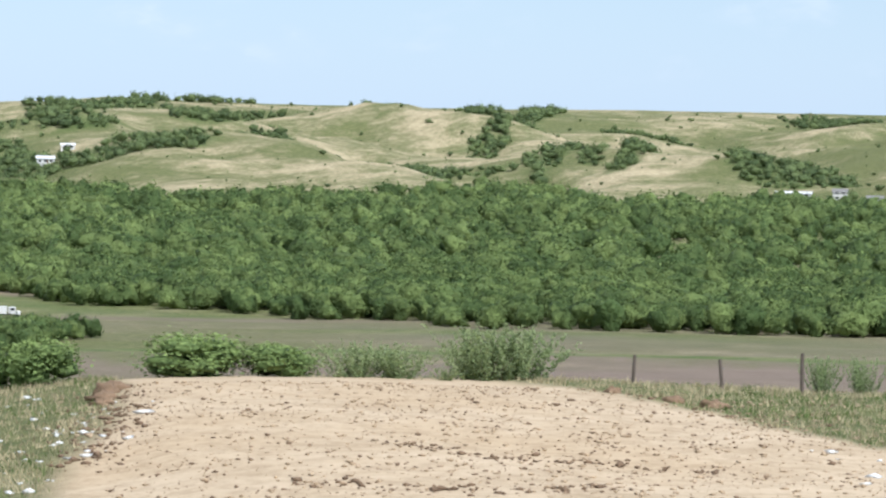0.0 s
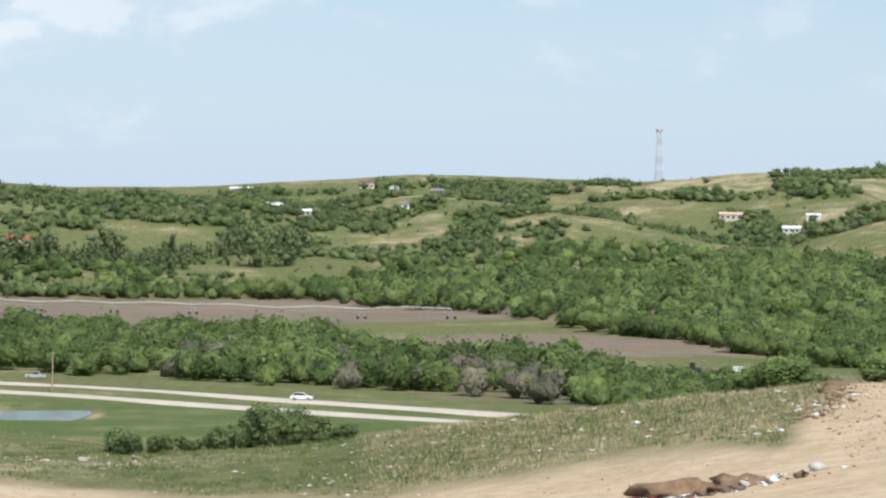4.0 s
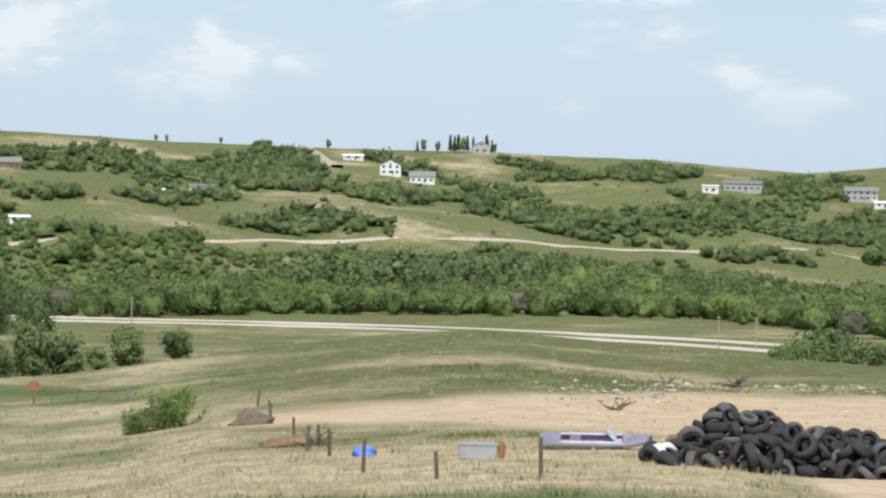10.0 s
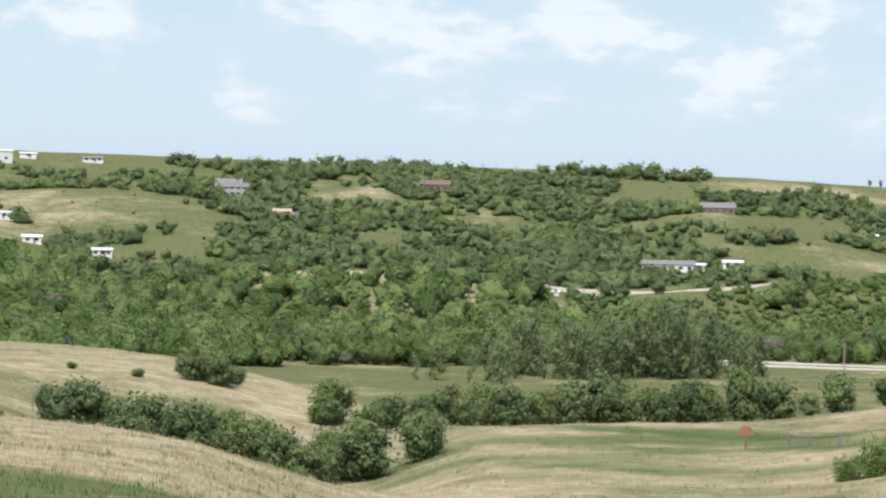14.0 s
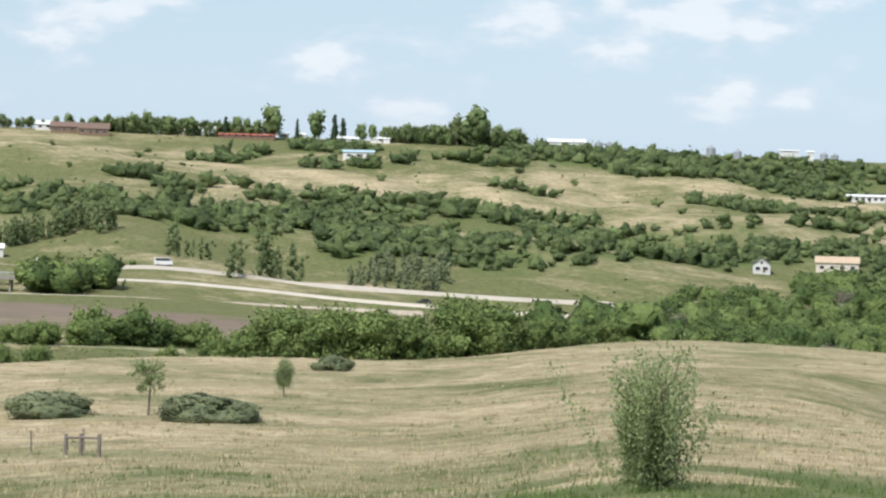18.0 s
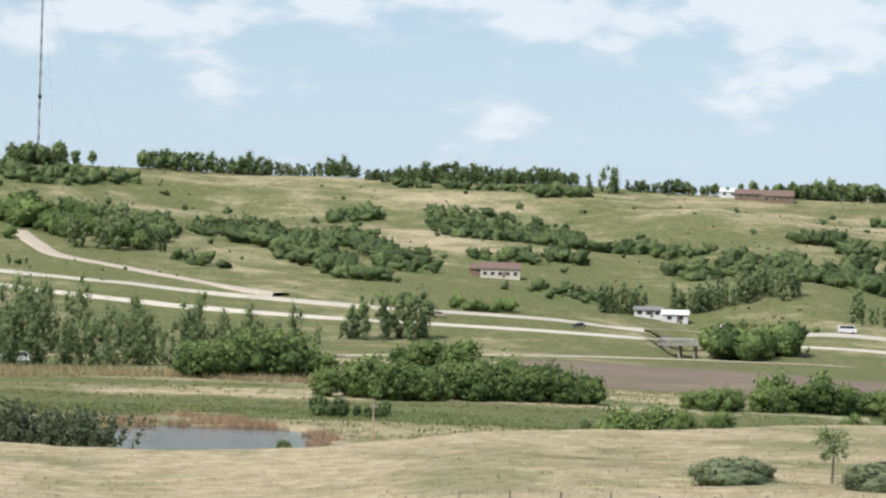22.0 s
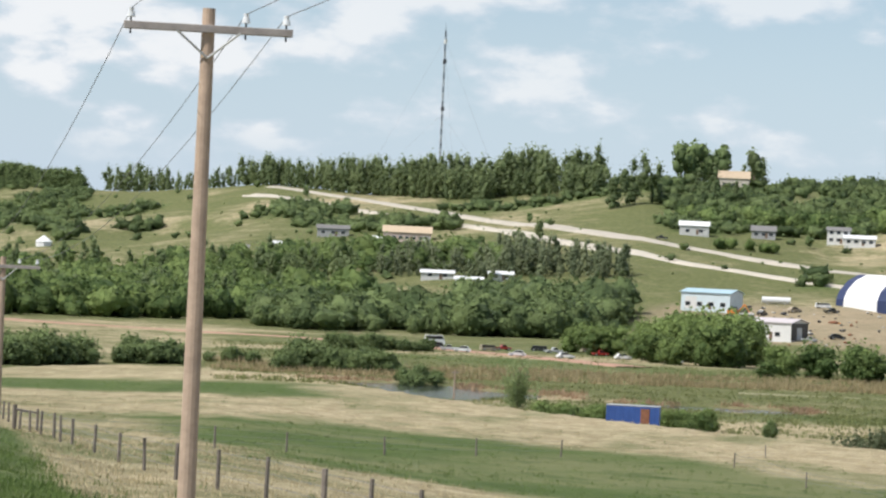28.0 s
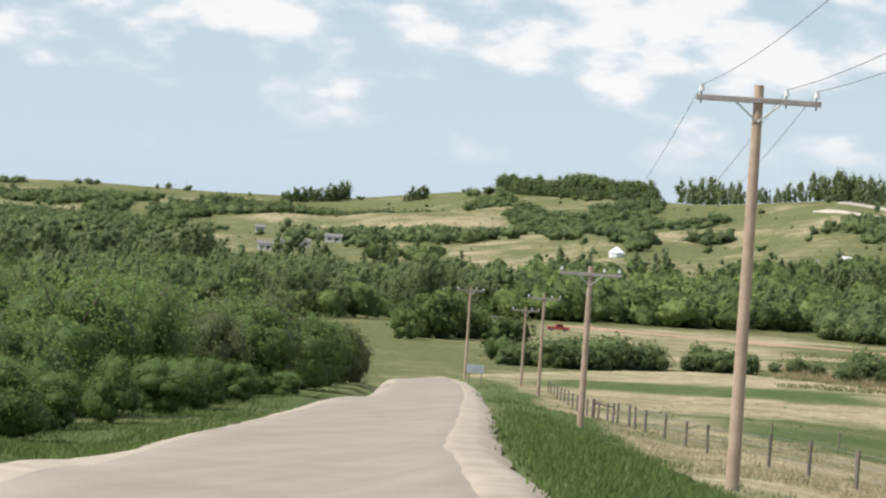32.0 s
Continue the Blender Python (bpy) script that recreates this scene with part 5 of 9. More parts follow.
house(-59.9, 1484, 27, 8, 1.5, 0.8, B, M_ROOF_RED, "long low barn with a rust-red roof", windows=8, name="barn", category="barn")
for a, r, w in ((-59.2, 1496, 4.4), (-58.9, 1496, 5), (-58.1, 1484, 5), (-57.9, 1482, 4.4), (-57.4, 1486, 9.5)):
    house(a, r, w, 4.5, 2.0, 0.8, W, M_ROOF_WHITE, "small white farm shed in the yard", windows=1, name="shed", category="shed", group="white farm sheds")
house(-67.9, 1046, 13.5, 9, 3.2, 2.0, C, M_ROOF_BROWN, "tan house with a brown roof and a deck", windows=5, storeys=1, chimney=True)
house(-68.3, 1050, 6, 6, 2.4, 1.6, B, M_ROOF_BROWN, "brown garage beside the tan house", windows=1, name="garage", category="garage")
house(-65.1, 974, 9, 7, 2.4, 1.0, W, M_ROOF_GREY, "white roadside house under poplars", windows=3)
house(-64.6, 970, 8, 6, 2.6, 1.2, W, M_ROOF_WHITE, "white roadside building under poplars", windows=2)
house(-80.3, 1148, 8.5, 8, 5.0, 1.2, W, M_ROOF_GREY, "white two-storey house above the highway", windows=3, storeys=2)
house(-79.9, 1140, 11.5, 8, 2.6, 1.2, W, M_ROOF_WHITE, "white bungalow beside the two-storey house", windows=4)
house(-81.7, 1156, 9, 8, 2.8, 1.8, G, M_ROOF_GREY, "grey bungalow above the highway", windows=3)
house(-83.0, 1148, 11, 9, 3.4, 1.6, W, M_ROOF_WHITE, "white garage-like house above the highway", windows=2, garage=True)
house(-82.3, 1394, 14, 10, 4.4, 3.2, C, M_ROOF_TAN, "tan house with a steep roof on the hilltop", windows=3, storeys=1, across=False)
house(-88.4, 1202, 19, 11, 3.6, 2.4, K, M_ROOF_TAN, "large pink stucco house with a tan roof", windows=7, storeys=1, garage=True)
house(-89.8, 1246, 13, 8, 3.0, 1.4, G, M_ROOF_GREY, "grey-roofed house in the trees", windows=3)
house(-90.8, 1171, 7.5, 7, 3.0, 1.0, W, M_ROOF_WHITE, "white house above the trees", windows=2)
house(-88.9, 1199, 9, 7, 2.4, 0.9, W, M_ROOF_WHITE, "low white house above the trees", windows=3)
for a, r, w in ((-90.5, 996, 6), (-87.2, 986, 9), (-89.5, 1003, 5), (-87.8, 1018, 11), (-86.6, 1000, 8)):
    house(a, r, w, 6, 2.1, 0.9, W, M_ROOF_WHITE, "white roof of a building behind the dark trees", windows=2, name="building", category="building", group="white roofs behind the trees")
for a, r, w, h in ((-101.9, 1399, 7, 3.2), (-101.6, 1403, 5, 4), (-102.5, 1281, 5, 2.6), (-103.2, 921, 10, 2.4), (-102.0, 1593, 5, 3), (-100.6, 1505, 8.5, 2.8), (-91.5, 1167, 5, 2.8), (-104.0, 1340, 7, 3.0), (-101.2, 1440, 8, 2.8)):
    house(a, r, w, 6, h, 1.2, W, M_ROOF_GREY, "white house half hidden in the wooded town", windows=2, group="houses of the wooded town")
house(-90.6, 933, 3.5, 3, 2.0, 0.5, C, M_ROOF_GREY, "small tan shed beside the red track", windows=1, name="shed", category="shed")


# ---- farm and industrial buildings ----
def arch_hall(az, r, w, d, h, turn, label, bands=False, name="fabric_hall", mat=None, end=None):
    """A round-topped fabric hall; its length runs along x."""
    x, y, z = site(az, r)
    SPOTS.append((x, y))
    ob = empty(name, x, y, z, -az + turn, label, "building")
    prof = [(-d / 2, -1.2), (-d / 2, h * 0.26), (-d * 0.42, h * 0.54), (-d * 0.24, h * 0.82), (0, h), (d * 0.24, h * 0.82), (d * 0.42, h * 0.54), (d / 2, h * 0.26), (d / 2, -1.2)]
    cuts = [0, 0.15, 0.80, 1.0] if bands else [0, 1.0]
    for k in range(len(cuts) - 1):
        bm = bmesh.new()
        xs = [-w / 2 + w * cuts[k], -w / 2 + w * cuts[k + 1]]
        rows = [[bm.verts.new((q, a, b)) for a, b in prof] for q in xs]
        for i in range(len(prof) - 1):
            bm.faces.new((rows[0][i], rows[0][i + 1], rows[1][i + 1], rows[1][i]))
        bmesh.ops.recalc_face_normals(bm, faces=bm.faces)
        part("cover_panel", bm, (M_NAVY if bands and k in (0, 2) else (mat or M_FABRIC)), ob)
    for s in (-1, 1):
        bm = bmesh.new()
        bm.faces.new([bm.verts.new((s * (w / 2 - 0.02), a, b)) for a, b in prof])
        e = part("end_wall", bm, end or M_FABRIC_GREY, ob)
        part("door", box(bmesh.new(), s * w / 2 - 0.05, s * w / 2 + 0.05, -2.2, 2.2, 0, h * 0.45), M_WHITE, e)
    return ob


arch_hall(-79.4, 900, 23, 17, 10.2, -49, "white fabric storage hall with two navy bands", True)
arch_hall(-60.7, 1492, 12, 8, 4.6, 0, "white round-topped machine shed on the farmyard rim", name="quonset_shed", end=M_WHITE)
arch_hall(-61.6, 1490, 9, 6, 3.6, 0, "pale round-topped machine shed with an open front", name="quonset_shed", end=M_DARKSTEEL)
arch_hall(-61.1, 1496, 4.2, 4, 4.0, 0, "small white round-topped shed", name="quonset_shed", end=M_WHITE)


def steel_building(az, r, w, d, h, walls, roof, label, turn=0.0, windows=4):
    ob = house(az, r, w, d, h, 1.0, walls, roof, label, turn, windows=windows, door=True, name="steel_building", category="building")
    part("overhead_door", box(bmesh.new(), -w * 0.42, -w * 0.42 + 3.6, -d / 2 - 0.06, -d / 2 + 0.02, 0.02, min(h - 0.6, 3.6), 0.02), M_WHITE, ob)
    return ob


steel_building(-82.6, 884, 15, 11, 4.8, M_ICE, M_BLUEWALL, "icy white steel building with a pale blue roof", -20)
shop = steel_building(-81.4, 818, 14.5, 11, 4.6, W, M_ROOF_PINK, "white steel workshop with a dark grey end wall", -24, 2)
part("end_cladding", box(bmesh.new(), 7.25, 7.33, -5.5, 5.5, 0.0, 4.55), M_DARKSTEEL, shop, "dark grey steel cladding")
part("end_door", box(bmesh.new(), 7.34, 7.40, -1.8, 1.4, 0.0, 3.4, 0.02), M_WHITE, shop, "white roller door")
steel_building(-82.9, 890, 5, 5, 2.4, W, M_ROOF_WHITE, "small white hut beside the blue-roofed building", 0, 1)


def silo(az, r, rad, h, label, mat=M_STEEL):
    x, y, z = site(az, r)
    ob = empty("grain_bin", x, y, z, 0, label, "grain bin", "grain bins on the skyline")
    bm = rod(bmesh.new(), (0, 0, -0.5), (0, 0, h), rad, rad, 20)
    part("bin_wall", bm, mat, ob)
    part("cone_roof", rod(bmesh.new(), (0, 0, h), (0, 0, h + rad * 0.55), rad * 1.04, 0.25, 20), mat, ob)
    part("hatch", rod(bmesh.new(), (0, 0, h + rad * 0.5), (0, 0, h + rad * 0.5 + 0.5), 0.35, 0.3, 8), mat, ob)
    for k in range(3):
        part("rib_band", rod(bmesh.new(), (0, 0, h * (k + 1) / 4), (0, 0, h * (k + 1) / 4 + 0.12), rad + 0.05, rad + 0.05, 20), mat, ob)


for a, r, rad, h in ((-61.9, 1490, 1.9, 5.2), (-51.2, 1494, 2.3, 4.2), (-50.7, 1494, 2.0, 3.2), (-49.1, 1506, 2.0, 3.6), (-48.9, 1506, 2.0, 3.4), (-53.3, 1500, 2.2, 3.2), (-53.1, 1500, 2.0, 3.0)):
    silo(a, r, rad, h, "round galvanised grain bin on the skyline")
house(-49.75, 1508, 9, 6, 4.0, 0.4, W, M_ROOF_WHITE, "white boxy plant building on the skyline", windows=0, door=False, name="plant_building", category="building")
house(-49.35, 1508, 3, 3, 4.2, 0.4, W, M_ROOF_WHITE, "white boxy plant tower on the skyline", windows=0, door=False, name="plant_building", category="building")


# ---- masts ----
def lattice_tower(az, r, h, w0, w1, label, bands, seg=14):
    """A square lattice tower in alternating colours."""
    x, y, z = site(az, r)
    ob = empty("lattice_tower", x, y, z, -az + 20, label, "tower")
    for k in range(seg):
        z0, z1 = h * k / seg, h * (k + 1) / seg
        a, b = w0 + (w1 - w0) * k / seg, w0 + (w1 - w0) * (k + 1) / seg
        bm = bmesh.new()
        c0 = [(-a / 2, -a / 2), (a / 2, -a / 2), (a / 2, a / 2), (-a / 2, a / 2)]
        c1 = [(-b / 2, -b / 2), (b / 2, -b / 2), (b / 2, b / 2), (-b / 2, b / 2)]
        for i in range(4):
            j = (i + 1) % 4
            rod(bm, (*c0[i], z0), (*c1[i], z1), 0.13, 0.13, 4)
            rod(bm, (*c0[i], z0), (*c1[j], z1), 0.07, 0.07, 4)
            rod(bm, (*c1[i], z1), (*c1[j], z1), 0.09, 0.09, 4)
        part("tower_section", bm, bands[(k * len(bands) * 3 // seg) % 2], ob)
    part("head", box(bmesh.new(), -w1, w1, -w1, w1, h, h + 1.6, 0.05), bands[0], ob)


lattice_tower(-1.6, 2300, 38, 5.0, 2.2, "faded red and white lattice tower on the far plateau", (M_FADEDRED, M_WHITE))


def guyed_mast(az, r, h, label, lumps):
    x, y, z = site(az, r)
    ob = empty("guyed_mast", x, y, z, -az, label, "mast")
    n = 24
    for k in range(n):
        z0, z1 = h * k / n, h * (k + 1) / n
        sec = part("mast_section", rod(bmesh.new(), (0, 0, z0), (0, 0, z1), 0.10, 0.10, 4), M_DARKSTEEL if k % 2 else M_GREY, ob)
        for i in range(3):
            p, q = radians(120 * i), radians(120 * (i + 1))
            part("leg", rod(bmesh.new(), (0.5 * math.cos(p), 0.5 * math.sin(p), z0), (0.5 * math.cos(p), 0.5 * math.sin(p), z1), 0.12, 0.12, 4), M_DARKSTEEL if k % 2 else M_GREY, sec)
            part("lacing_bar", rod(bmesh.new(), (0.5 * math.cos(p), 0.5 * math.sin(p), z0), (0.5 * math.cos(q), 0.5 * math.sin(q), z1), 0.07, 0.07, 4), M_DARKSTEEL, sec)
    for u in lumps:
        part("antenna", rod(bmesh.new(), (0.2, -0.5, h * u), (0.2, -0.5, h * u + 2.0), 0.9, 0.9, 8), M_DARKSTEEL if u < 0.9 else M_WHITE, ob)
    part("tip_rod", rod(bmesh.new(), (0, 0, h), (0, 0, h + 4), 0.12, 0.05, 5), M_DARKSTEEL, ob)
    for k in range(3):
        p = radians(120 * k + 40)
        for u in (0.5, 0.95):
            gx, gy = math.cos(p) * h * 0.55, math.sin(p) * h * 0.55
            part("guy_wire", rod(bmesh.new(), (0, 0, h * u), (gx, gy, -3), 0.03, 0.03, 3), M_WIRE, ob)


guyed_mast(-76.6, 1510, 96, "tall dark guyed radio mast on the skyline", (0.35, 0.9))
guyed_mast(-87.85, 1520, 84, "tall dark guyed radio mast behind the trees", (0.52, 0.80, 0.92))


# ---- overpass on the west highway ----
def overpass(az, r, w, label):
    x, y, z = site(az, r)
    ob = empty("overpass", x, y, z, -az - 4, label, "bridge")
    part("deck", box(bmesh.new(), -w / 2, w / 2, -5, 5, 3.3, 4.3, 0.05), M_BRIDGE, ob)
    for s in (-1, 1):
        rail = part("guard_rail", box(bmesh.new(), -w / 2, w / 2, s * 4.9 - 0.1, s * 4.9 + 0.1, 5.2, 5.45, 0.02), M_STEEL, ob)
        for k in range(8):
            part("rail_post", box(bmesh.new(), -w / 2 + w * (k + 0.5) / 8 - 0.06, -w / 2 + w * (k + 0.5) / 8 + 0.06, s * 4.9 - 0.06, s * 4.9 + 0.06, 4.3, 5.2), M_STEEL, rail)
        bm = bmesh.new()
        lo, hi = [(s * w / 2, -5, -1), (s * (w / 2 - 5), -5, -1), (s * w / 2, -5, 3.3)], None
        a = [bm.verts.new(p) for p in lo]
        b = [bm.verts.new((p[0], 5, p[2])) for p in lo]
        bm.faces.new(a)
        bm.faces.new(b[::-1])
        for i in range(3):
            bm.faces.new((a[i], a[(i + 1) % 3], b[(i + 1) % 3], b[i]))
        bmesh.ops.recalc_face_normals(bm, faces=bm.faces)
        part("abutment_slope", bm, M_BRIDGE, ob)
    for k in (-1, 1):
        for yy in (-3.5, 0, 3.5):
            part("pier", rod(bmesh.new(), (k * 2.2, yy, -1), (k * 2.2, yy, 3.3), 0.4, 0.4, 10), M_BRIDGE, ob)


overpass(-64.35, 892, 17, "concrete highway overpass with sloped abutments")
# ---- trees: templates with unit height ----
def ico(sub):
    bm = bmesh.new()
    bmesh.ops.create_icosphere(bm, subdivisions=sub, radius=1)
    v = np.array([p.co[:] for p in bm.verts])
    f = np.array([[q.index for q in p.verts] for p in bm.faces])
    bm.free()
    return v, f


ICO1, ICO2 = ico(1), ico(2)


def leaf_quads(rng, centres, normals, size, fold=0.35):
    """Small folded leaf sprays at the centres, facing roughly along the normals."""
    n = len(centres)
    nn = normals + rng.normal(0, 0.42, (n, 3))
    nn /= np.linalg.norm(nn, axis=1)[:, None]
    t = np.cross(nn, rng.normal(0, 1, (n, 3)))
    t /= np.linalg.norm(t, axis=1)[:, None] + 1e-9
    b = np.cross(nn, t)
    s = size * rng.uniform(0.6, 1.35, (n, 1))
    v = np.stack([centres - t * s, centres - b * s * 0.62 + nn * s * fold * 0.3, centres + t * s * rng.uniform(0.7, 1.2, (n, 1)), centres + b * s * 0.62 - nn * s * fold], 1)
    f = np.arange(4 * n).reshape(n, 4)
    return v.reshape(-1, 3), f


def leaf_tris(rng, centres, normals, size):
    """Single leaf sprays, one triangle each."""
    n = len(centres)
    nn = normals + rng.normal(0, 0.42, (n, 3))
    nn /= np.linalg.norm(nn, axis=1)[:, None]
    t = np.cross(nn, rng.normal(0, 1, (n, 3)))
    t /= np.linalg.norm(t, axis=1)[:, None] + 1e-9
    b = np.cross(nn, t)
    s = size * rng.uniform(0.55, 1.4, (n, 1))
    v = np.stack([centres - t * s, centres + (t + b) * s * 0.66, centres + (t - b) * s * 0.66], 1)
    return v.reshape(-1, 3), np.arange(3 * n).reshape(n, 3)


def crown(seed, leaves, size, lumps=8, spread=(0.5, 0.5), top=1.0, base=0.12, ragged=0.10, core=0.82, lump=(0.42, 0.62), tri=False):
    """A crown of unit height: overlapping lumps covered with leaf sprays; the tint paints in shaded cores and lighter
    tops. Returns verts, quads, triangles, tint.
    """
    rng = np.random.default_rng(seed)
    cz, hz = (top + base) / 2, (top - base) / 2
    V, Q, T, tint, off = [], [], [], [], 0
    for k in range(lumps):
        ang, u = rng.uniform(0, 2 * math.pi), rng.uniform(-0.8, 0.85)
        w = math.sqrt(max(0.05, 1 - u * u))
        rad = rng.uniform(0.30, 0.62) * w
        c = np.array([math.cos(ang) * rad * spread[0], math.sin(ang) * rad * spread[1], cz + u * hz * 0.62])
        s = np.array([spread[0], spread[1], hz * 0.9]) * rng.uniform(*lump)
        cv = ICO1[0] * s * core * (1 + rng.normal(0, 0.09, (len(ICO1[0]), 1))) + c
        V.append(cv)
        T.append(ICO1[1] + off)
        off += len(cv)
        # core kept dark in the tint, standing for shade inside the crown
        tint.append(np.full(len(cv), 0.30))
        m = leaves // lumps
        d = rng.normal(0, 1, (m, 3))
        d[:, 2] += 0.25
        d /= np.linalg.norm(d, axis=1)[:, None]
        p = c + d * s * (1 + rng.normal(0, ragged, (m, 1)))
        lv, lf = leaf_tris(rng, p, d, size) if tri else leaf_quads(rng, p, d, size)
        V.append(lv)
        (T if tri else Q).append(lf + off)
        off += len(lv)
        # tint lightened on high and upward-facing sprays, imitating light from above
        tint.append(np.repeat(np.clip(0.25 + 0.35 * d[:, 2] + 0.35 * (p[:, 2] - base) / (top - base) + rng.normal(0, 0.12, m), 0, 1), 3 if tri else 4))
    return np.concatenate(V), np.concatenate(Q) if Q else np.zeros((0, 4), int), np.concatenate(T), np.concatenate(tint)


ICO3 = ico(3)


def soft_crown(seed, leaves, size, lumps=9, spread=0.54, top=1.0, base=-0.18, fine=False, rough=0.10, ragged=0.06, lift=0.0, coarse=False):
    """A crown of unit height as one billowing skin round overlapping lumps, with loose leaf sprays on it."""
    rng = np.random.default_rng(seed)
    cz, hz = (top + base) / 2 + lift, (top - base) / 2
    D, F = ICO3 if fine else ICO1 if coarse else ICO2
    c = rng.normal(0, 1, (lumps, 3))
    c /= np.linalg.norm(c, axis=1)[:, None]
    c *= rng.uniform(0.42, 0.80, (lumps, 1))
    c[:, 2] = c[:, 2] * 0.9 + 0.06
    rad = rng.uniform(0.20, 0.38, lumps)
    shade = np.clip(rng.normal(0.42, 0.28, lumps), 0, 1)

    def skin(d):
        b = d @ c.T
        disc = b * b - (c * c).sum(1)[None, :] + (rad * rad)[None, :]
        hit = np.where(disc > 0, b + np.sqrt(np.maximum(disc, 0)), 0.45)
        k = hit.argmax(1)
        r = np.maximum(hit.max(1), 0.45)
        for f, a in ((4.5, rough), (10.0, rough * 0.7)):
            q = rng.normal(0, f, (4, 3))
            r = r * (1 + a * np.cos(d @ q.T + rng.uniform(0, 6.28, 4)).sum(1) / 1.6)
        return r * (1 + rng.normal(0, rough * 0.6, len(r))), k

    every = np.concatenate([D, rng.normal(0, 1, (leaves, 3)) + [0, 0, 0.3]])
    every /= np.linalg.norm(every, axis=1)[:, None]
    r, k = skin(every)
    p = every * r[:, None] * [spread, spread, hz] + [0, 0, cz]
    core, out = p[:len(D)], p[len(D):] + every[len(D):] * rng.normal(0, ragged, (leaves, 1)) * spread
    tint = np.clip(shade[k] + rng.normal(0, 0.06, len(k)), 0, 1)
    if not leaves:
        return core, np.zeros((0, 4), int), F, tint
    lv, lf = leaf_tris(rng, out, every[len(D):], size)
    return np.concatenate([core, lv]), np.zeros((0, 4), int), np.concatenate([F, lf + len(core)]), np.concatenate([tint[:len(D)], np.repeat(np.clip(tint[len(D):] + 0.08, 0, 1), 3)])


def scatter(name, temps, xyz, heights, mat, label, category="trees", seed=1, squash=(0.8, 1.25), tint_spread=0.3, sink=0.06):
    """One mesh of kind stuff: a template at every place, turned, scaled and tinted at random."""
    rng = np.random.default_rng(seed)
    V, Q, T, C, off = [], [], [], [], 0
    pick = rng.integers(0, len(temps), len(xyz))
    for (x, y, z), h, k in zip(xyz, heights, pick):
        v, q, t, c = temps[k]
        a, w = rng.uniform(0, 2 * math.pi), h * rng.uniform(*squash)
        ca, sa = math.cos(a), math.sin(a)
        V.append(np.stack([(v[:, 0] * ca - v[:, 1] * sa) * w + x, (v[:, 0] * sa + v[:, 1] * ca) * w + y, (v[:, 2] - sink) * h + z], -1))
        Q.append(q + off)
        T.append(t + off)
        C.append(np.clip(c + rng.normal(0, tint_spread), 0, 1))
        off += len(v)
    if not V:
        return None
    ob = mesh_object(name, np.concatenate(V), [np.concatenate(Q), np.concatenate(T)], mat, attrs={"tint": ("FLOAT", np.concatenate(C))})
    return tagged(ob, label, category, kind="stuff")


def grid_points(az0, az1, r0, r1, gap, keep, seed):
    """Jittered places in a stretch of the polar plan where keep(az, r, x, y, rng) is true."""
    rng = np.random.default_rng(seed)
    pts = []
    r = r0
    while r < r1:
        n = max(1, int(radians(az1 - az0) * r / gap))
        a = az0 + (np.arange(n) + rng.uniform(0, 1, n)) / n * (az1 - az0)
        q = r + rng.uniform(-0.5, 0.5, n) * gap
        x, y = q * np.sin(np.radians(a)), q * np.cos(np.radians(a))
        k = keep(a, q, x, y, rng)
        pts.append(np.stack([x[k], y[k]], -1))
        r += gap * 0.9
    p = np.concatenate(pts)
    return np.column_stack([p, ground(p[:, 0], p[:, 1])])


ROUND = [soft_crown(s, 420, 0.052, 16, 0.58, rough=0.12, ragged=0.09) for s in range(7)]
ROUND_FAR = [soft_crown(20 + s, 150, 0.072, 12, 0.58, rough=0.12, ragged=0.09) for s in range(7)]


def poplar_template(seed, leaves=240, stems=8, girth=0.140, leaf=0.026, core=0.58):
    """A slender poplar of unit height: stacked narrow leafy lumps with gaps, bare near the foot; light from above is
    painted into its tint.
    """
    rng = np.random.default_rng(seed)
    V, Q, T, tint, off = [], [], [], [], 0
    for k in range(stems):
        u = (k + 0.5) / stems
        wide = girth * (0.72 + 0.9 * u - 1.15 * u * u) * rng.uniform(0.8, 1.2)
        c = np.array([rng.normal(0, 0.05), rng.normal(0, 0.05), 0.10 + 0.80 * u])
        s = np.array([wide, wide, 0.14])
        cv = ICO1[0] * s * core * (1 + rng.normal(0, 0.1, (len(ICO1[0]), 1))) + c
        m = leaves // stems
        d = rng.normal(0, 1, (m, 3))
        d /= np.linalg.norm(d, axis=1)[:, None]
        lv, lf = leaf_tris(rng, c + d * s * (1 + rng.normal(0, 0.30, (m, 1))), d, leaf)
        V += [cv, lv]
        T += [ICO1[1] + off, lf + off + len(cv)]
        off += len(cv) + len(lv)
        # painted light: dim cores, paler sprays towards the top and facing up
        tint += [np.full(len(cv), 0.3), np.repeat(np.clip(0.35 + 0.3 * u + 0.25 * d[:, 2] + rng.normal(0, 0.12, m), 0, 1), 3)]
    return np.concatenate(V), np.zeros((0, 4), int), np.concatenate(T), np.concatenate(tint)


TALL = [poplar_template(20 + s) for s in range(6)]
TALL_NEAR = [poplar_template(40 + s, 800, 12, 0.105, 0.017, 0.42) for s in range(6)]


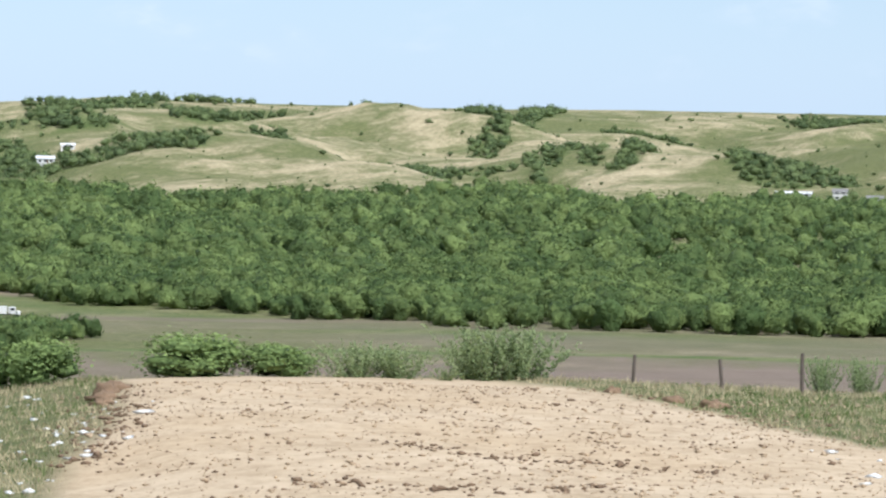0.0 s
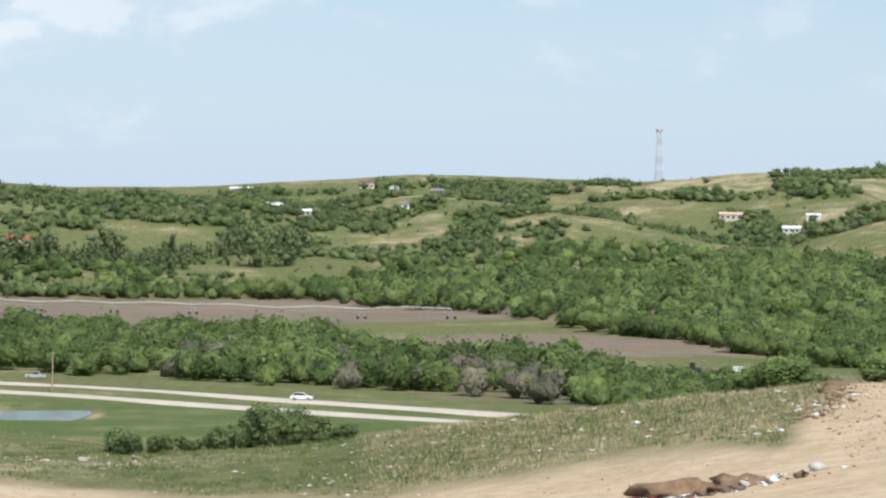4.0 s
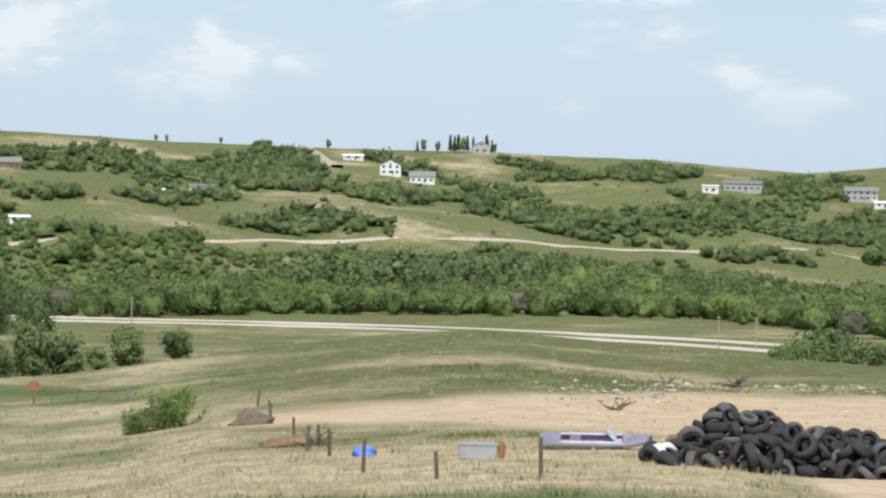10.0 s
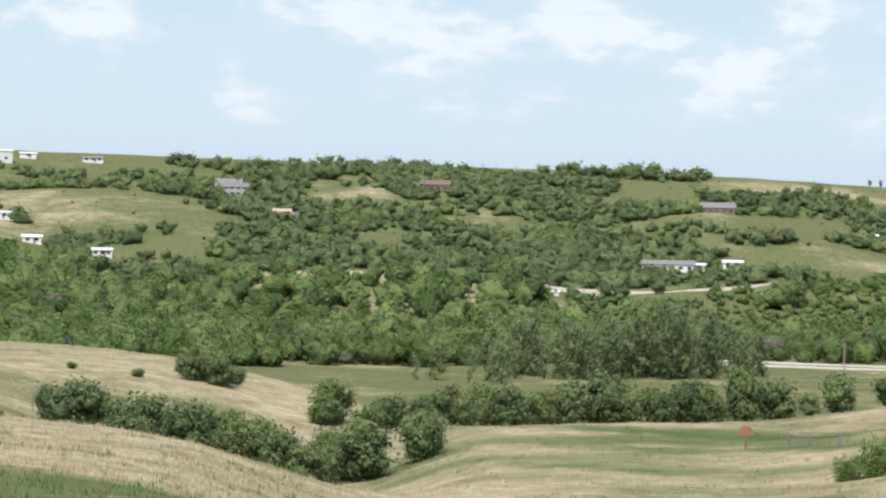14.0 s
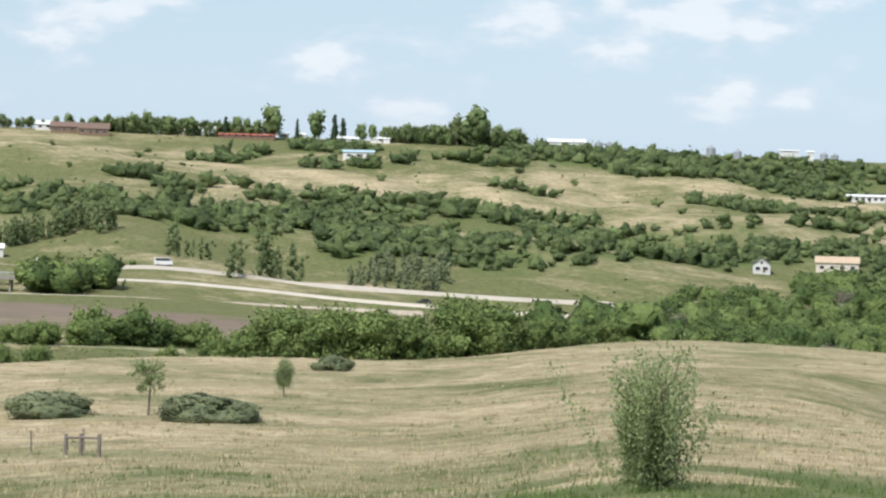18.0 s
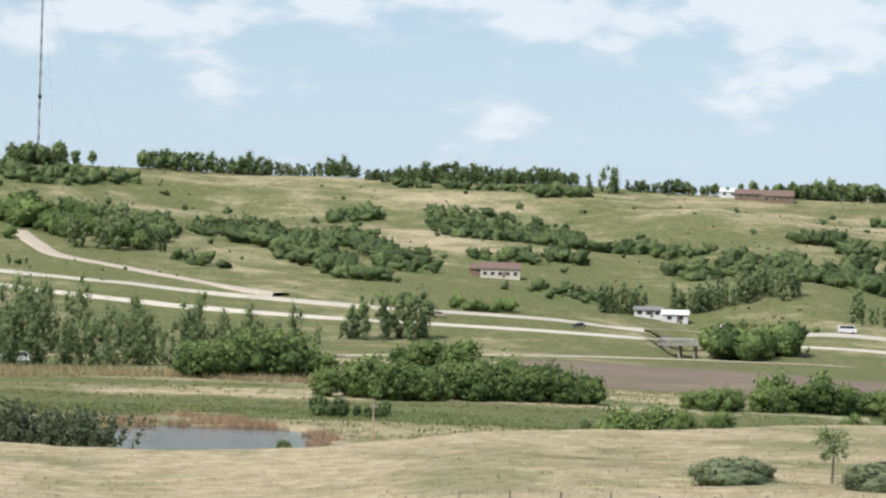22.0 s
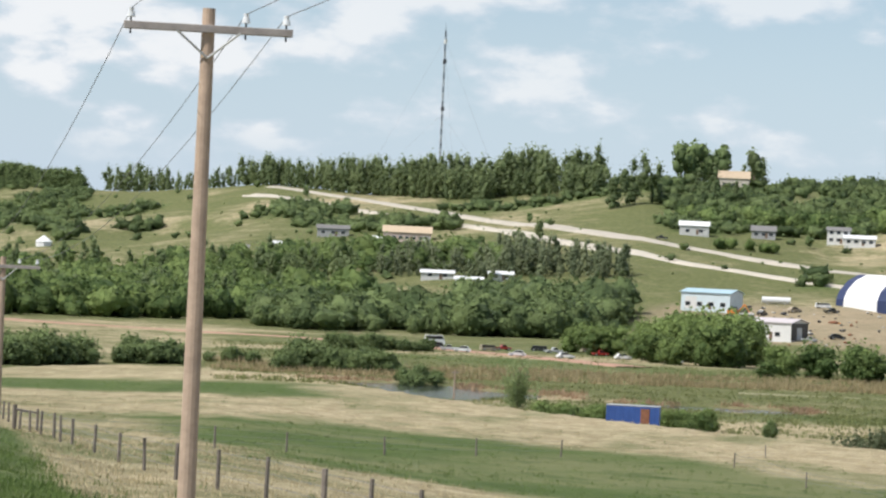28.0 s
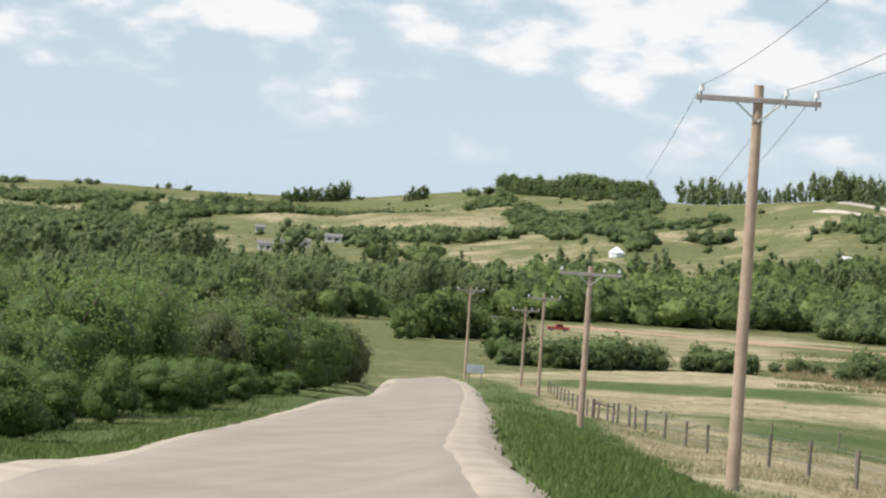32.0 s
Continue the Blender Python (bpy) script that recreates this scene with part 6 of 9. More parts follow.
def spruce_template(seed, tiers=9, leaves=16):
    rng = np.random.default_rng(seed)
    V, Q, tint, off = [], [], [], 0
    for k in range(tiers):
        h = 0.10 + 0.88 * k / tiers
        rad = 0.24 * (1 - h) + 0.02
        a = rng.uniform(0, 2 * math.pi, leaves)
        d = np.stack([np.cos(a), np.sin(a), np.full(leaves, 0.1)], -1)
        p = d * rad * rng.uniform(0.35, 1.0, (leaves, 1)) + [0, 0, h]
        lv, lf = leaf_quads(rng, p, d + [0, 0, 0.8], 0.07)
        V.append(lv)
        Q.append(lf + off)
        off += len(lv)
        tint.append(rng.uniform(0, 0.7, len(lv)))
    cv = np.array([[0.16 * math.cos(b), 0.16 * math.sin(b), 0.08] for b in np.arange(7) * 2 * math.pi / 7] + [[0, 0, 0.97]])
    V.append(cv)
    T = np.array([[off + i, off + (i + 1) % 7, off + 7] for i in range(7)])
    tint.append(np.zeros(8))
    return np.concatenate(V), np.concatenate(Q), T, np.concatenate(tint)


SPRUCE = [spruce_template(60 + s) for s in range(3)]

# ---- woods of the valley floor and the far side ----
def lerp_table(pairs, az):
    p = sorted(pairs)
    return np.interp(az, [q[0] for q in p], [q[1] for q in p])


RIVER_FRONT = [(18, 730), (14, 743), (7, 775), (1, 850), (-2.5, 1005), (-7.5, 1300), (-8, 1400), (-12, 1455), (-18, 1400)]
GROVE_FRONT = [(1.6, 715), (0, 640), (-2, 606), (-5, 672), (-9, 692), (-12, 735), (-17, 800), (-21.5, 945), (-27.5, 935), (-31, 900), (-36, 850), (-41, 790), (-46, 740), (-52, 770)]
GROVE_BACK = [(1.6, 705), (-2, 735), (-5, 790), (-8, 890), (-12, 980), (-17, 1040), (-19.5, 1130), (-22, 1165), (-28, 1110), (-35, 1020), (-38, 1075), (-45, 1050), (-52, 960)]
BUSH_BACK = [(-18, 1250), (-22, 1300), (-28, 1250), (-36, 1130), (-38, 1100)]


def in_river_wood(a, r, x, y, rng):
    front = lerp_table(RIVER_FRONT, a) + fbm(x / 50, y / 50, 81, 3) * 50
    back = lerp_table([(18, 1480), (6, 1500), (0, 1570), (-4, 1610), (-8, 1570), (-18, 1480)], a) + fbm(x / 120, y / 120, 83, 3) * 220
    return (r > front) & (r < back)


def in_grove(a, r, x, y, rng):
    front = lerp_table(GROVE_FRONT, a) + fbm(x / 40, y / 40, 85, 3) * 30
    back = lerp_table(GROVE_BACK, a) + fbm(x / 60, y / 60, 87, 3) * 60
    return (r > front) & (r < back)


def clear_of_houses(x, y):
    """False where a tree would hide a building."""
    ok = np.ones(len(x), dtype=bool)
    for hx, hy in SPOTS:
        d = math.hypot(hx, hy)
        side, depth = (x * hy - y * hx) / d, (x * hx + y * hy) / d - d
        ok &= ~((np.abs(side) < 5) & (depth > -11) & (depth < 6))
    return ok


def plant(name, temps, pts, lo, hi, mat, label, seed, category="trees", **more):
    pts = pts[clear_of_houses(pts[:, 0], pts[:, 1])]
    g = np.random.default_rng(seed)
    size = lo + (hi - lo) * np.clip(0.5 + fbm(pts[:, 0] / 30, pts[:, 1] / 30, seed, 3) * 1.6 + g.uniform(-0.3, 0.3, len(pts)), 0, 1)
    return scatter(name, temps, pts, size, mat, label, category, seed=seed + 1, **more)


for line in (HILL_TRACK, GRID_ROAD):
    SPOTS.extend((float(p[0]), float(p[1])) for p in spline(line, 13))
pts = grid_points(-18, 18, 740, 1000, 8.0, in_river_wood, 5)
plant("river_woodland", ROUND, pts, 5.0, 10.0, M_LEAF, "dense green broadleaf river woodland on the valley floor", 2)
pts = grid_points(-18, 18, 1000, 1900, 13.5, in_river_wood, 8)
plant("far_river_woodland", ROUND_FAR, pts, 5.5, 11.5, M_LEAF, "green broadleaf woodland reaching to the foot of the hills", 9)
pts = grid_points(-2.6, 1.6, 560, 800, 6.0, in_grove, 26)
plant("bushy_grove", ROUND, pts, 3.4, 6.6, M_LEAF, "bright green bushes at the corner of the ploughed field", 27)
pts = grid_points(-52, -2.6, 560, 1000, 10.5, in_grove, 6)
grey = np.random.default_rng(92).uniform(0, 1, len(pts)) < 0.10 + fbm(pts[:, 0] / 45, pts[:, 1] / 45, 93, 3) * 0.5
plant("grey_willows", ROUND, pts[grey], 4.5, 8.5, M_GREYLEAF, "half-bare grey-brown willows among the green woodland", 94)
plant("valley_woodland", ROUND, pts[~grey], 5.5, 11.0, M_LEAF, "dense green broadleaf woodland beside the highway", 3)
pts = grid_points(-52, 1.2, 1000, 1310, 10.5, in_grove, 7)
plant("far_valley_woodland", ROUND_FAR, pts, 5.5, 11.5, M_LEAF, "green broadleaf woodland beyond the highway", 4)


def in_town_wood(a, r, x, y, rng):
    front = lerp_table([(-109, 520), (-103, 610), (-98, 770), (-92, 850), (-89.5, 930)], a) + fbm(x / 40, y / 40, 86, 3) * 60
    back = lerp_table([(-109, 1320), (-98, 1270), (-92, 1080), (-89.5, 1010)], a) + fbm(x / 70, y / 70, 88, 3) * 220
    return (r > front) & (r < back) & (fbm(x / 60, y / 35, 89, 3) > -0.13)


pts = grid_points(-109, -89.5, 520, 1420, 10.0, in_town_wood, 12)
close = np.hypot(pts[:, 0], pts[:, 1]) < 830
plant("near_town_woodland", ROUND, pts[close], 5.0, 10.5, M_LEAF, "green broadleaf trees at the edge of the wooded town", 16)
plant("town_woodland", ROUND_FAR, pts[~close], 5.0, 10.5, M_LEAF, "green broadleaf trees round the houses of the wooded town", 13)
pts = grid_points(-109, -89.5, 520, 1420, 24.0, in_town_wood, 14)
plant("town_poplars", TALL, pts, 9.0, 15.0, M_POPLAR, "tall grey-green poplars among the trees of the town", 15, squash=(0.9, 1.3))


def in_thicket(a, r, x, y, rng):
    return rng.uniform(0.25, 0.95, len(a)) < thicket(a, r, x, y)


# low bushes behind the litter bank
BANK = [(-11.5, 188, 1.6), (-11.1, 189, 1.3), (-10.5, 190, 1.0), (-10.0, 191, 1.5), (-9.6, 192, 1.9), (-9.25, 193, 2.9), (-8.8, 193, 2.2), (-8.3, 193, 1.4)]
BUSH_FAR = [soft_crown(80 + s, 64, 0.10, 8, 0.80, rough=0.18, ragged=0.17) for s in range(7)]
pts = grid_points(-38, -18.5, 1000, 1310, 7.0, lambda a, r, x, y, rng: (r > lerp_table(GROVE_BACK, a) - 15) & (r < lerp_table(BUSH_BACK, a) + fbm(x / 60, y / 60, 90, 3) * 60), 28)
plant("roadside_bushes", BUSH_FAR, pts, 2.2, 4.4, M_LEAF, "low green bushes below the gravel country road", 29, "bushes")
pts = grid_points(-109, 18, 960, 2700, 7.4, in_thicket, 17)
far = np.hypot(pts[:, 0], pts[:, 1]) > 1560
plant("slope_thickets", BUSH_FAR, pts[~far], 2.6, 7.6, M_DARKLEAF, "dark green thickets in the folds of the far slopes", 18, "bushes", squash=(0.78, 1.2))
plant("far_slope_thickets", [soft_crown(90 + s, 70, 0.12, 8, 0.80, rough=0.12, ragged=0.14, coarse=True) for s in range(6)], pts[far], 2.6, 7.6, M_DARKLEAF, "dark green thickets high on the far slopes", 18, "bushes", squash=(0.78, 1.2))
SCRUB = [crown(140 + s, 10, 0.2, 1, (0.8, 0.8), 0.9, -0.2, 0.2, 0.9, tri=True) for s in range(4)]
pts = grid_points(-109, 18, 960, 2500, 25.0, lambda a, r, x, y, rng: (r > table(BASE, 1, a) - 40) & (r < table(RIM, 1, a) - 20) & (rng.uniform(-0.1, 0.5, len(a)) < fbm(x / 45, y / 45, 97, 3) + 0.22), 23)
plant("hillside_scrub", SCRUB, pts, 0.7, 2.2, M_DARKLEAF, "low grey-green scrub dotted over the grassy slopes", 24, "bushes")
pts = grid_points(-109, 18, 1000, 2600, 34.0, lambda a, r, x, y, rng: (r > table(BASE, 1, a)) & (r < table(RIM, 1, a) - 20) & (rng.uniform(0, 1, len(a)) < 0.22), 19)
plant("scattered_slope_bushes", BUSH_FAR, pts, 1.4, 4.2, M_DARKLEAF, "scattered dark green bushes on the far grassy slopes", 20, "bushes")


def clump_points(rows, gap, seed):
    rng = np.random.default_rng(seed)
    P, H = [], []
    for a0, r0, a1, r1, depth, h in rows:
        r = (r0 + r1) / 2
        length = math.hypot(radians(a1 - a0) * r, r1 - r0)
        g = max(gap * h, 2.2)
        n = max(2, int(length / g)) * max(1, int(depth / (g * 1.25)))
        u, v = (np.arange(n) + rng.uniform(0, 1, n)) / n, rng.uniform(0, 1, n)
        u = (u * max(1, int(depth / (g * 1.25)))) % 1.0
        edge = 0.55 + 0.45 * np.sin(np.pi * np.clip(u, 0.02, 0.98)) ** 0.6
        a = a0 + (a1 - a0) * u
        q = r0 + (r1 - r0) * u + depth * (0.5 + (v - 0.5) * edge) + rng.normal(0, 1.2, n)
        xy = np.stack([q * np.sin(np.radians(a)), q * np.cos(np.radians(a))], -1)
        mass = fbm(xy[:, 0] / 16, xy[:, 1] / 16, 48, 3)
        keep = (mass > -0.16) | (r < 400) | (r > 1430) | (abs(r - 606) < 8)
        P.append(xy[keep])
        H.append((h * rng.uniform(0.6, 1.22, n) * (0.75 + 0.25 * edge) * np.clip(1 + mass * (1.5 if r > 400 else 0.6), 0.55, 1.25))[keep])
    P = np.concatenate(P)
    return np.column_stack([P, ground(P[:, 0], P[:, 1])]), np.concatenate(H)


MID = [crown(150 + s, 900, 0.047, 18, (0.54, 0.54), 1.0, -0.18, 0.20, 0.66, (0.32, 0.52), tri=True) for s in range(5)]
# low rounded trees of the rim rows
RIDGE = [c for c in CLUMPS['P'] if c[1] > 1430 and c[5] < 9.5]
RIDGE_AT = {(c[0], c[1]) for c in RIDGE}
for key, temps, gap, mat, name, label, cat in (
        ("L", ROUND_FAR, 0.62, M_LEAF, "valley_tree_rows", "rows of bright green broadleaf trees on the flats", "trees"),
        ("P", TALL, 0.30, M_POPLAR, "poplar_groves", "groves of tall grey-green poplars", "trees"),
        ("S", ROUND_FAR, 0.5, M_DARKLEAF, "dark_shrub_rows", "rows of dense dark green shrubs and low trees", "bushes"),
        ("W", TALL, 0.50, M_SAGE, "willow_groves", "half-bare grey-green willows beside the highway", "trees")):
    grow = lambda r0: 1.2 if key == 'P' and r0 < 720 else 1.6 if key == 'L' and r0 < 560 else 1.1
    rows = [(a0, r0, a1, r1, max(d, 13 if key in 'PS' else 10), h * grow(r0)) for a0, r0, a1, r1, d, h in CLUMPS[key] if r0 > 400 and not (key == 'P' and (a0, r0) in RIDGE_AT)]
    pts, hs = clump_points(rows, gap, ord(key))
    ok = clear_of_houses(pts[:, 0], pts[:, 1])
    near = np.hypot(pts[:, 0], pts[:, 1]) < (800 if key == "P" else 720)
    if temps is ROUND_FAR and (ok & near).any():
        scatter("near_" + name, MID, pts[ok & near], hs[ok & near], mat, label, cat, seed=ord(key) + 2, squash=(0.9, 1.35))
        ok &= ~near
    if key == "P":
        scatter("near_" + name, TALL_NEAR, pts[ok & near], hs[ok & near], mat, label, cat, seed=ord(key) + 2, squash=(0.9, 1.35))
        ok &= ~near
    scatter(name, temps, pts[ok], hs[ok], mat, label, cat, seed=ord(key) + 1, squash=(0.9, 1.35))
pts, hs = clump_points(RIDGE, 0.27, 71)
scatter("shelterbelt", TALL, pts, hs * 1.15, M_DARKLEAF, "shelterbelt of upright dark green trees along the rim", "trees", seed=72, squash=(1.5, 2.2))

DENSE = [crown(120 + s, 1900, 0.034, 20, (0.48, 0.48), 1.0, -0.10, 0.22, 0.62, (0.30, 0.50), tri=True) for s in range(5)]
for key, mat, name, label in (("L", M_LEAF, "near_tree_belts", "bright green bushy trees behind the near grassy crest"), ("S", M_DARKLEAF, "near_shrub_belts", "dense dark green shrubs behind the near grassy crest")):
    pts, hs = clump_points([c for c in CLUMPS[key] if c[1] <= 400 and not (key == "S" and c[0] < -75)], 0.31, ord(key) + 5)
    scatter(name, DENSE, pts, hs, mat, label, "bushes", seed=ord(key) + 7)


# ---- single trees on the skyline ----
FAR_CROWN = {}
for key, temps, mat in (("b", [crown(260 + s, 170, 0.075, 8, (0.40, 0.40), 1.0, 0.06, 0.10, 0.85) for s in range(4)], M_DARKLEAF),
                        ("p", [crown(270 + s, 120, 0.07, 8, (0.26, 0.26), 1.0, 0.05, 0.12, 0.8) for s in range(2)], M_POPLAR), ("s", SPRUCE, M_NEEDLE)):
    FAR_CROWN[key] = []
    for v, q, t, c in temps:
        ob = mesh_object("crown", v, [q, t], mat, attrs={"tint": ("FLOAT", c)})
        FAR_CROWN[key].append(ob.data)
        bpy.data.objects.remove(ob)
SKYLINE = [(-25.9, 1722, 7, "b"), (-25.6, 1730, 10, "s"), (-25.45, 1729, 9, "b"), (-25.25, 1738, 9.5, "s"), (-24.9, 1742, 8, "s"), (-24.85, 1744, 6, "b"), (-26.3, 1720, 6.5, "s"), (-80.79, 1284, 7, "s"), (-80.46, 1282, 6, "s"), (-79.42, 1266, 8, "s"), (-79.3, 1262, 9, "b"), (-78.63, 1242, 7, "s"), (-78.4, 1246, 9, "s"), (-78.12, 1248, 8, "s"), (-77.94, 1248, 8, "s"), (-90.34, 1484, 6, "b"), (-86.1, 1242, 5, "b"), (-86.3, 1140, 7, "p"), (-85.9, 1146, 9, "p"), (-89.28, 1340, 3.5, "b"), (-87.0, 1164, 4, "b"), (-80.86, 1128, 5, "b"), (-77.08, 994, 5, "p"), (-76.75, 1002, 2.5, "b")]
SKYLINE += [(-59.44, 1486, 16.8, "b"), (-58.61, 1486, 16.4, "b"), (-58.96, 1486, 11.3, "s"), (-58.26, 1486, 14.2, "s"), (-58.10, 1486, 12.4, "s"), (-55.67, 1486, 22.1, "b"), (-55.96, 1486, 16.1, "p"), (-56.91, 1486, 10.1, "b"), (-57.28, 1486, 8.3, "b"), (-56.38, 1486, 10.8, "b"), (-56.16, 1486, 10.6, "b"), (-55.21, 1486, 11.2, "b"), (-54.89, 1486, 10.7, "b"), (-57.54, 1486, 8.8, "b"), (-57.76, 1486, 9.2, "b"), (-60.09, 1486, 10.6, "b"), (-59.88, 1486, 10.8, "b"), (-59.72, 1486, 10.1, "b"), (-60.30, 1486, 10.9, "s"), (-60.93, 1486, 9.7, "b")]
SKYLINE += [(-61.12, 1486, 9.4, "b"), (-61.35, 1486, 9.2, "b"), (-52.98, 1486, 5.7, "b"), (-52.29, 1486, 6.1, "b"), (-64.41, 1486, 7.3, "p"), (-64.17, 1486, 5.8, "b"), (-63.93, 1486, 7.2, "b"), (-63.69, 1486, 5.6, "p"), (-63.45, 1486, 7.1, "b"), (-63.21, 1486, 8.5, "b"), (-62.97, 1486, 6.9, "p"), (-62.73, 1486, 8.4, "b"), (-62.49, 1486, 9.9, "b"), (-62.24, 1486, 8.4, "p"), (-62.00, 1486, 9.9, "b"), (-61.76, 1486, 11.2, "b")]
SKYLINE += [(-83.29, 1393, 19.9, "b"), (-82.97, 1396, 20.0, "b"), (-82.60, 1400, 20.6, "b"), (-81.93, 1407, 18.1, "p"), (-78.08, 1444, 10.9, "b"), (-77.65, 1447, 9.8, "p"), (-77.46, 1449, 10.8, "p"), (-76.81, 1454, 12.4, "b"), (-76.23, 1459, 12.8, "b"), (-76.54, 1456, 10.7, "b"), (-75.91, 1462, 8.4, "b"), (-75.59, 1464, 8.0, "b"), (-74.64, 1472, 9.5, "b"), (-74.37, 1475, 7.5, "b"), (-74.10, 1477, 7.9, "b"), (-73.82, 1479, 6.0, "b"), (-73.55, 1481, 6.4, "b"), (-73.27, 1484, 4.4, "b"), (-73.00, 1486, 4.9, "b"), (-72.73, 1486, 4.0, "b"), (-72.46, 1486, 4.0, "b")]
SKYLINE += [(-27.96, 1697, 5.8, "b"), (-26.18, 1726, 6.8, "b"), (-25.68, 1735, 10.2, "s"), (-25.53, 1737, 10.3, "s"), (-25.36, 1740, 9.5, "s"), (-25.00, 1746, 10.5, "s"), (-31.20, 1650, 4.0, "b"), (-30.99, 1653, 4.0, "b"), (-29.99, 1668, 4.0, "b")]
pick = random.Random(77)
for az, r, h, kind in SKYLINE:
    x, y, z = site(az, r)
    ob = empty("tree", x, y, z, pick.uniform(0, 360), {"b": "round dark green tree standing on the far slope", "p": "slender grey-green poplar standing on the far slope", "s": "dark pointed spruce standing on the far slope"}[kind], "spruce" if kind == "s" else "tree", "trees on the far slope")
    part("trunk", rod(bmesh.new(), (0, 0, -0.6), (0, 0, h * 0.5), 0.03 * h, 0.012 * h, 6), M_BARK, ob)
    c = new("crown", pick.choice(FAR_CROWN[kind]))
    c.parent = ob
    wide = h * pick.uniform(0.65, 1.0)
    c.matrix_basis = Matrix.Diagonal((wide, wide, h, 1))
pts, hs = [], []
for az, r, h in BANK:
    for k in range(7):
        pts.append(site(az + pick.uniform(-0.28, 0.28), r + pick.uniform(-2, 3)))
        hs.append(h * pick.uniform(0.45, 0.95))
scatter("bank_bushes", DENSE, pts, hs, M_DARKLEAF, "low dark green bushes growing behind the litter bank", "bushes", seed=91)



# ---- vehicles ----
def car(x, y, turn, paint, label, kind="car", size=(4.5, 1.8, 1.5), z=None, group=""):
    """A car, van or pickup from its side outline; it faces along x."""
    L, Wd, H = size
    z = float(ground(x, y)) + 0.35 if z is None else z
    ob = empty(kind, x, y, z, turn, label, kind, group)
    if kind == "pickup":
        lower = [(-0.5, 0.2), (-0.5, 0.55), (-0.12, 0.56), (0.5, 0.55), (0.5, 0.2)]
        cabin = [(-0.12, 0.55), (-0.08, 0.98), (0.14, 1.0), (0.26, 0.56)]
    elif kind in ("van", "recreational_vehicle"):
        lower = [(-0.5, 0.12), (-0.5, 0.55), (0.5, 0.55), (0.5, 0.12)]
        cabin = [(-0.5, 0.55), (-0.49, 1.0), (0.36, 1.0), (0.47, 0.56)]
    else:
        lower = [(-0.5, 0.2), (-0.49, 0.56), (-0.2, 0.62), (0.24, 0.62), (0.48, 0.5), (0.5, 0.2)]
        cabin = [(-0.40, 0.58), (-0.30, 1.0), (0.06, 1.0), (0.25, 0.61)]

    def slab(prof, half):
        bm = bmesh.new()
        a = [bm.verts.new((p * L, -half, q * H)) for p, q in prof]
        b = [bm.verts.new((p * L, half, q * H)) for p, q in prof]
        bm.faces.new(a)
        bm.faces.new(b[::-1])
        for k in range(len(prof)):
            n = (k + 1) % len(prof)
            bm.faces.new((a[k], b[k], b[n], a[n]))
        bmesh.ops.recalc_face_normals(bm, faces=bm.faces)
        bmesh.ops.bevel(bm, geom=list(bm.edges), offset=0.05, segments=2, affect="EDGES")
        return bm
    body = part("body", slab(lower, Wd / 2), paint, ob)
    cab = part("cabin", slab(cabin, Wd * 0.43), paint, ob)
    gl = [(p * 0.9, 0.60 + (q - 0.55) * 0.72) for p, q in cabin]
    for s in (-1, 1):
        bm = slab(gl, 0.02)
        bmesh.ops.translate(bm, verts=bm.verts, vec=(0, s * Wd * 0.435, 0.05))
        part("side_window", bm, M_GLASS, cab)
        part("headlight", box(bmesh.new(), L * 0.49, L * 0.505, s * Wd * 0.32 - 0.15, s * Wd * 0.32 + 0.15, H * 0.36, H * 0.46), M_PORCELAIN, body)
    for p in (-0.31, 0.32):
        for s in (-1, 1):
            w = part("wheel", rod(bmesh.new(), (p * L, s * Wd * 0.38, 0.32), (p * L, s * Wd * 0.5, 0.32), 0.33, 0.33, 14), M_RUBBER, ob)
            part("rim", rod(bmesh.new(), (p * L, s * Wd * 0.49, 0.32), (p * L, s * Wd * 0.505, 0.32), 0.19, 0.19, 10), M_STEEL, w)
    return ob


def hw(az, r):
    x, y = polar(az, r)
    return x, y


for a, r, d, p, k, lab in ((-13.0, 712, 12, "silver", "pickup", "dark silver pickup on the highway"), (-8.3, 640, 8, "white", "car", "white sport utility car on the highway"),
                           (-15.4, 748, 15, "white", "car", "white car on the highway"), (-56.5, 905, 52, "black", "car", "black car on the highway"),
                           (-66.4, 903, 68, "black", "car", "black car crossing the overpass"), (-83.6, 1115, 92, "black", "pickup", "dark pickup climbing the highway"),
                           (-79.0, 1010, 84, "black", "car", "dark car on the climbing highway"), (-69.0, 905, 70, "tan", "car", "dull brown car on the highway")):
    x, y = hw(a, r)
    car(x, y, -a + (180 if p == "black" else 0) - 6, CAR_PAINT[p], lab, k)
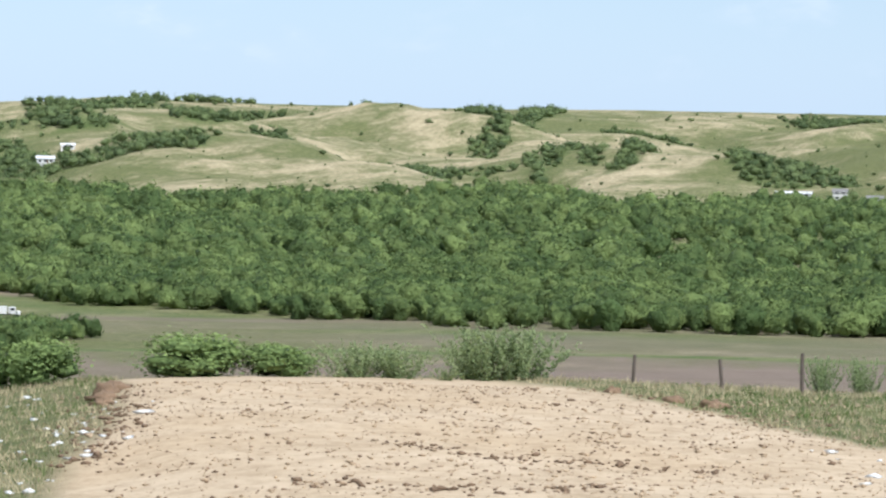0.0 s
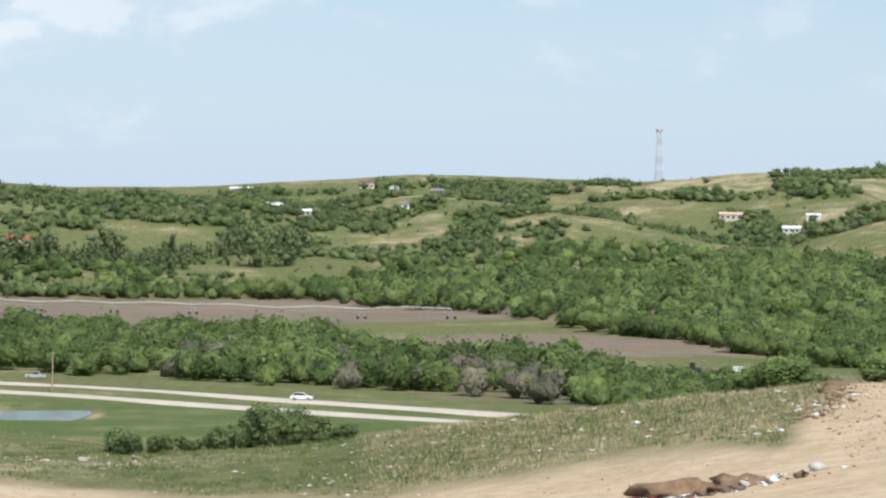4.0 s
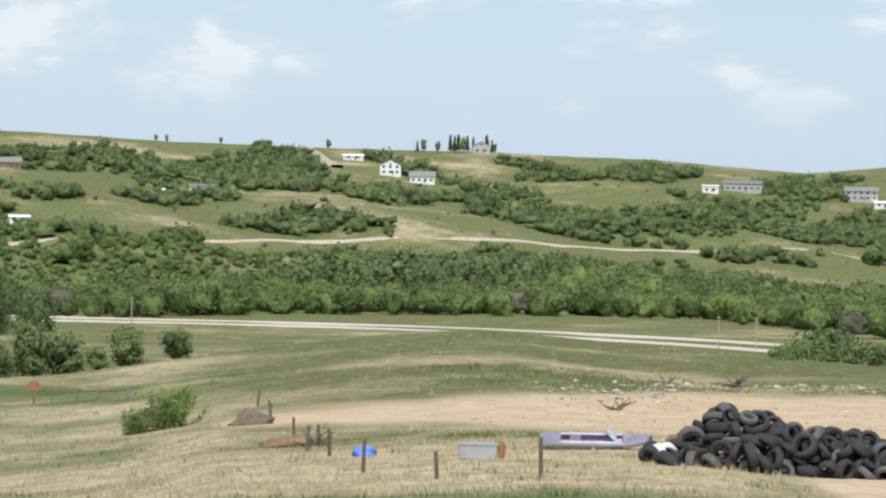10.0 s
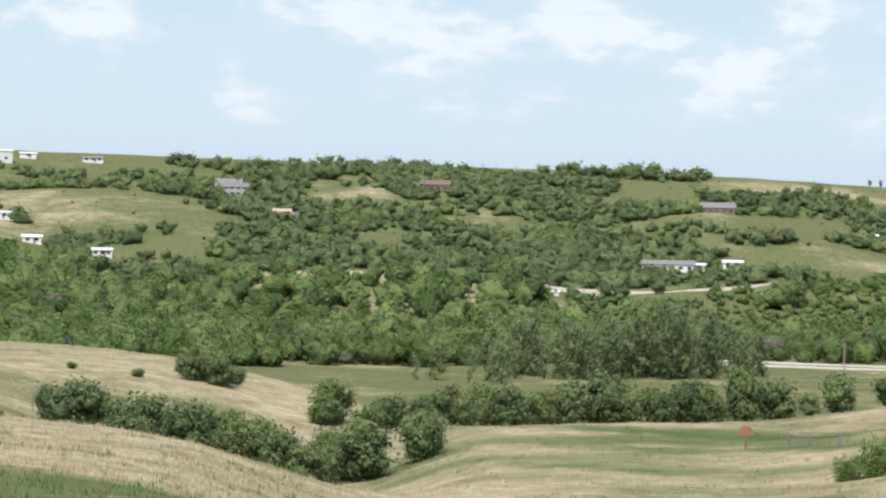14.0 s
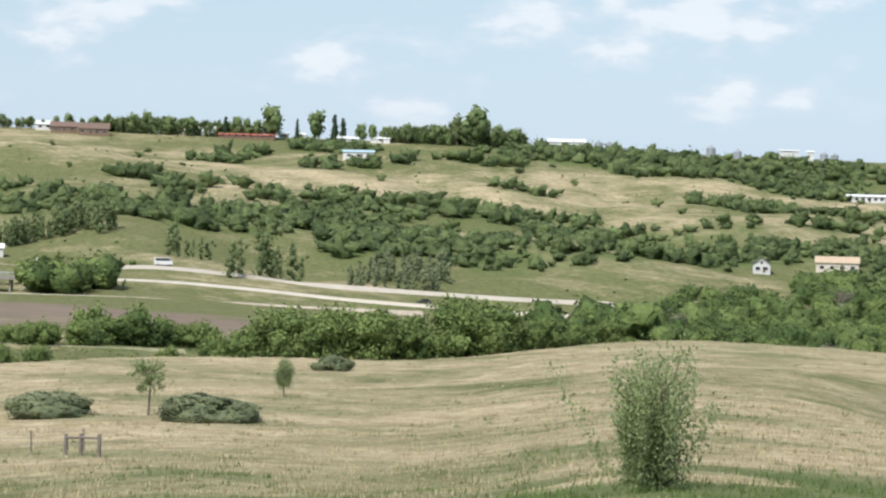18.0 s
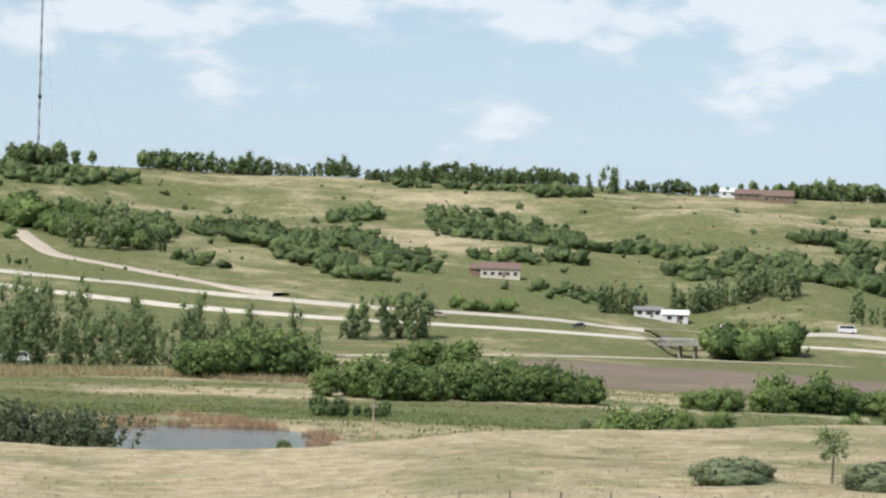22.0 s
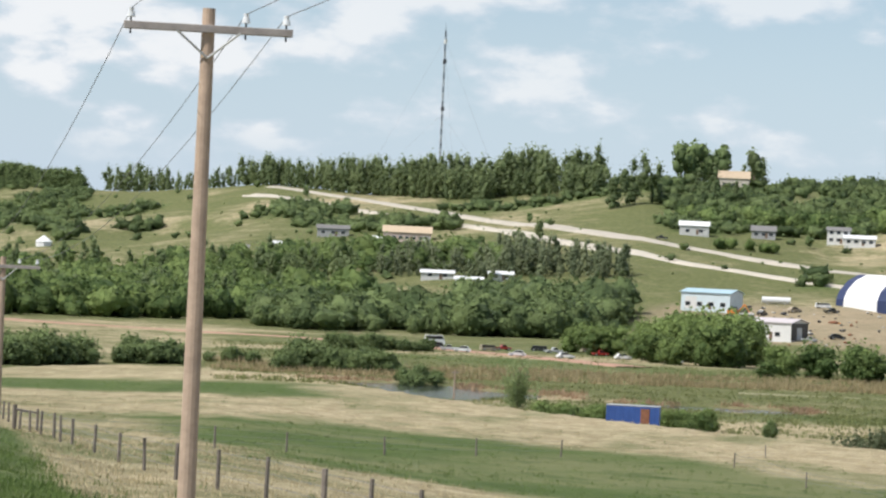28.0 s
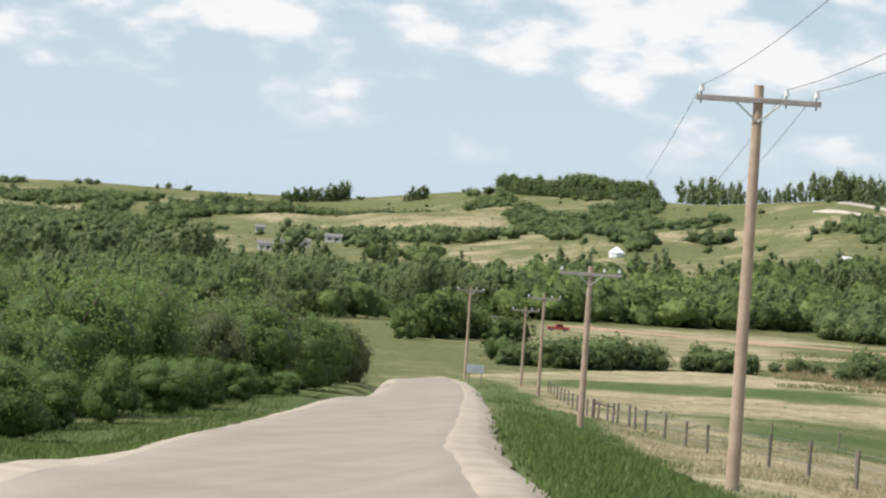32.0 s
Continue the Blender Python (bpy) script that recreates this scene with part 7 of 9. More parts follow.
for a, r, p, k, sz, lab in ((-63.6, 948, "white", "recreational_vehicle", (5.0, 2.0, 2.2), "white recreational vehicle beside the roadside houses"), (-61.4, 934, "white", "van", (5.5, 2.2, 2.4), "tilted white van beside the highway"),
                            (-77.5, 591, "white", "recreational_vehicle", (6.5, 2.3, 2.5), "white trailer parked among the poplars"), (-76.9, 582, "white", "van", (5.4, 2.0, 1.9), "white van parked among the poplars"),
                            (-76.7, 585, "silver", "car", (4.5, 1.8, 1.5), "silver car parked among the poplars"),
                            (-89.8, 919, "white", "recreational_vehicle", (6.5, 2.4, 2.7), "white motor home beside the dark trees"), (-87.8, 668, "white", "van", (4.5, 2.0, 2.3), "white van on the red track"),
                            (-98.3, 717, "white", "van", (4.6, 2.0, 2.0), "white trailer among the trees by the bend"), (-97.6, 735, "white", "van", (4.0, 2.0, 1.6), "white van among the trees by the bend"), (-96.3, 697, "red", "pickup", (5.2, 1.9, 1.7), "red and white truck among the trees by the bend")):
    x, y = hw(a, r)
    car(x, y, -a + 8, CAR_PAINT[p], lab, k, sz, z=float(ground(x, y)))
rng = random.Random(4)
for k in range(16):
    a, r = -83.2 - 5.2 * k / 16 - rng.uniform(0, 0.2), 603 + rng.uniform(0, 40) + 18 * (k % 3)
    x, y = hw(a, r)
    p = ("white", "silver", "black", "white", "red", "tan")[k % 6]
    car(x, y, -a + rng.choice((0, 90, 20, 180)), CAR_PAINT[p], p + " car parked in the yard beside the red track", ("car", "pickup", "van")[k % 3], (3.6, 1.5, 1.25), z=float(ground(x, y)), group="cars in the yard")
for k in range(10):
    a, r = -79.3 + 1.3 * k / 10, 1130 + rng.uniform(-6, 8)
    x, y = hw(a, r)
    p = ("red", "white", "silver", "red", "black")[k % 5]
    car(x, y, -a + rng.choice((0, 30, 180)), CAR_PAINT[p], p + " car parked on the slope above the highway", ("car", "pickup")[k % 2], z=float(ground(x, y)), group="cars above the highway")


# vehicles in the gravel yard beside the fabric hall
for a, r, p, k, turn in ((-80.52, 893, "white", "van", 10), (-80.36, 880, "black", "pickup", 30), (-81.65, 874, "black", "car", 70), (-80.23, 818, "black", "car", 20), (-80.75, 812, "silver", "pickup", 5), (-81.95, 872, "white", "pickup", -10), (-81.05, 882, "tan", "car", 40)):
    x, y = polar(a, r)
    car(x, y, -a + turn, CAR_PAINT[p], p + " " + k + " parked in the gravel yard beside the hall", k, z=float(ground(x, y)), group="vehicles in the gravel yard")


def tanker(x, y, turn, label):
    """A grain truck: cab, hopper box, wheels."""
    ob = empty("truck", x, y, float(ground(x, y)), turn, label, "truck")
    part("chassis", box(bmesh.new(), -4, 3.4, -0.5, 0.5, 0.7, 0.95), M_DARKSTEEL, ob)
    bm = box(bmesh.new(), -4.2, 1.2, -1.25, 1.25, 1.0, 2.7, 0.05)
    part("hopper_box", bm, M_WHITE, ob)
    for k in range(6):
        part("rib", box(bmesh.new(), -4.0 + k, -3.9 + k, -1.3, 1.3, 1.05, 2.65), M_WHITE, ob)
    c = part("cab", box(bmesh.new(), 1.5, 3.2, -1.15, 1.15, 0.9, 2.6, 0.15), M_WHITE, ob)
    part("bonnet", box(bmesh.new(), 3.2, 4.3, -0.9, 0.9, 0.8, 1.7, 0.15), M_WHITE, c)
    for s in (-1, 1):
        part("side_window", box(bmesh.new(), 1.9, 2.9, s * 1.15 - 0.02, s * 1.15 + 0.02, 1.8, 2.4), M_GLASS, c)
    for xx in (-3.2, -2.0, 3.5):
        for s in (-1, 1):
            part("wheel", rod(bmesh.new(), (xx, s * 0.8, 0.5), (xx, s * 1.15, 0.5), 0.5, 0.5, 14), M_RUBBER, ob)
    return ob


tanker(-3, 786, 2, "white grain truck parked on the ploughed field")


def tractor(x, y, turn, label):
    ob = empty("tractor", x, y, float(ground(x, y)), turn, label, "tractor")
    part("bonnet", box(bmesh.new(), 0.2, 2.0, -0.45, 0.45, 0.9, 1.7, 0.08), M_DARKSTEEL, ob)
    part("cab", box(bmesh.new(), -1.0, 0.3, -0.75, 0.75, 1.1, 2.8, 0.08), M_GLASS, ob)
    part("cab_roof", box(bmesh.new(), -1.1, 0.4, -0.85, 0.85, 2.8, 2.95, 0.03), M_DARKSTEEL, ob)
    for s in (-1, 1):
        part("rear_wheel", rod(bmesh.new(), (-0.8, s * 0.8, 0.85), (-0.8, s * 1.3, 0.85), 0.85, 0.85, 18), M_RUBBER, ob)
        part("front_wheel", rod(bmesh.new(), (1.5, s * 0.7, 0.5), (1.5, s * 1.05, 0.5), 0.5, 0.5, 14), M_RUBBER, ob)


tractor(-17, 797, 10, "dark tractor on the ploughed field")


def seeder(x, y, turn, label):
    ob = empty("seed_drill", x, y, float(ground(x, y)), turn, label, "seed drill")
    part("hopper", box(bmesh.new(), -3.6, 3.6, -0.4, 0.4, 0.9, 1.5, 0.06), M_REDPAINT, ob)
    part("frame_bar", box(bmesh.new(), -4.0, 4.0, -0.8, -0.65, 0.6, 0.75), M_REDPAINT, ob)
    part("seed_tank", box(bmesh.new(), -6.8, -4.4, -0.9, 0.9, 0.6, 1.8, 0.2), M_WHITE, ob)
    for k in range(5):
        part("press_wheel", rod(bmesh.new(), (-3.2 + 1.6 * k, 0.5, 0.4), (-3.2 + 1.6 * k, 0.7, 0.4), 0.4, 0.4, 12), M_RUBBER, ob)


seeder(-24, 774, 4, "red seed drill with a white tank on the ploughed field")


def pivot(a0, r0, a1, r1, spans, label):
    """A centre-pivot irrigation line: pipe on trussed wheel towers."""
    p0, p1 = Vector(site(a0, r0)), Vector(site(a1, r1))
    ob = empty("irrigation_pivot", *p0, 0, label, "irrigation line")
    q = [(p0.lerp(p1, k / spans)) for k in range(spans + 1)]
    for k in range(spans + 1):
        b = q[k] - p0
        zz = float(ground(q[k].x, q[k].y)) - p0.z
        tw = part("wheel_tower", rod(rod(bmesh.new(), (b.x - 1.4, b.y, zz), (b.x, b.y, zz + 3.8), 0.10, 0.08, 5), (b.x + 1.4, b.y, zz), (b.x, b.y, zz + 3.8), 0.10, 0.08, 5), M_STEEL, ob)
        for s in (-1.4, 1.4):
            part("wheel", rod(bmesh.new(), (b.x + s, b.y - 0.15, zz + 0.5), (b.x + s, b.y + 0.15, zz + 0.5), 0.55, 0.55, 12), M_RUBBER, tw)
        if k < spans:
            b2 = q[k + 1] - p0
            z2 = float(ground(q[k + 1].x, q[k + 1].y)) - p0.z
            mid = (b + b2) / 2
            bm = rod(bmesh.new(), (b.x, b.y, zz + 3.8), (mid.x, mid.y, (zz + z2) / 2 + 4.5), 0.13, 0.13, 6)
            rod(bm, (mid.x, mid.y, (zz + z2) / 2 + 4.5), (b2.x, b2.y, z2 + 3.8), 0.13, 0.13, 6)
            part("water_pipe", bm, M_ROOF_WHITE, ob)
            part("truss_rod", rod(bmesh.new(), (b.x, b.y, zz + 2.6), (b2.x, b2.y, z2 + 2.6), 0.05, 0.05, 4), M_STEEL, ob)


pivot(-14.3, 1283, -5.5, 1127, 6, "long white irrigation line across the ploughed field")

# ---- the near road, its verge, poles and sign ----
road("road", ROAD_LINE, 6.4, M_ASPHALT, 0.10, 2.5, 0.6, "sun-bleached asphalt country road running downhill", rows=9)
for side, nm in ((4.0, "gravel_shoulder_north"), (-2.9, "gravel_shoulder_south")):
    road(nm, ROAD_LINE, 0.8 if side < 0 else 0.75, M_GRAVEL, 0.07, 0.8, side, "pale ragged gravel road shoulder", even=18, ragged=0.07)


def utility_pole(x, y, h, arm, turn, label, tall_pins=True):
    z = float(ground(x, y))
    ob = empty("utility_pole", x, y, z, turn, label, "utility pole", "poles along the road")
    part("pole", rod(bmesh.new(), (0, 0, -0.5), (0, 0, h), 0.165, 0.11, 14), M_POLE, ob)
    bm = box(bmesh.new(), -arm / 2, arm / 2, -0.17, -0.06, h - 0.42, h - 0.29, 0.01)
    cross = part("crossarm", bm, M_ARM, ob)
    for s in (-1, 1):
        part("brace", rod(bmesh.new(), (s * arm * 0.19, -0.16, h - 0.40), (0, -0.14, h - 0.85), 0.022, 0.022, 5), M_STEEL, ob)
    for u in (-0.46, 0.22, 0.46):
        pin = part("insulator_pin", rod(bmesh.new(), (u * arm, -0.11, h - 0.50), (u * arm, -0.11, h - 0.15), 0.018, 0.018, 6), M_DARKSTEEL, cross)
        bm = rod(bmesh.new(), (u * arm, -0.11, h - 0.22), (u * arm, -0.11, h - 0.13), 0.075, 0.06, 10)
        rod(bm, (u * arm, -0.11, h - 0.13), (u * arm, -0.11, h - 0.06), 0.045, 0.05, 10)
        part("insulator", bm, M_PORCELAIN, pin)
    return [Vector((x, y, z)) + Matrix.Rotation(radians(turn), 3, "Z") @ Vector((u * arm, -0.11, h - 0.07)) for u in (-0.46, 0.22, 0.46)]


POLES = [(-44.6, -2.62, 9.25, 2.85), (-106.0, -12.2, 7.0, 2.7), (-235.5, -28.7, 8.8, 2.9), (-285.0, -36.1, 8.1, 2.9), (-298.6, -43.8, 9.8, 3.0)]
heads = []
for x, y, h, arm in POLES:
    heads.append(utility_pole(x, y, h, arm, 96, "tall sun-bleached wooden power pole with a crossarm"))
heads.insert(0, [p + Vector((61.5, 7.6, 0.4)) for p in heads[0]])


def wire(a, b, sag, label, n=16, rad=0.008):
    """One sagging strand, swept as a single tube."""
    side = Vector((b - a).cross(Vector((0, 0, 1)))).normalized() * rad
    up = Vector((0, 0, rad))
    V = []
    for k in range(n + 1):
        p = a.lerp(b, k / n) - Vector((0, 0, sag * 4 * (k / n) * (1 - k / n)))
        V += [p + side, p + up, p - side, p - up]
    F = [[k * 4 + i, k * 4 + (i + 1) % 4, k * 4 + 4 + (i + 1) % 4, k * 4 + 4 + i] for k in range(n) for i in range(4)]
    return tagged(mesh_object("power_line", np.array([v[:] for v in V]), np.array(F), M_WIRE), label, "wire", "power lines")


for k in range(2):
    for i in range(3):
        wire(heads[k][i], heads[k + 1][i], 0.9 if k else 0.6, "thin grey power line strung between poles")
part_sign = empty("road_sign", -268, -38.6, float(ground(-268, -38.6)), 98, "blank pale road sign on two posts seen from behind", "sign")
part("sign_board", box(bmesh.new(), -0.85, 0.85, -0.03, 0.0, 1.2, 2.0, 0.01), M_STEEL, part_sign)
for s in (-0.6, 0.6):
    part("post", box(bmesh.new(), s - 0.05, s + 0.05, 0.0, 0.1, -0.3, 2.0, 0.01), M_POST, part_sign)


# ---- fences ----
def fence(points, heights, label, wires=(0.35, 0.62, 0.9), r=0.065, seed=0, bar=None):
    """Wooden posts with sagging wires between them."""
    rnd = random.Random(seed)
    x0, y0 = points[0]
    ob = empty("fence", x0, y0, float(ground(x0, y0)), 0, label, "fence")
    tops = []
    for (x, y), h in zip(points, heights):
        z = float(ground(x, y))
        bm = bmesh.new()
        ln = rnd.uniform(-0.05, 0.05)
        rod(bm, (x - x0, y - y0, z - ob.location.z - 0.3), (x - x0 + ln, y - y0 + ln, z - ob.location.z + h), r * rnd.uniform(0.9, 1.15), r * 0.85, 8)
        part("post", bm, M_POST, ob)
        tops.append(Vector((x - x0, y - y0, z - ob.location.z)))
    for a, b, h in zip(tops, tops[1:], heights):
        bm = bmesh.new()
        for w in wires:
            rod(bm, a + Vector((0, 0, h * w)), b + Vector((0, 0, h * w)), 0.008, 0.008, 3)
        part("fence_wire", bm, M_WIRE, ob)
    return ob


ROADSIDE = [(-84.2, -0.1), (-88.5, -1.9), (-94.6, -3.6), (-101.5, -5.3), (-108.5, -6.8), (-115, -8.2), (-121, -9.6), (-127, -11.0), (-133, -12.3), (-139.5, -13.5), (-146, -14.6), (-153, -15.8)]
fence(ROADSIDE, [1.45, 1.4, 1.35, 1.3, 1.25, 1.2, 1.2, 1.15, 1.15, 1.15, 1.15, 1.2], "row of weathered wooden fence posts along the road", seed=1, r=0.075)
fence([(-76, 2.5), (-79.8, 1.2), (-84.2, -0.1)], [1.45, 1.45, 1.45], "end of the weathered roadside fence", seed=5, r=0.075)
fence([(-165 - 9 * k, -17.2 - 1.25 * k) for k in range(12)], [1.15] * 12, "far run of the roadside fence", seed=2, r=0.07)
fence([(-128, -11.6), (-150, -5.5), (-172.8, -2.0), (-185.8, 4.1), (-197.0, 10.5), (-207, 17.0)], [1.2] * 6, "wire fence on wooden posts across the dry pasture", seed=3)
fence([(-136, 50.7), (-131, 51.5), (-127, 52.4), (-124, 53.5), (-121.5, 54.8), (-119, 56.0), (-116, 57.2), (-112, 57.6)], [0.95] * 8, "wire fence on thin wooden posts in the dry pasture", seed=4, r=0.05)
fence([(-136, 50.7), (-152, 42), (-168, 36), (-186, 31), (-205, 29), (-224, 34)], [1.0] * 6, "long wire fence on thin wooden posts", seed=6, r=0.05)


def brace_gate(pts, h, label):
    """A braced fence corner: posts joined by a top rail."""
    x0, y0 = pts[0]
    ob = empty("fence_brace", x0, y0, float(ground(x0, y0)), 0, label, "fence brace", "fence braces")
    tops = []
    for x, y in pts:
        z = float(ground(x, y)) - ob.location.z
        part("post", rod(bmesh.new(), (x - x0, y - y0, z - 0.3), (x - x0, y - y0, z + h), 0.085, 0.08, 8), M_POST, ob)
        tops.append(Vector((x - x0, y - y0, z + h * 0.82)))
    for a, b in zip(tops, tops[1:]):
        part("rail", rod(bmesh.new(), a, b, 0.055, 0.05, 7), M_POST, ob)


brace_gate([(-109.7, 55.6), (-108.0, 55.4), (-104.9, 54.6)], 0.85, "weathered wooden fence brace in the dry pasture")
brace_gate([(-158, -16.6), (-161, -15.6), (-165, -17.2)], 1.35, "weathered wooden fence brace beside the road")
brace_gate([(-104.5, 163.5), (-101.9, 161.8), (-99.6, 161.6)], 0.8, "weathered wooden fence brace at the edge of the yard")

# ---- the tipping yard ----
def tyre_mesh(seg=26):
    """A worn tyre lying flat: carcass with lugs on the tread."""
    prof = [(0.215, 0.075), (0.24, 0.115), (0.30, 0.125), (0.345, 0.105), (0.365, 0.05), (0.365, -0.05), (0.345, -0.105), (0.30, -0.125), (0.24, -0.115), (0.215, -0.075)]
    V = []
    for k in range(seg):
        a = 2 * math.pi * k / seg
        for i, (rad, z) in enumerate(prof):
            q = rad + (0.014 if k % 2 and 3 <= i <= 6 else 0)
            V.append((q * math.cos(a), q * math.sin(a), z))
    n = len(prof)
    F = [(k * n + i, ((k + 1) % seg) * n + i, ((k + 1) % seg) * n + (i + 1) % n, k * n + (i + 1) % n) for k in range(seg) for i in range(n)]
    me = bpy.data.meshes.new("tyre")
    me.from_pydata(V, [], F)
    me.polygons.foreach_set("use_smooth", [True] * len(F))
    return me


TYRE = {}
for key, mat in (("black", M_RUBBER), ("grey", M_RUBBER_GREY), ("white", M_RUBBER_WHITE)):
    TYRE[key] = tyre_mesh()
    TYRE[key].materials.append(mat)
HEAP = Vector((-32.2, 92.6, 0))
RIGHT, AWAY = Vector((0.946, 0.326, 0)), Vector((-0.326, 0.946, 0))
rnd = random.Random(11)


def put_tyre(p, tilt, spin, scale, key, label):
    ob = new("tyre", TYRE[key])
    ob.matrix_basis = Matrix.Translation(p) @ Euler((tilt, 0, spin)).to_matrix().to_4x4() @ Euler((0, rnd.uniform(-0.3, 0.3), 0)).to_matrix().to_4x4() @ Matrix.Diagonal((scale, scale, scale * rnd.uniform(0.85, 1.25), 1))
    return tagged(ob, label, "tyre", "tyre heap")


def heap_height(u):
    return float(np.interp(u, [-4.3, -3.4, -2.5, -1.7, -0.8, 0.5, 2.4, 2.9, 3.6, 4.6, 5.0], [0.1, 0.65, 1.5, 1.7, 1.5, 1.25, 1.1, 0.75, 0.5, 0.3, 0.0]))


layer = 0
zz = 0.14
while zz < 2.3:
    u = -4.4 + 0.25 * (layer % 2)
    while u < 5.0:
        v = -1.8
        while v < 1.9:
            hu = heap_height(u) * (1 - (v / 2.1) ** 2)
            near_side = v < 0.9
            if hu > zz - 0.1 and near_side and (hu - zz < 0.75 or v < -0.9):
                p = HEAP + RIGHT * (u + rnd.uniform(-0.15, 0.15)) + AWAY * (v + rnd.uniform(-0.15, 0.15))
                p.z = float(ground(p.x, p.y)) + zz + rnd.uniform(-0.06, 0.08)
                sc = rnd.choice((0.85, 0.95, 1.0, 1.0, 1.1, 1.25))
                put_tyre(p, rnd.choice((rnd.uniform(-0.5, 0.7), rnd.uniform(0.6, 1.5), rnd.uniform(0.9, 1.6))), rnd.uniform(0, 6.28), sc, "grey" if rnd.random() < 0.22 else "black", "worn black car tyre thrown on a heap")
            v += 0.58
        u += 0.60
    layer += 1
    zz += 0.34
for k in range(17):
    p = HEAP + RIGHT * (4.9 + 0.21 * k + rnd.uniform(-0.1, 0.1)) + AWAY * (-0.9 + rnd.uniform(-0.35, 0.5))
    p.z = float(ground(p.x, p.y)) + rnd.uniform(0.12, 0.3)
    put_tyre(p, rnd.uniform(0.2, 1.4), rnd.uniform(0, 6.28), rnd.uniform(0.75, 1.05), "black", "worn black car tyre in the tail of the heap")
for u, v, z, sc, tilt in ((-2.35, 0.2, 1.25, 1.6, 1.25), (-1.2, -0.3, 1.4, 1.25, 0.9), (2.35, 0.3, 0.95, 1.3, 0.35), (8.6, -1.0, 0.2, 1.15, 1.1)):
    p = HEAP + RIGHT * u + AWAY * v
    p.z = float(ground(p.x, p.y)) + z
    put_tyre(p, tilt, 0.33, sc, "black", "big black tractor tyre on the heap")
for u, v in ((-4.2, -1.2), (-4.0, -0.7), (-4.5, -0.5)):
    p = HEAP + RIGHT * u + AWAY * v
    p.z = float(ground(p.x, p.y)) + 0.3
    put_tyre(p, 1.2, rnd.uniform(0, 6), 0.95, "white", "whitewashed tyre beside the heap")


def lump(name, x, y, w, d, h, mat, label, category, seed, parent=None, turn=0.0):
    """A rough heap of earth or a stone: a noisy half ball."""
    rng2 = np.random.default_rng(seed)
    v, f = ico(3)
    n = 1 + 0.9 * fbm(v[:, 0] * 2.3 + seed, v[:, 1] * 2.3 + v[:, 2], seed, 4) + 0.9 * fbm(v[:, 0] * 7 + seed, v[:, 1] * 7 + v[:, 2] * 5, seed + 3, 3) + rng2.normal(0, 0.08, len(v))
    v = v * n[:, None] * np.array([w / 2, d / 2, h])
    v[:, 2] = np.maximum(v[:, 2], -0.15 * h)
    ob = mesh_object(name, v, f, mat)
    ob.matrix_basis = pose(x, y, float(surface(np.array([x]), np.array([y]))[0]), 0, 0, turn)
    return tagged(ob, label, category)


lump("earth_mound", -33.6, 111.4, 2.2, 1.6, 0.5, M_CLOD, "small mound of dark earth in the yard", "earth mound", 3)
lump("earth_mound", -31.6, 113.6, 2.8, 1.6, 0.58, M_CLOD, "small mound of dark earth in the yard", "earth mound", 4)
lump("earth_mound", -36.0, 96.0, 4.5, 2.5, 0.8, M_CLOD, "bank of brown earth behind the tyres", "earth mound", 5)
lump("earth_mound", -56.4, 104.2, 3.0, 1.6, 0.38, M_CLOD, "weedy mound of brown earth and brush", "earth mound", 6)
lump("boulder", -70.3, 125.1, 1.9, 0.6, 0.6, M_DEADWOOD, "dark slab of rubbish leaning in the grass", "rubbish", 7, turn=20)


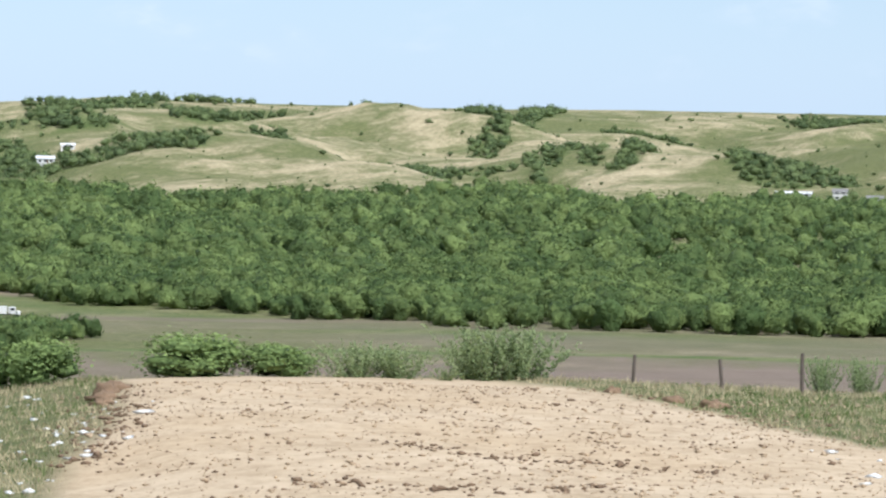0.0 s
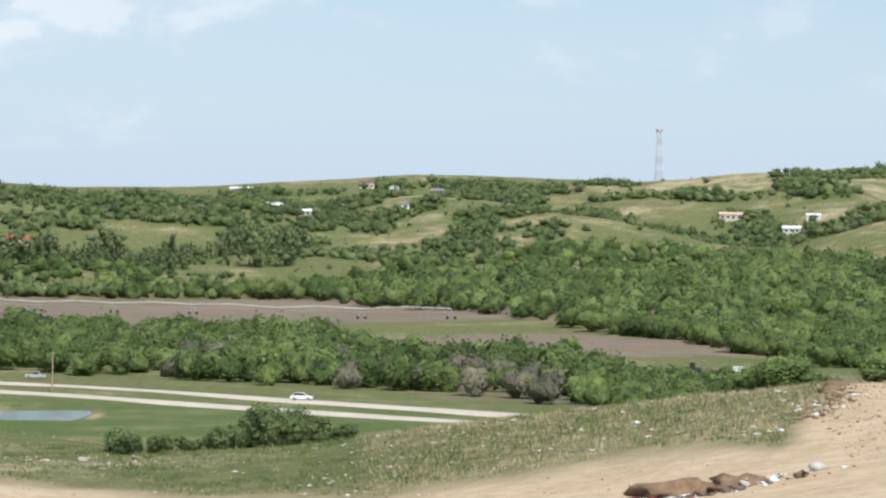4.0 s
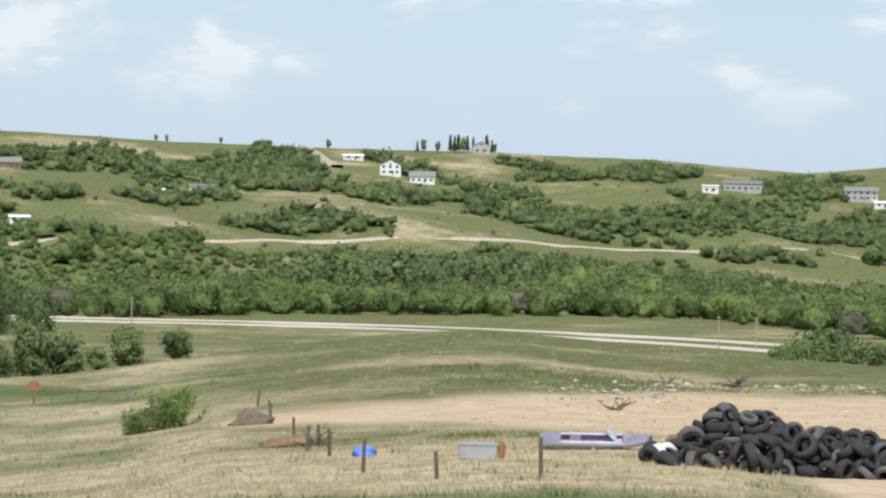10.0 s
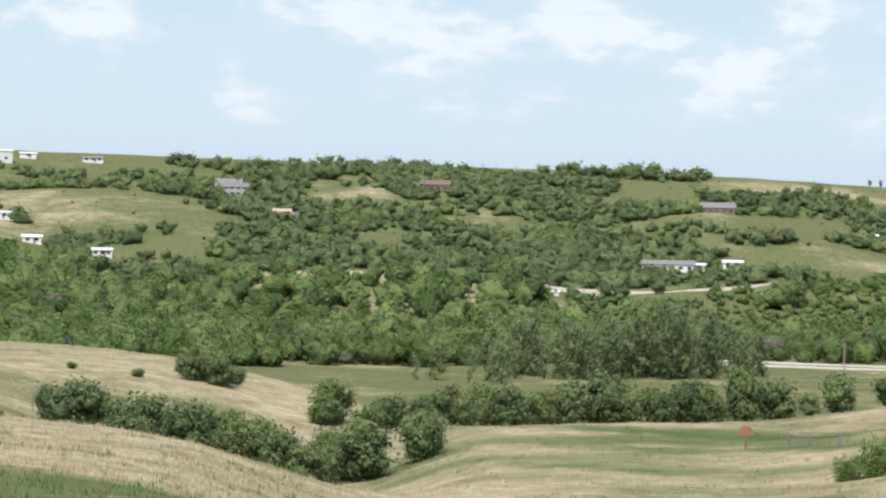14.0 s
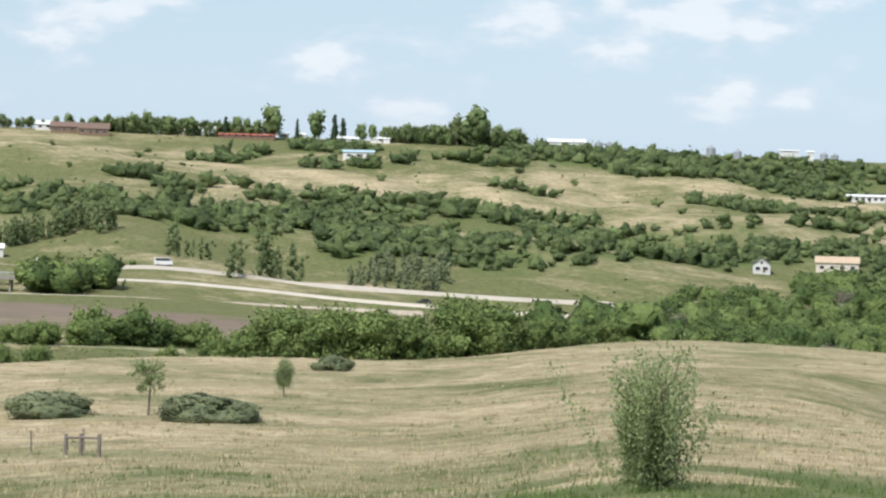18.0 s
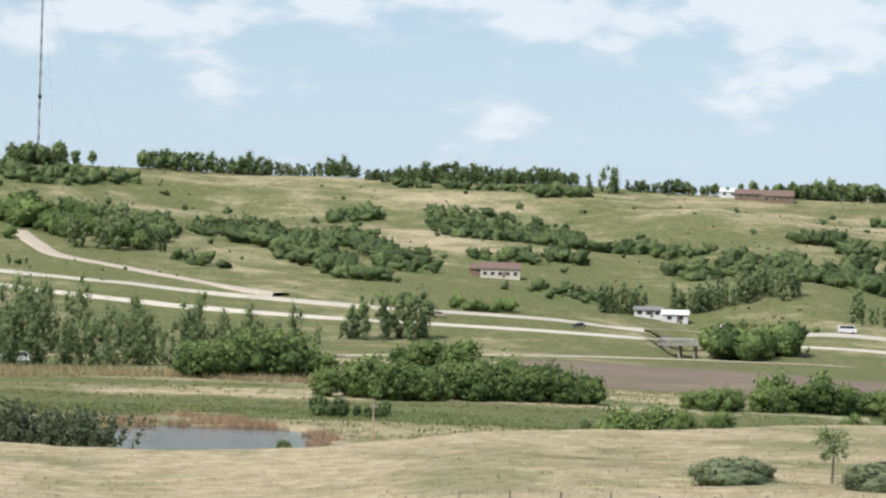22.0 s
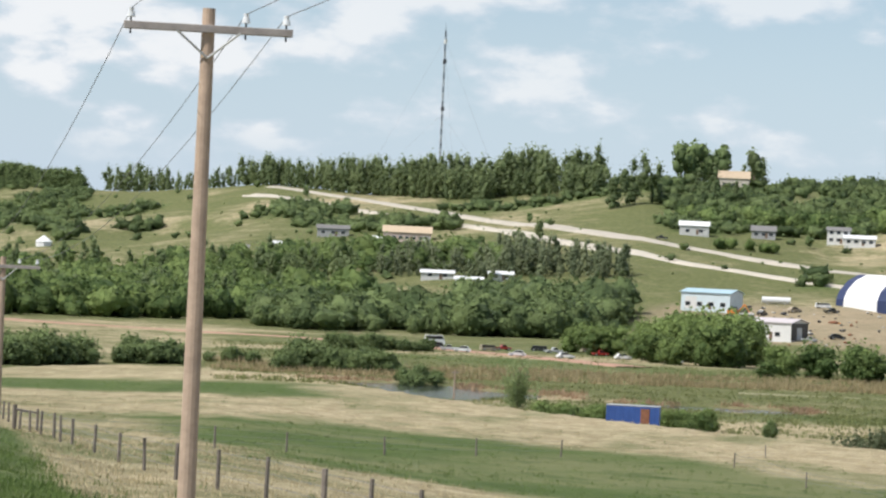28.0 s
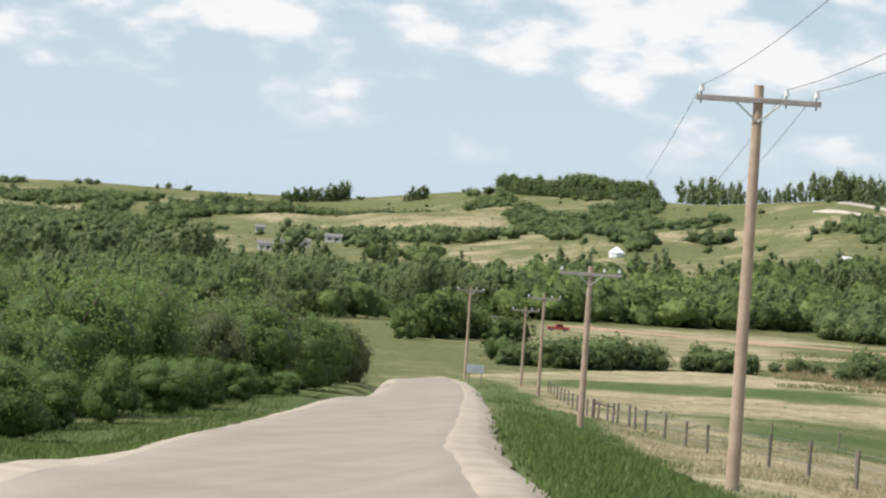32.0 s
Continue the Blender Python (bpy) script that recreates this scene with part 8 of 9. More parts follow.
def boat(x, y, turn, label):
    """An open motor boat left on the grass."""
    ob = empty("boat", x, y, float(ground(x, y)) + 0.05, turn, label, "boat")
    st = [(-1.9, 0.72, 0.0), (-1.2, 0.78, 0.0), (0.0, 0.78, 0.0), (0.9, 0.66, 0.03), (1.5, 0.42, 0.08), (1.95, 0.05, 0.16)]
    bm = bmesh.new()
    rows = []
    for px, half, lift in st:
        rows.append([bm.verts.new(q) for q in ((px, -half, 0.42 + lift), (px, -half * 0.98, 0.30 + lift), (px, -half * 0.72, 0.05 + lift * 2), (px, 0, 0.0 + lift * 2), (px, half * 0.72, 0.05 + lift * 2), (px, half * 0.98, 0.30 + lift), (px, half, 0.42 + lift))])
    for a, b in zip(rows, rows[1:]):
        for i in range(6):
            bm.faces.new((a[i], a[i + 1], b[i + 1], b[i]))
    bm.faces.new(rows[0])
    bm.faces.new(rows[-1][::-1])
    bmesh.ops.recalc_face_normals(bm, faces=bm.faces)
    part("hull", bm, M_BOAT, ob)
    for nm, x0, x1 in (("stern_deck", -1.9, -1.15), ("bow_deck", 0.75, 1.9)):
        bm = bmesh.new()
        ks = [(px, half, lift) for px, half, lift in st if x0 - 0.1 <= px <= x1 + 0.1]
        top = [[bm.verts.new((px, -half * 0.98, 0.43 + lift)), bm.verts.new((px, 0, 0.50 + lift)), bm.verts.new((px, half * 0.98, 0.43 + lift))] for px, half, lift in ks]
        for a, b in zip(top, top[1:]):
            for i in (0, 1):
                bm.faces.new((a[i], a[i + 1], b[i + 1], b[i]))
        bmesh.ops.solidify(bm, geom=list(bm.faces), thickness=0.03)
        part(nm, bm, M_BOAT, ob)
    for s in (-1, 1):
        part("side_deck", box(bmesh.new(), -1.2, 0.9, s * 0.62 - 0.1, s * 0.62 + 0.14, 0.40, 0.45, 0.01), M_BOAT, ob)
    part("cockpit_floor", box(bmesh.new(), -1.2, 0.9, -0.6, 0.6, 0.12, 0.18), M_BOATIN, ob)
    part("seat", box(bmesh.new(), -0.9, -0.5, -0.5, 0.5, 0.18, 0.42, 0.04), M_BOATIN, ob)
    fr = part("windscreen_frame", rod(rod(rod(bmesh.new(), (0.7, -0.62, 0.45), (0.35, -0.5, 0.85), 0.02), (0.35, -0.5, 0.85), (0.35, 0.5, 0.85), 0.02), (0.35, 0.5, 0.85), (0.7, 0.62, 0.45), 0.02), M_STEEL, ob)
    bm = bmesh.new()
    bm.faces.new([bm.verts.new(q) for q in ((0.7, -0.6, 0.46), (0.7, 0.6, 0.46), (0.36, 0.48, 0.84), (0.36, -0.48, 0.84))])
    bmesh.ops.solidify(bm, geom=list(bm.faces), thickness=0.01)
    part("windscreen", bm, M_ROOF_WHITE, fr)
    ob.matrix_basis = ob.matrix_basis @ Matrix.Rotation(radians(9), 4, "X") @ Matrix.Diagonal((1, 1, 0.8, 1))
    part("rub_rail", box(bmesh.new(), -1.92, 1.0, -0.81, -0.77, 0.36, 0.42), M_STEEL, ob)


boat(-40.4, 95.8, 22.9, "lilac-grey open motor boat stranded in the grass")
tub = empty("stock_tank", -42.0, 90.0, float(ground(-42.0, 90.0)), 25, "dented pale metal stock tank with a rusty end", "stock tank")
bm = box(bmesh.new(), -0.75, 0.55, -0.35, 0.35, 0.0, 0.55, 0.06)
bm.faces.ensure_lookup_table()
part("tank_wall", bm, M_STEEL, tub)
part("rusty_end", box(bmesh.new(), 0.55, 0.78, -0.3, 0.3, 0.1, 0.6, 0.05), M_RUST, tub, "rusted iron end piece")
part("rim", box(bmesh.new(), -0.78, 0.57, -0.38, -0.33, 0.5, 0.57), M_STEEL, tub)
lump("blue_tarpaulin", -47.8, 92.9, 0.85, 0.6, 0.28, M_BLUETARP, "crumpled blue plastic sheet in the grass", "tarpaulin", 9)
for x, y, h in ((-43.7, 84.9, 1.05), (-39.5, 81.6, 0.8), (-35.2, 79.5, 1.25), (-36.3, 90.6, 0.8), (-26.3, 99.2, 1.25), (-80.6, 144, 0.9), (-60.4, 111.1, 0.85), (-53.8, 99.9, 1.0), (-55.0, 103.2, 0.85), (-49.9, 94.4, 0.95), (-70.8, 127.7, 0.85), (-72.5, 131, 0.9),
                (15.4, 181, 1.0), (18.2, 179.5, 1.0), (20.4, 177.5, 1.35), (23.6, 178, 1.0)):
    ob = empty("fence_post", x, y, float(ground(x, y)), rnd.uniform(0, 360), "single leaning dark wooden fence post", "fence post", "lone fence posts")
    part("post", rod(bmesh.new(), (0, 0, -0.3), (rnd.uniform(-0.16, 0.16), 0, h), 0.068, 0.06, 8), M_DARKPOST, ob)
    part("wire_staple", rod(bmesh.new(), (-0.06, 0, h * 0.7), (0.07, 0, h * 0.7), 0.012, 0.012, 5), M_WIRE, ob)
ob = empty("rusty_sign", -106.2, 161.1, float(ground(-106.2, 161.1)), 33, "rusty half-round iron plate on a post", "sign")
part("post", rod(bmesh.new(), (0, 0, -0.3), (0, 0, 1.0), 0.07, 0.06, 8), M_RUST, ob)
bm = bmesh.new()
bmesh.ops.create_circle(bm, cap_ends=True, segments=16, radius=0.5, matrix=Matrix.Translation((0, -0.07, 0.95)) @ Matrix.Rotation(radians(90), 4, "X"))
for v in bm.verts:
    v.co.z = max(v.co.z, 0.9)
bmesh.ops.solidify(bm, geom=list(bm.faces), thickness=0.05)
part("plate", bm, M_RUST, ob)


def branch_heap(x, y, n, length, label, seed):
    """A heap of dead branches."""
    r2 = random.Random(seed)
    ob = empty("branch_heap", x, y, float(ground(x, y)), 0, label, "dead branches")
    for k in range(n):
        a, b = r2.uniform(0, 6.28), r2.uniform(0.15, 0.9)
        L = length * r2.uniform(0.5, 1.0)
        p = Vector((r2.uniform(-0.3, 0.3), r2.uniform(-0.3, 0.3), 0.05))
        q = p + Vector((math.cos(a) * L * math.cos(b), math.sin(a) * L * math.cos(b), L * math.sin(b) * 0.7))
        part("branch", rod(bmesh.new(), p, q, 0.06, 0.02, 6), M_DEADWOOD, ob)


branch_heap(-57.7, 139.5, 11, 1.3, "grey dead tree stump with splayed roots on the dirt", 1)
branch_heap(-63.5, 171.6, 16, 1.9, "heap of broken boards and dead branches", 2)
branch_heap(-55.5, 103.4, 18, 1.2, "tangle of dead brush in the weeds", 3)
branch_heap(-66.5, 168.0, 9, 1.3, "heap of broken dark branches", 4)


BIT = (np.array([[1, 0, 0], [0, 1, 0], [-1, 0, 0], [0, -1, 0], [0, 0, 1], [0, 0, -1], [0.6, 0.6, 0.5], [-0.6, 0.6, 0.4], [-0.6, -0.6, 0.5], [0.6, -0.6, 0.4]]),
       np.array([[0, 6, 4], [6, 1, 4], [1, 7, 4], [7, 2, 4], [2, 8, 4], [8, 3, 4], [3, 9, 4], [9, 0, 4], [0, 5, 6], [6, 5, 1], [1, 5, 7], [7, 5, 2], [2, 5, 8], [8, 5, 3], [3, 5, 9], [9, 5, 0]]))


def strew(name, places, size, mat, label, category, seed, flat=0.5, jag=0.25):
    """Loose bits strewn over the ground, one mesh of kind stuff."""
    rng2 = np.random.default_rng(seed)
    p = np.asarray(places, float)
    n = len(p)
    v, f = BIT
    s = size * np.minimum(2.3, 0.35 + rng2.lognormal(-0.6, 0.75, n))
    z = surface(p[:, 0], p[:, 1]) + s * flat * 0.4
    stretch = np.stack([rng2.uniform(0.6, 1.4, n), rng2.uniform(0.6, 1.4, n), np.full(n, flat)], -1)
    V = v[None] * (1 + rng2.normal(0, jag, (n, len(v), 1))) * s[:, None, None] * stretch[:, None, :] + np.column_stack([p, z])[:, None, :]
    F = (f[None] + (np.arange(n) * len(v))[:, None, None]).reshape(-1, 3)
    return tagged(mesh_object(name, V.reshape(-1, 3), F, mat), label, category, kind="stuff")


def spots(n, az0, az1, r0, r1, seed):
    g = np.random.default_rng(seed)
    a, q = g.uniform(az0, az1, n), g.uniform(r0, r1, n)
    return np.stack([q * np.sin(np.radians(a)), q * np.cos(np.radians(a))], -1)


def along(points, n, spread, seed):
    g = np.random.default_rng(seed)
    p = spline(points, 1.0)
    k = g.integers(0, len(p), n)
    return p[k] + g.normal(0, spread, (n, 2))


strew("rubble", along([(-63.4, 148), (-64, 158), (-64.3, 167), (-61, 173), (-50, 176), (-36, 177)], 420, 2.2, 1), 0.14, M_RUBBLE, "pale broken rubble strewn along the yard's edge", "rubble", 1, 0.4, 0.5)
strew("litter", np.concatenate([spots(150, -9, -1.5, 150, 182, 2), spots(40, 5, 8, 142, 152, 3), along([(-3, 168), (-4.4, 155), (-6, 146)], 60, 0.7, 4), spots(50, -24, -6, 110, 178, 9)]), 0.085, M_LITTER, "white plastic litter blown over the grassy bank", "litter", 5, 0.35, 0.4)
for k, (n, size, mat, what) in enumerate(((24, 0.45, M_RUST, "rusty scrap and spare parts"), (60, 0.5, M_DARKSTEEL, "dark machine parts"), (50, 0.5, M_CONCRETE, "pale crates and blocks"), (8, 0.5, M_ORANGE, "orange implement parts"))):
    strew("scrap", spots(n, -83.2, -78.4, 800, 900, 61 + k), size, mat, what + " strewn over the gravel yard", "scrap", 65 + k, 0.6, 0.3)
strew("clods", np.concatenate([along([(-2.6, 171.5), (-2.9, 166), (-3.3, 160), (-4.0, 150)], 320, 0.5, 5), along([(12.6, 171.5), (14.2, 166), (16, 160)], 60, 0.7, 6), spots(200, -1.2, 6, 132, 171, 7), along([(3.2, 150), (5.4, 147.5), (7.6, 147), (9.5, 145)], 140, 0.35, 46), along([(0.5, 142), (3.2, 140), (6.2, 141)], 110, 0.5, 47)]), 0.05, M_CLOD, "dark clods of earth on the tipped mound", "clods", 6, 0.6)
strew("pale_clods", np.concatenate([spots(5200, -1.6, 7.5, 128, 173, 8), spots(2600, -26, -3, 105, 178, 10)]), 0.034, M_PALECLOD, "sandy clods and stones on the bare dirt", "clods", 7, 0.6)

# grit: small dark crumbs in drifts over the bare dirt
grit = np.concatenate([spots(4200, -1.5, 6.5, 132, 172, 41), spots(1500, -25, -3, 100, 175, 42)])
grit = grit[fbm(grit[:, 0] / 3, grit[:, 1] / 3, 43, 3) > 0.03]
strew("grit", grit, 0.026, M_CLOD, "small dark crumbs of earth in drifts over the bare dirt", "clods", 44, 0.6)
for x, y, w, h in ((-2.7, 171.0, 0.9, 0.30), (-2.9, 169.6, 0.7, 0.35), (-3.0, 168.2, 0.8, 0.25), (-3.1, 166.6, 0.6, 0.22), (12.7, 171.2, 0.5, 0.2), (14.0, 168.5, 0.7, 0.2), (14.9, 167.2, 0.8, 0.22)):
    lump("earth_clod", x, y, w, w * 0.7, h, M_CLOD, "crumbling clod of dark earth at the mound's edge", "earth clod", int(x * 10 + 90))

# ---- rubbish heap in the sandy pit ----
hx, hy = polar(-4.05, 125.5)
lump("earth_heap", hx, hy, 3.4, 2.2, 0.45, M_CLOD, "dark earth heap mixed with rubbish in the pit", "earth heap", 501)
lump("earth_heap", hx + 1.9, hy - 0.7, 2.2, 1.6, 0.32, M_CLOD, "low dark earth heap beside the rubbish", "earth heap", 502)
g = np.random.default_rng(503)
for k, (n, size, mat, what) in enumerate(((90, 0.085, M_LITTER, "white plastic and paper scraps"), (34, 0.10, M_REDPAINT, "red plastic scraps"), (110, 0.10, M_DEADWOOD, "broken boards and dark scraps"), (30, 0.12, M_CONCRETE, "pale broken concrete"))):
    strew("rubbish", np.column_stack([hx + 0.4 + g.normal(0, 1.7, n), hy - 0.9 + g.normal(0, 0.9, n)]), size, mat, what + " in the rubbish heap", "rubbish", 504 + k, 0.5, 0.5)
branch_heap(hx - 0.8, hy + 0.2, 14, 0.8, "small heap of dead branches in the rubbish", 508)

# ---- ponds, container ----
for k, (pa, pr, wa, wr, level) in enumerate(PONDS):
    ang = np.arange(64) * 2 * math.pi / 64
    aa, rr_ = pa + np.cos(ang) * wa * 1.35, pr + np.sin(ang) * wr * 1.35
    V = np.stack([rr_ * np.sin(np.radians(aa)), rr_ * np.cos(np.radians(aa)), np.full(64, level)], -1)
    V = np.concatenate([V, [[*polar(pa, pr), level]]])
    F = np.array([[i, (i + 1) % 64, 64] for i in range(64)])
    tagged(mesh_object("water_%d" % (k + 1), V, F, M_WATER), "still grey pond water among grass banks", "water", kind="structure")
cx, cy, cz = site(-83.95, 284)
ob = empty("shipping_container", cx, cy, cz - 0.25, 80, "blue shipping container with a rust-red door panel", "container")
part("container_wall", box(bmesh.new(), -2.5, 2.5, -1.15, 1.15, 0.1, 2.1, 0.03), M_BLUE, ob)
for k in range(17):
    part("corrugation", box(bmesh.new(), -2.28 + k * 0.27, -2.16 + k * 0.27, -1.19, -1.14, 0.25, 2.0), M_BLUE, ob)
part("door_panel", box(bmesh.new(), 0.75, 1.6, -1.22, -1.18, 0.3, 1.9, 0.01), M_RUST, ob, "rust-red patched door")
part("roof", box(bmesh.new(), -2.53, 2.53, -1.18, 1.18, 2.1, 2.17), M_STEEL, ob)
for sx in (-2.42, 2.42):
    part("corner_post", box(bmesh.new(), sx - 0.09, sx + 0.09, -1.23, -1.13, 0.05, 2.12), M_BLUE, ob)
x, y, z = site(-87.4, 408)
ob = empty("service_pole", x, y, z, 85, "pale wooden pole beside the pond", "utility pole")
part("pole", rod(bmesh.new(), (0, 0, -0.4), (0, 0, 4.6), 0.13, 0.1, 8), M_POLE, ob)
part("crossarm", box(bmesh.new(), -0.5, 0.5, -0.12, -0.02, 4.2, 4.3), M_ARM, ob)
x, y, z = site(-70.2, 330)
ob = empty("service_pole", x, y, z, 70, "slim wooden pole beside the pond", "utility pole")
part("pole", rod(bmesh.new(), (0, 0, -0.4), (0, 0, 4.6), 0.12, 0.09, 8), M_POLE, ob)
part("crossarm", box(bmesh.new(), -0.4, 0.4, -0.12, -0.02, 4.2, 4.3), M_ARM, ob)
for a, r, h in ((-12.7, 668, 8.0), (-18.2, 640, 8.5), (-19.9, 735, 8.0), (-20.6, 742, 8.0), (-31.6, 845, 7.5)):
    x, y, z = site(a, r)
    ob = empty("service_pole", x, y, z, -a, "slim weathered wooden pole beside the highway", "utility pole", "poles along the highway")
    part("pole", rod(bmesh.new(), (0, 0, -0.5), (0, 0, h), 0.16, 0.11, 8), M_POLE, ob)
    part("crossarm", box(bmesh.new(), -0.7, 0.7, -0.14, -0.02, h - 0.5, h - 0.38), M_ARM, ob)
x, y, z = site(-82.35, 282)
ob = empty("plastic_barrel", x, y, z, 0, "small orange plastic barrel in the dry grass", "barrel")
part("barrel_body", rod(bmesh.new(), (0, 0, 0), (0, 0, 0.8), 0.26, 0.24, 14), M_ORANGE, ob)
part("rim", rod(bmesh.new(), (0, 0, 0.76), (0, 0, 0.84), 0.28, 0.28, 14), M_ORANGE, ob)
tx, ty, tz = site(-95.2, 1330)
ob = empty("marquee_tent", tx, ty, tz, 95, "white peaked marquee tent in the trees", "tent")
part("tent_roof", rod(bmesh.new(), (0, 0, 1.9), (0, 0, 4.6), 3.8, 0.2, 8), M_FABRIC, ob)
part("tent_wall", rod(bmesh.new(), (0, 0, -1.5), (0, 0, 1.95), 3.4, 3.4, 8), M_FABRIC, ob)
x, y, z = site(-81.4, 902)
ob = empty("storage_tank", x, y, z, 85, "long white horizontal storage tank", "tank")
part("tank_body", rod(bmesh.new(), (-4.2, 0, 1.2), (4.2, 0, 1.2), 0.95, 0.95, 16), M_FABRIC, ob)
for s in (-2.6, 2.6):
    part("saddle", box(bmesh.new(), s - 0.2, s + 0.2, -0.8, 0.8, -0.3, 0.5), M_CONCRETE, ob)
x, y, z = site(-82.2, 868)
ob = empty("excavator", x, y, z, 60, "orange tracked machine parked in the yard", "excavator")
part("tracks", box(bmesh.new(), -1.6, 1.6, -1.2, 1.2, 0, 0.8, 0.2), M_DARKSTEEL, ob)
part("body", box(bmesh.new(), -1.4, 1.4, -1.1, 1.1, 0.85, 2.2, 0.15), M_ORANGE, ob)
part("cab", box(bmesh.new(), 0.2, 1.4, -1.1, 0.0, 2.2, 3.0, 0.1), M_GLASS, ob)
part("boom", rod(rod(bmesh.new(), (1.2, 0.4, 1.6), (3.4, 0.4, 3.8), 0.25, 0.2, 6), (3.4, 0.4, 3.8), (5.0, 0.4, 1.4), 0.2, 0.15, 6), M_ORANGE, ob)

# ---- single trees and bushes near the lookout ----
def crown_mesh(name, temp, mat):
    v, q, t, c = temp
    ob = mesh_object(name, v, [q, t], mat, attrs={"tint": ("FLOAT", c)})
    me = ob.data
    bpy.data.objects.remove(ob)
    return me


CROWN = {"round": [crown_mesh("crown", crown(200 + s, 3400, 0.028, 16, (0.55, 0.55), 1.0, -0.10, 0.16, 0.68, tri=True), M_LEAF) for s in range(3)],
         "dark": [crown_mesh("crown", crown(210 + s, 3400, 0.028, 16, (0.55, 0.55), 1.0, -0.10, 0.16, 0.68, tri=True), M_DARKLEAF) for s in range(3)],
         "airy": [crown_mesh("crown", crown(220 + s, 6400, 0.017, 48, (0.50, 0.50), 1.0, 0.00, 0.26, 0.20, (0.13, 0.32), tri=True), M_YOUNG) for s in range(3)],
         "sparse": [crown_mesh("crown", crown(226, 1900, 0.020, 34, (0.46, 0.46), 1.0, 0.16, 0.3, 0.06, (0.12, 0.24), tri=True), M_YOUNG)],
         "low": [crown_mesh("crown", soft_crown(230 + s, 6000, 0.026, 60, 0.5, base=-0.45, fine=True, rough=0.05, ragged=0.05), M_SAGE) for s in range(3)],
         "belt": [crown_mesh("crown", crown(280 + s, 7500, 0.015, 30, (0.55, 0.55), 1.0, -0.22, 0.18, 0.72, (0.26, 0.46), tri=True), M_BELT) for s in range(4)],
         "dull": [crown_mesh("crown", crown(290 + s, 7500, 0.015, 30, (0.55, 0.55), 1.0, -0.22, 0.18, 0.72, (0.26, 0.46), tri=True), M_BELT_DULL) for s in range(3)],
         "spiky": [], "column": [], "fan": [], "lean": []}


def spiky_template(seed, n=4200, stems=60, thick=0.13, loose=0.018, leaf=0.024, foot=0.05, out=(1.2, 2.6)):
    """A bush of upright leafy shoots, tinted darker towards the foot."""
    g = np.random.default_rng(seed)
    base = g.normal(0, thick, (stems, 2))
    lean = base * g.uniform(*out, (stems, 1))
    k = g.integers(0, stems, n)
    u = g.uniform(foot, 1, n)
    top = g.uniform(0.55, 1.0, stems)
    c = np.column_stack([base[k] + lean[k] * u[:, None], u * top[k]]) + g.normal(0, loose, (n, 3))
    d = np.column_stack([g.normal(0, 1, (n, 2)), g.uniform(0.2, 0.8, n)])
    d /= np.linalg.norm(d, axis=1)[:, None]
    v, f = leaf_quads(g, c, d, leaf)
    # leaf tint climbs from foot to top of each shoot
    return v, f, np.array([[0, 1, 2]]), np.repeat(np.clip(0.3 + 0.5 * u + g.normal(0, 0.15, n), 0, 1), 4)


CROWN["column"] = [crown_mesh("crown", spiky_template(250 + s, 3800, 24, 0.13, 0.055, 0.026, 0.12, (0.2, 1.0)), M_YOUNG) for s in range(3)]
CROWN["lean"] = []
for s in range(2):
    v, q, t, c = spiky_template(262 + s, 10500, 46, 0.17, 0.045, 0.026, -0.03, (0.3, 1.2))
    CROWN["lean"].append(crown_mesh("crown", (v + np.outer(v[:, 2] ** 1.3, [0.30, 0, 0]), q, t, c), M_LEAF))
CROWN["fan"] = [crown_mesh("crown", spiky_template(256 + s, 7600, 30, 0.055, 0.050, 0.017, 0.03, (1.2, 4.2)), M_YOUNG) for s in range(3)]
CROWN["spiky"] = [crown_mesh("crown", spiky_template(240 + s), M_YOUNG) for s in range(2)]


pts, hs = clump_points([c for c in CLUMPS["S"] if c[1] <= 400 and c[0] < -75], 0.21, 88)
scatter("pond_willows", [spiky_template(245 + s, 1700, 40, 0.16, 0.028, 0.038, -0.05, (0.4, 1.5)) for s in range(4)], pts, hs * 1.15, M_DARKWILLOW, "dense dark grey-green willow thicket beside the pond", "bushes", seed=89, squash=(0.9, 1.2))


